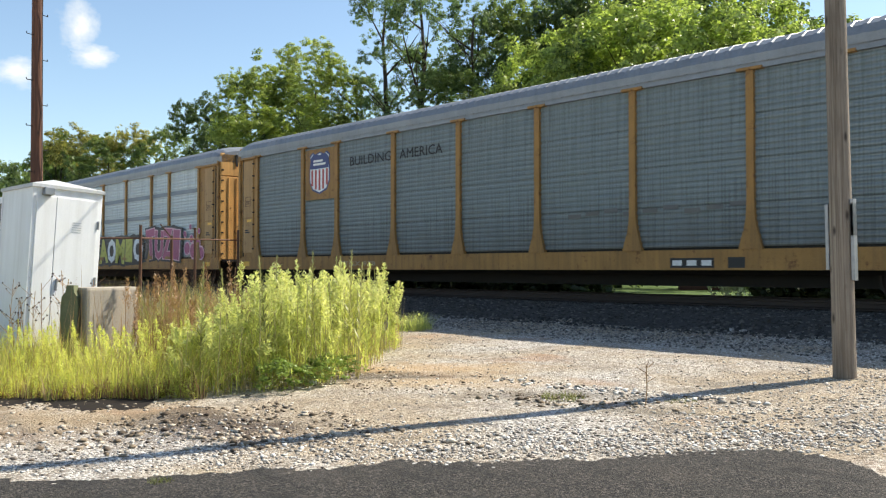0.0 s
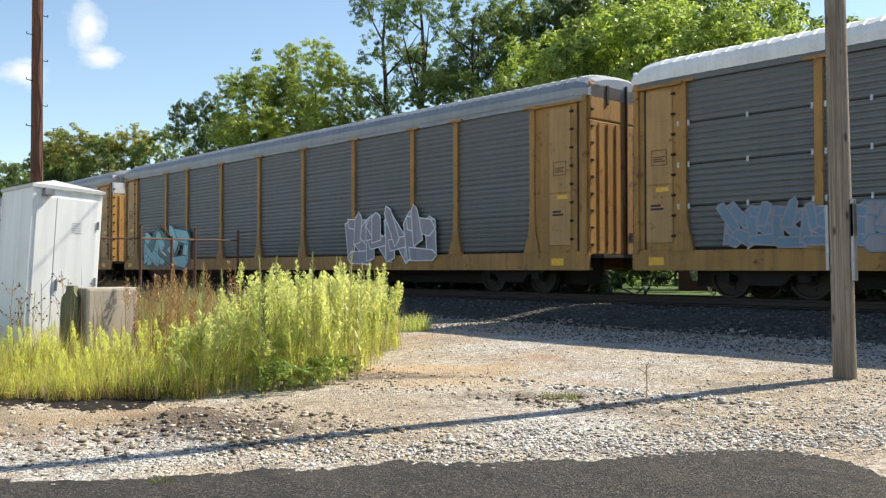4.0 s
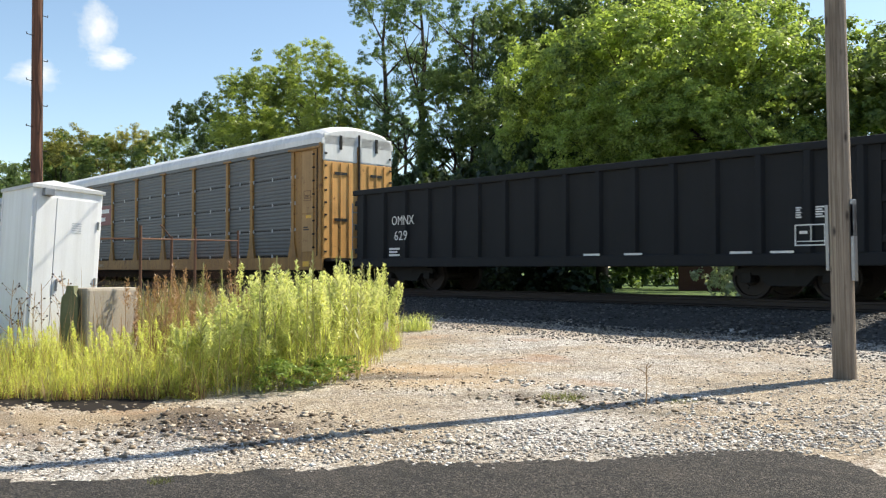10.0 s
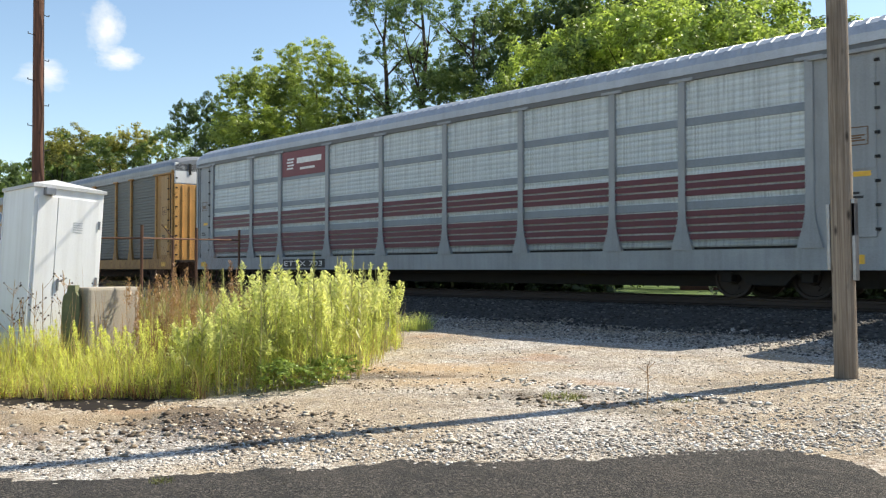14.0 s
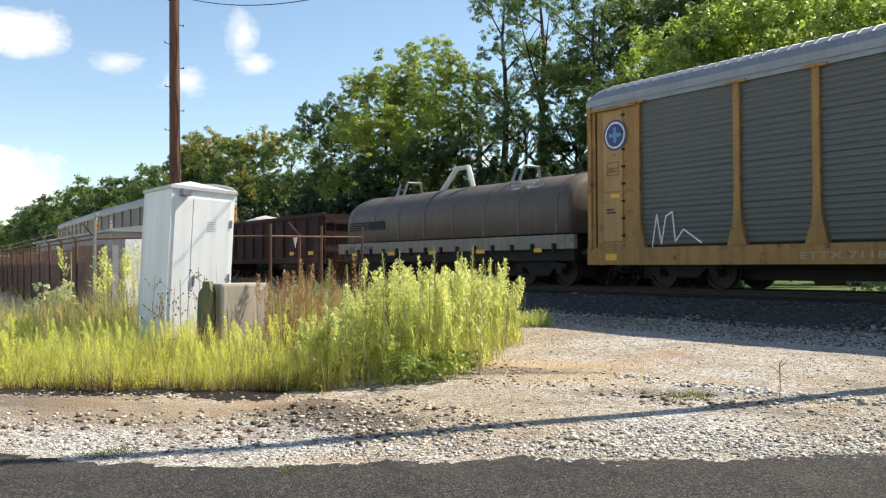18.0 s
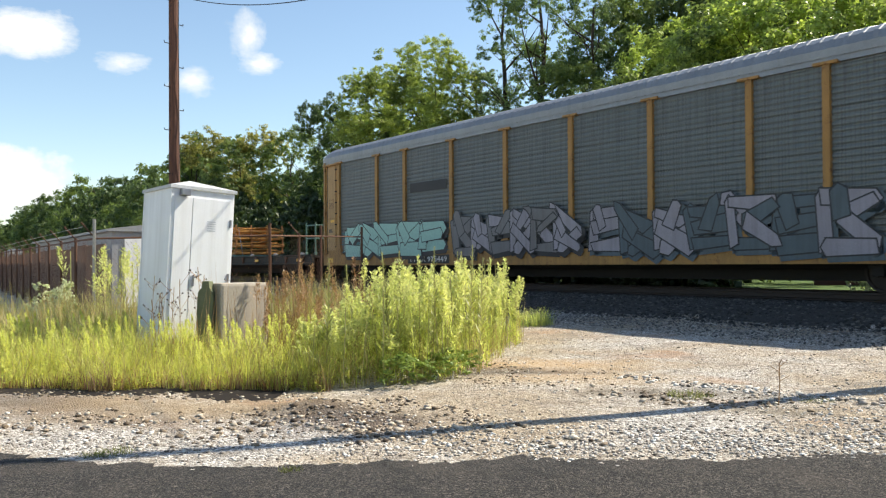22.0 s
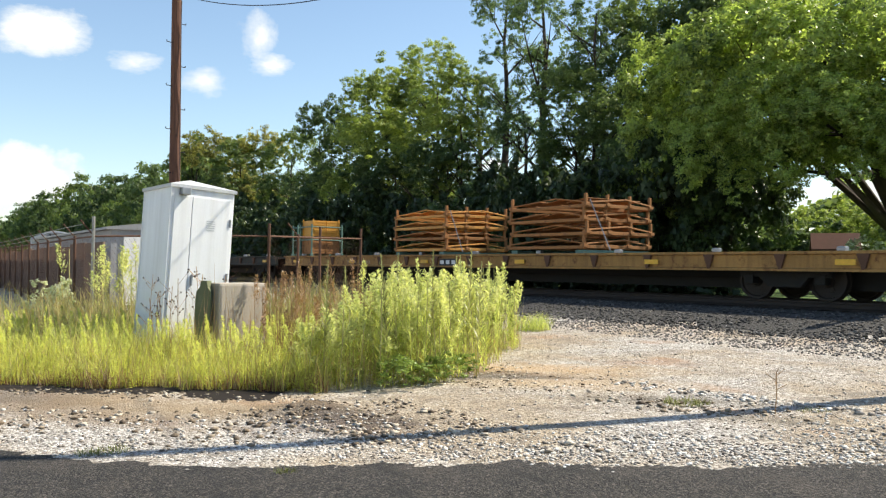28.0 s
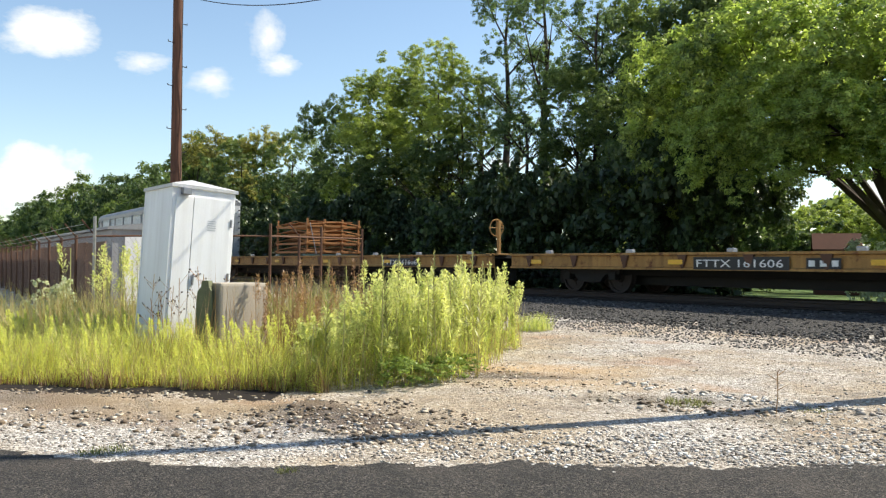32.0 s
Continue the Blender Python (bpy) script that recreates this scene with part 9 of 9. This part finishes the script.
# ---------------------------------------------------------------- clouds
def cloud_material(name, seed, dense):
    m, nt, b, out = nodes_of(name)
    nt.nodes.remove(b)
    tc = nt.nodes.new("ShaderNodeTexCoord")
    mp = nt.nodes.new("ShaderNodeMapping")
    mp.inputs["Location"].default_value = (seed, seed * 0.7, 0)
    nt.links.new(tc.outputs["Object"], mp.inputs["Vector"])
    n = noise_tex(nt, mp.outputs[0], 1.6, 7, 0.62)
    ln = nt.nodes.new("ShaderNodeVectorMath")
    ln.operation = "LENGTH"
    nt.links.new(tc.outputs["Object"], ln.inputs[0])
    fade = nt.nodes.new("ShaderNodeMapRange")
    fade.inputs[1].default_value, fade.inputs[2].default_value, fade.inputs[3].default_value, fade.inputs[4].default_value = 0.1, 1.0, 0.42, -0.55
    nt.links.new(ln.outputs["Value"], fade.inputs[0])
    add = nt.nodes.new("ShaderNodeMath")
    nt.links.new(n, add.inputs[0])
    nt.links.new(fade.outputs[0], add.inputs[1])
    alpha = ramp(nt, add.outputs[0], [(0.45, (0, 0, 0)), (0.45 + 0.5 / dense, (1, 1, 1))])
    em = nt.nodes.new("ShaderNodeEmission")
    em.inputs["Color"].default_value, em.inputs["Strength"].default_value = (0.97, 0.985, 1.0, 1), 0.68
    tr = nt.nodes.new("ShaderNodeBsdfTransparent")
    ms = nt.nodes.new("ShaderNodeMixShader")
    nt.links.new(alpha, ms.inputs[0])
    nt.links.new(tr.outputs[0], ms.inputs[1])
    nt.links.new(em.outputs[0], ms.inputs[2])
    nt.links.new(ms.outputs[0], out.inputs[0])
    return m


CLOUDS = []


def cloud(yaw, pitch, wide, tall, seed, dense):
    """Distant cloud, far behind all else, drifting slowly."""
    a, b, dist = radians(yaw), radians(pitch), 2600.0
    way = Vector((-math.cos(a) * math.cos(b), math.sin(a) * math.cos(b), math.sin(b)))
    me = Geo().add([(-1, -1, 0), (1, -1, 0), (1, 1, 0), (-1, 1, 0)], [(0, 1, 2, 3)]).mesh("cloud", cloud_material("cloud vapour", seed, dense))
    ob = part("cloud", me)
    ob.scale = (dist * math.tan(radians(wide / 2)), dist * math.tan(radians(tall / 2)), 1)
    ob.visible_shadow = False
    tagged(ob, "soft white fair-weather cloud in blue sky", "cloud", kind="structure")
    CLOUDS.append((ob, yaw, pitch, way, dist))


def cloud_pose(yaw, pitch, t):
    a, b, dist = radians(yaw + 0.10 * t), radians(pitch), 2600.0
    way = Vector((-math.cos(a) * math.cos(b), math.sin(a) * math.cos(b), math.sin(b)))
    return look(EYE + way * dist, EYE)


cloud(7.37, 13.54, 12.3, 6.3, 1.3, 1.6)
cloud(6.80, 5.01, 10.4, 8.6, 4.1, 2.2)
cloud(20.97, 12.79, 5.6, 3.0, 7.7, 1.1)
cloud(20.26, 14.55, 4.8, 5.6, 2.2, 0.7)
cloud(16.94, 11.45, 5.6, 3.3, 5.9, 0.8)
cloud(12.73, 12.38, 5.6, 2.6, 9.1, 0.6)
cloud(35.67, 6.73, 4.5, 2.2, 3.3, 1.6)
cloud(45.20, 9.23, 3.3, 2.2, 6.4, 1.6)
cloud(58.15, 4.50, 9.7, 5.9, 8.8, 1.6)


# ---------------------------------------------------------------- what moves
def travelled(t):
    """Metres that the train has gone by t seconds: steady, then a little slower."""
    k = min(1.0, max(0.0, (t - 12.0) / 6.0))
    lost = 0.35 * 6.0 * (k ** 3 - k ** 4 / 2) + (0.35 * (t - 18.0) if t > 18 else 0.0)
    return 19.05 * t - lost


def on_track(x):
    return Vector((x, track_y(x), RAIL))


def car_pose(rear, L, t):
    x = rear + travelled(t)
    a, b = on_track(x + 3.0), on_track(x + L - 3.0)
    d = (b - a).normalized()
    return Matrix.Translation(a - d * 3.0) @ Matrix.Rotation(math.atan2(d.y, d.x), 4, "Z")


def motions():
    seconds = [float(t) for t in range(33)]
    where = {}
    for car, rear, L in TRAIN:
        where[car.name] = (rear, L)
        walk(car, [(t, car_pose(rear, L, t)) for t in seconds])
    for load, car, off in LOADS:
        rear, L = where[car.name]
        walk(load, [(t, car_pose(rear, L, t) @ off) for t in seconds])
    for ob, yaw, pitch, way, dist in CLOUDS:
        walk(ob, [(0.0, cloud_pose(yaw, pitch, 0.0)), (16.0, cloud_pose(yaw, pitch, 16.0)), (32.0, cloud_pose(yaw, pitch, 32.0))])
    # every wheelset rolls alike: one turn for each circumference travelled
    first = WHEELSETS[0]
    walk(first, [(i / FPS, Matrix.Rotation(travelled(i / FPS) / 0.457, 4, "Y")) for i in range(32 * FPS + 1)])
    roll, slot = first.animation_data.action, first.animation_data.action_slot
    for w in WHEELSETS[1:]:
        w.rotation_mode = "QUATERNION"
        w.animation_data_create()
        w.animation_data.action = roll
        w.animation_data.action_slot = slot


motions()
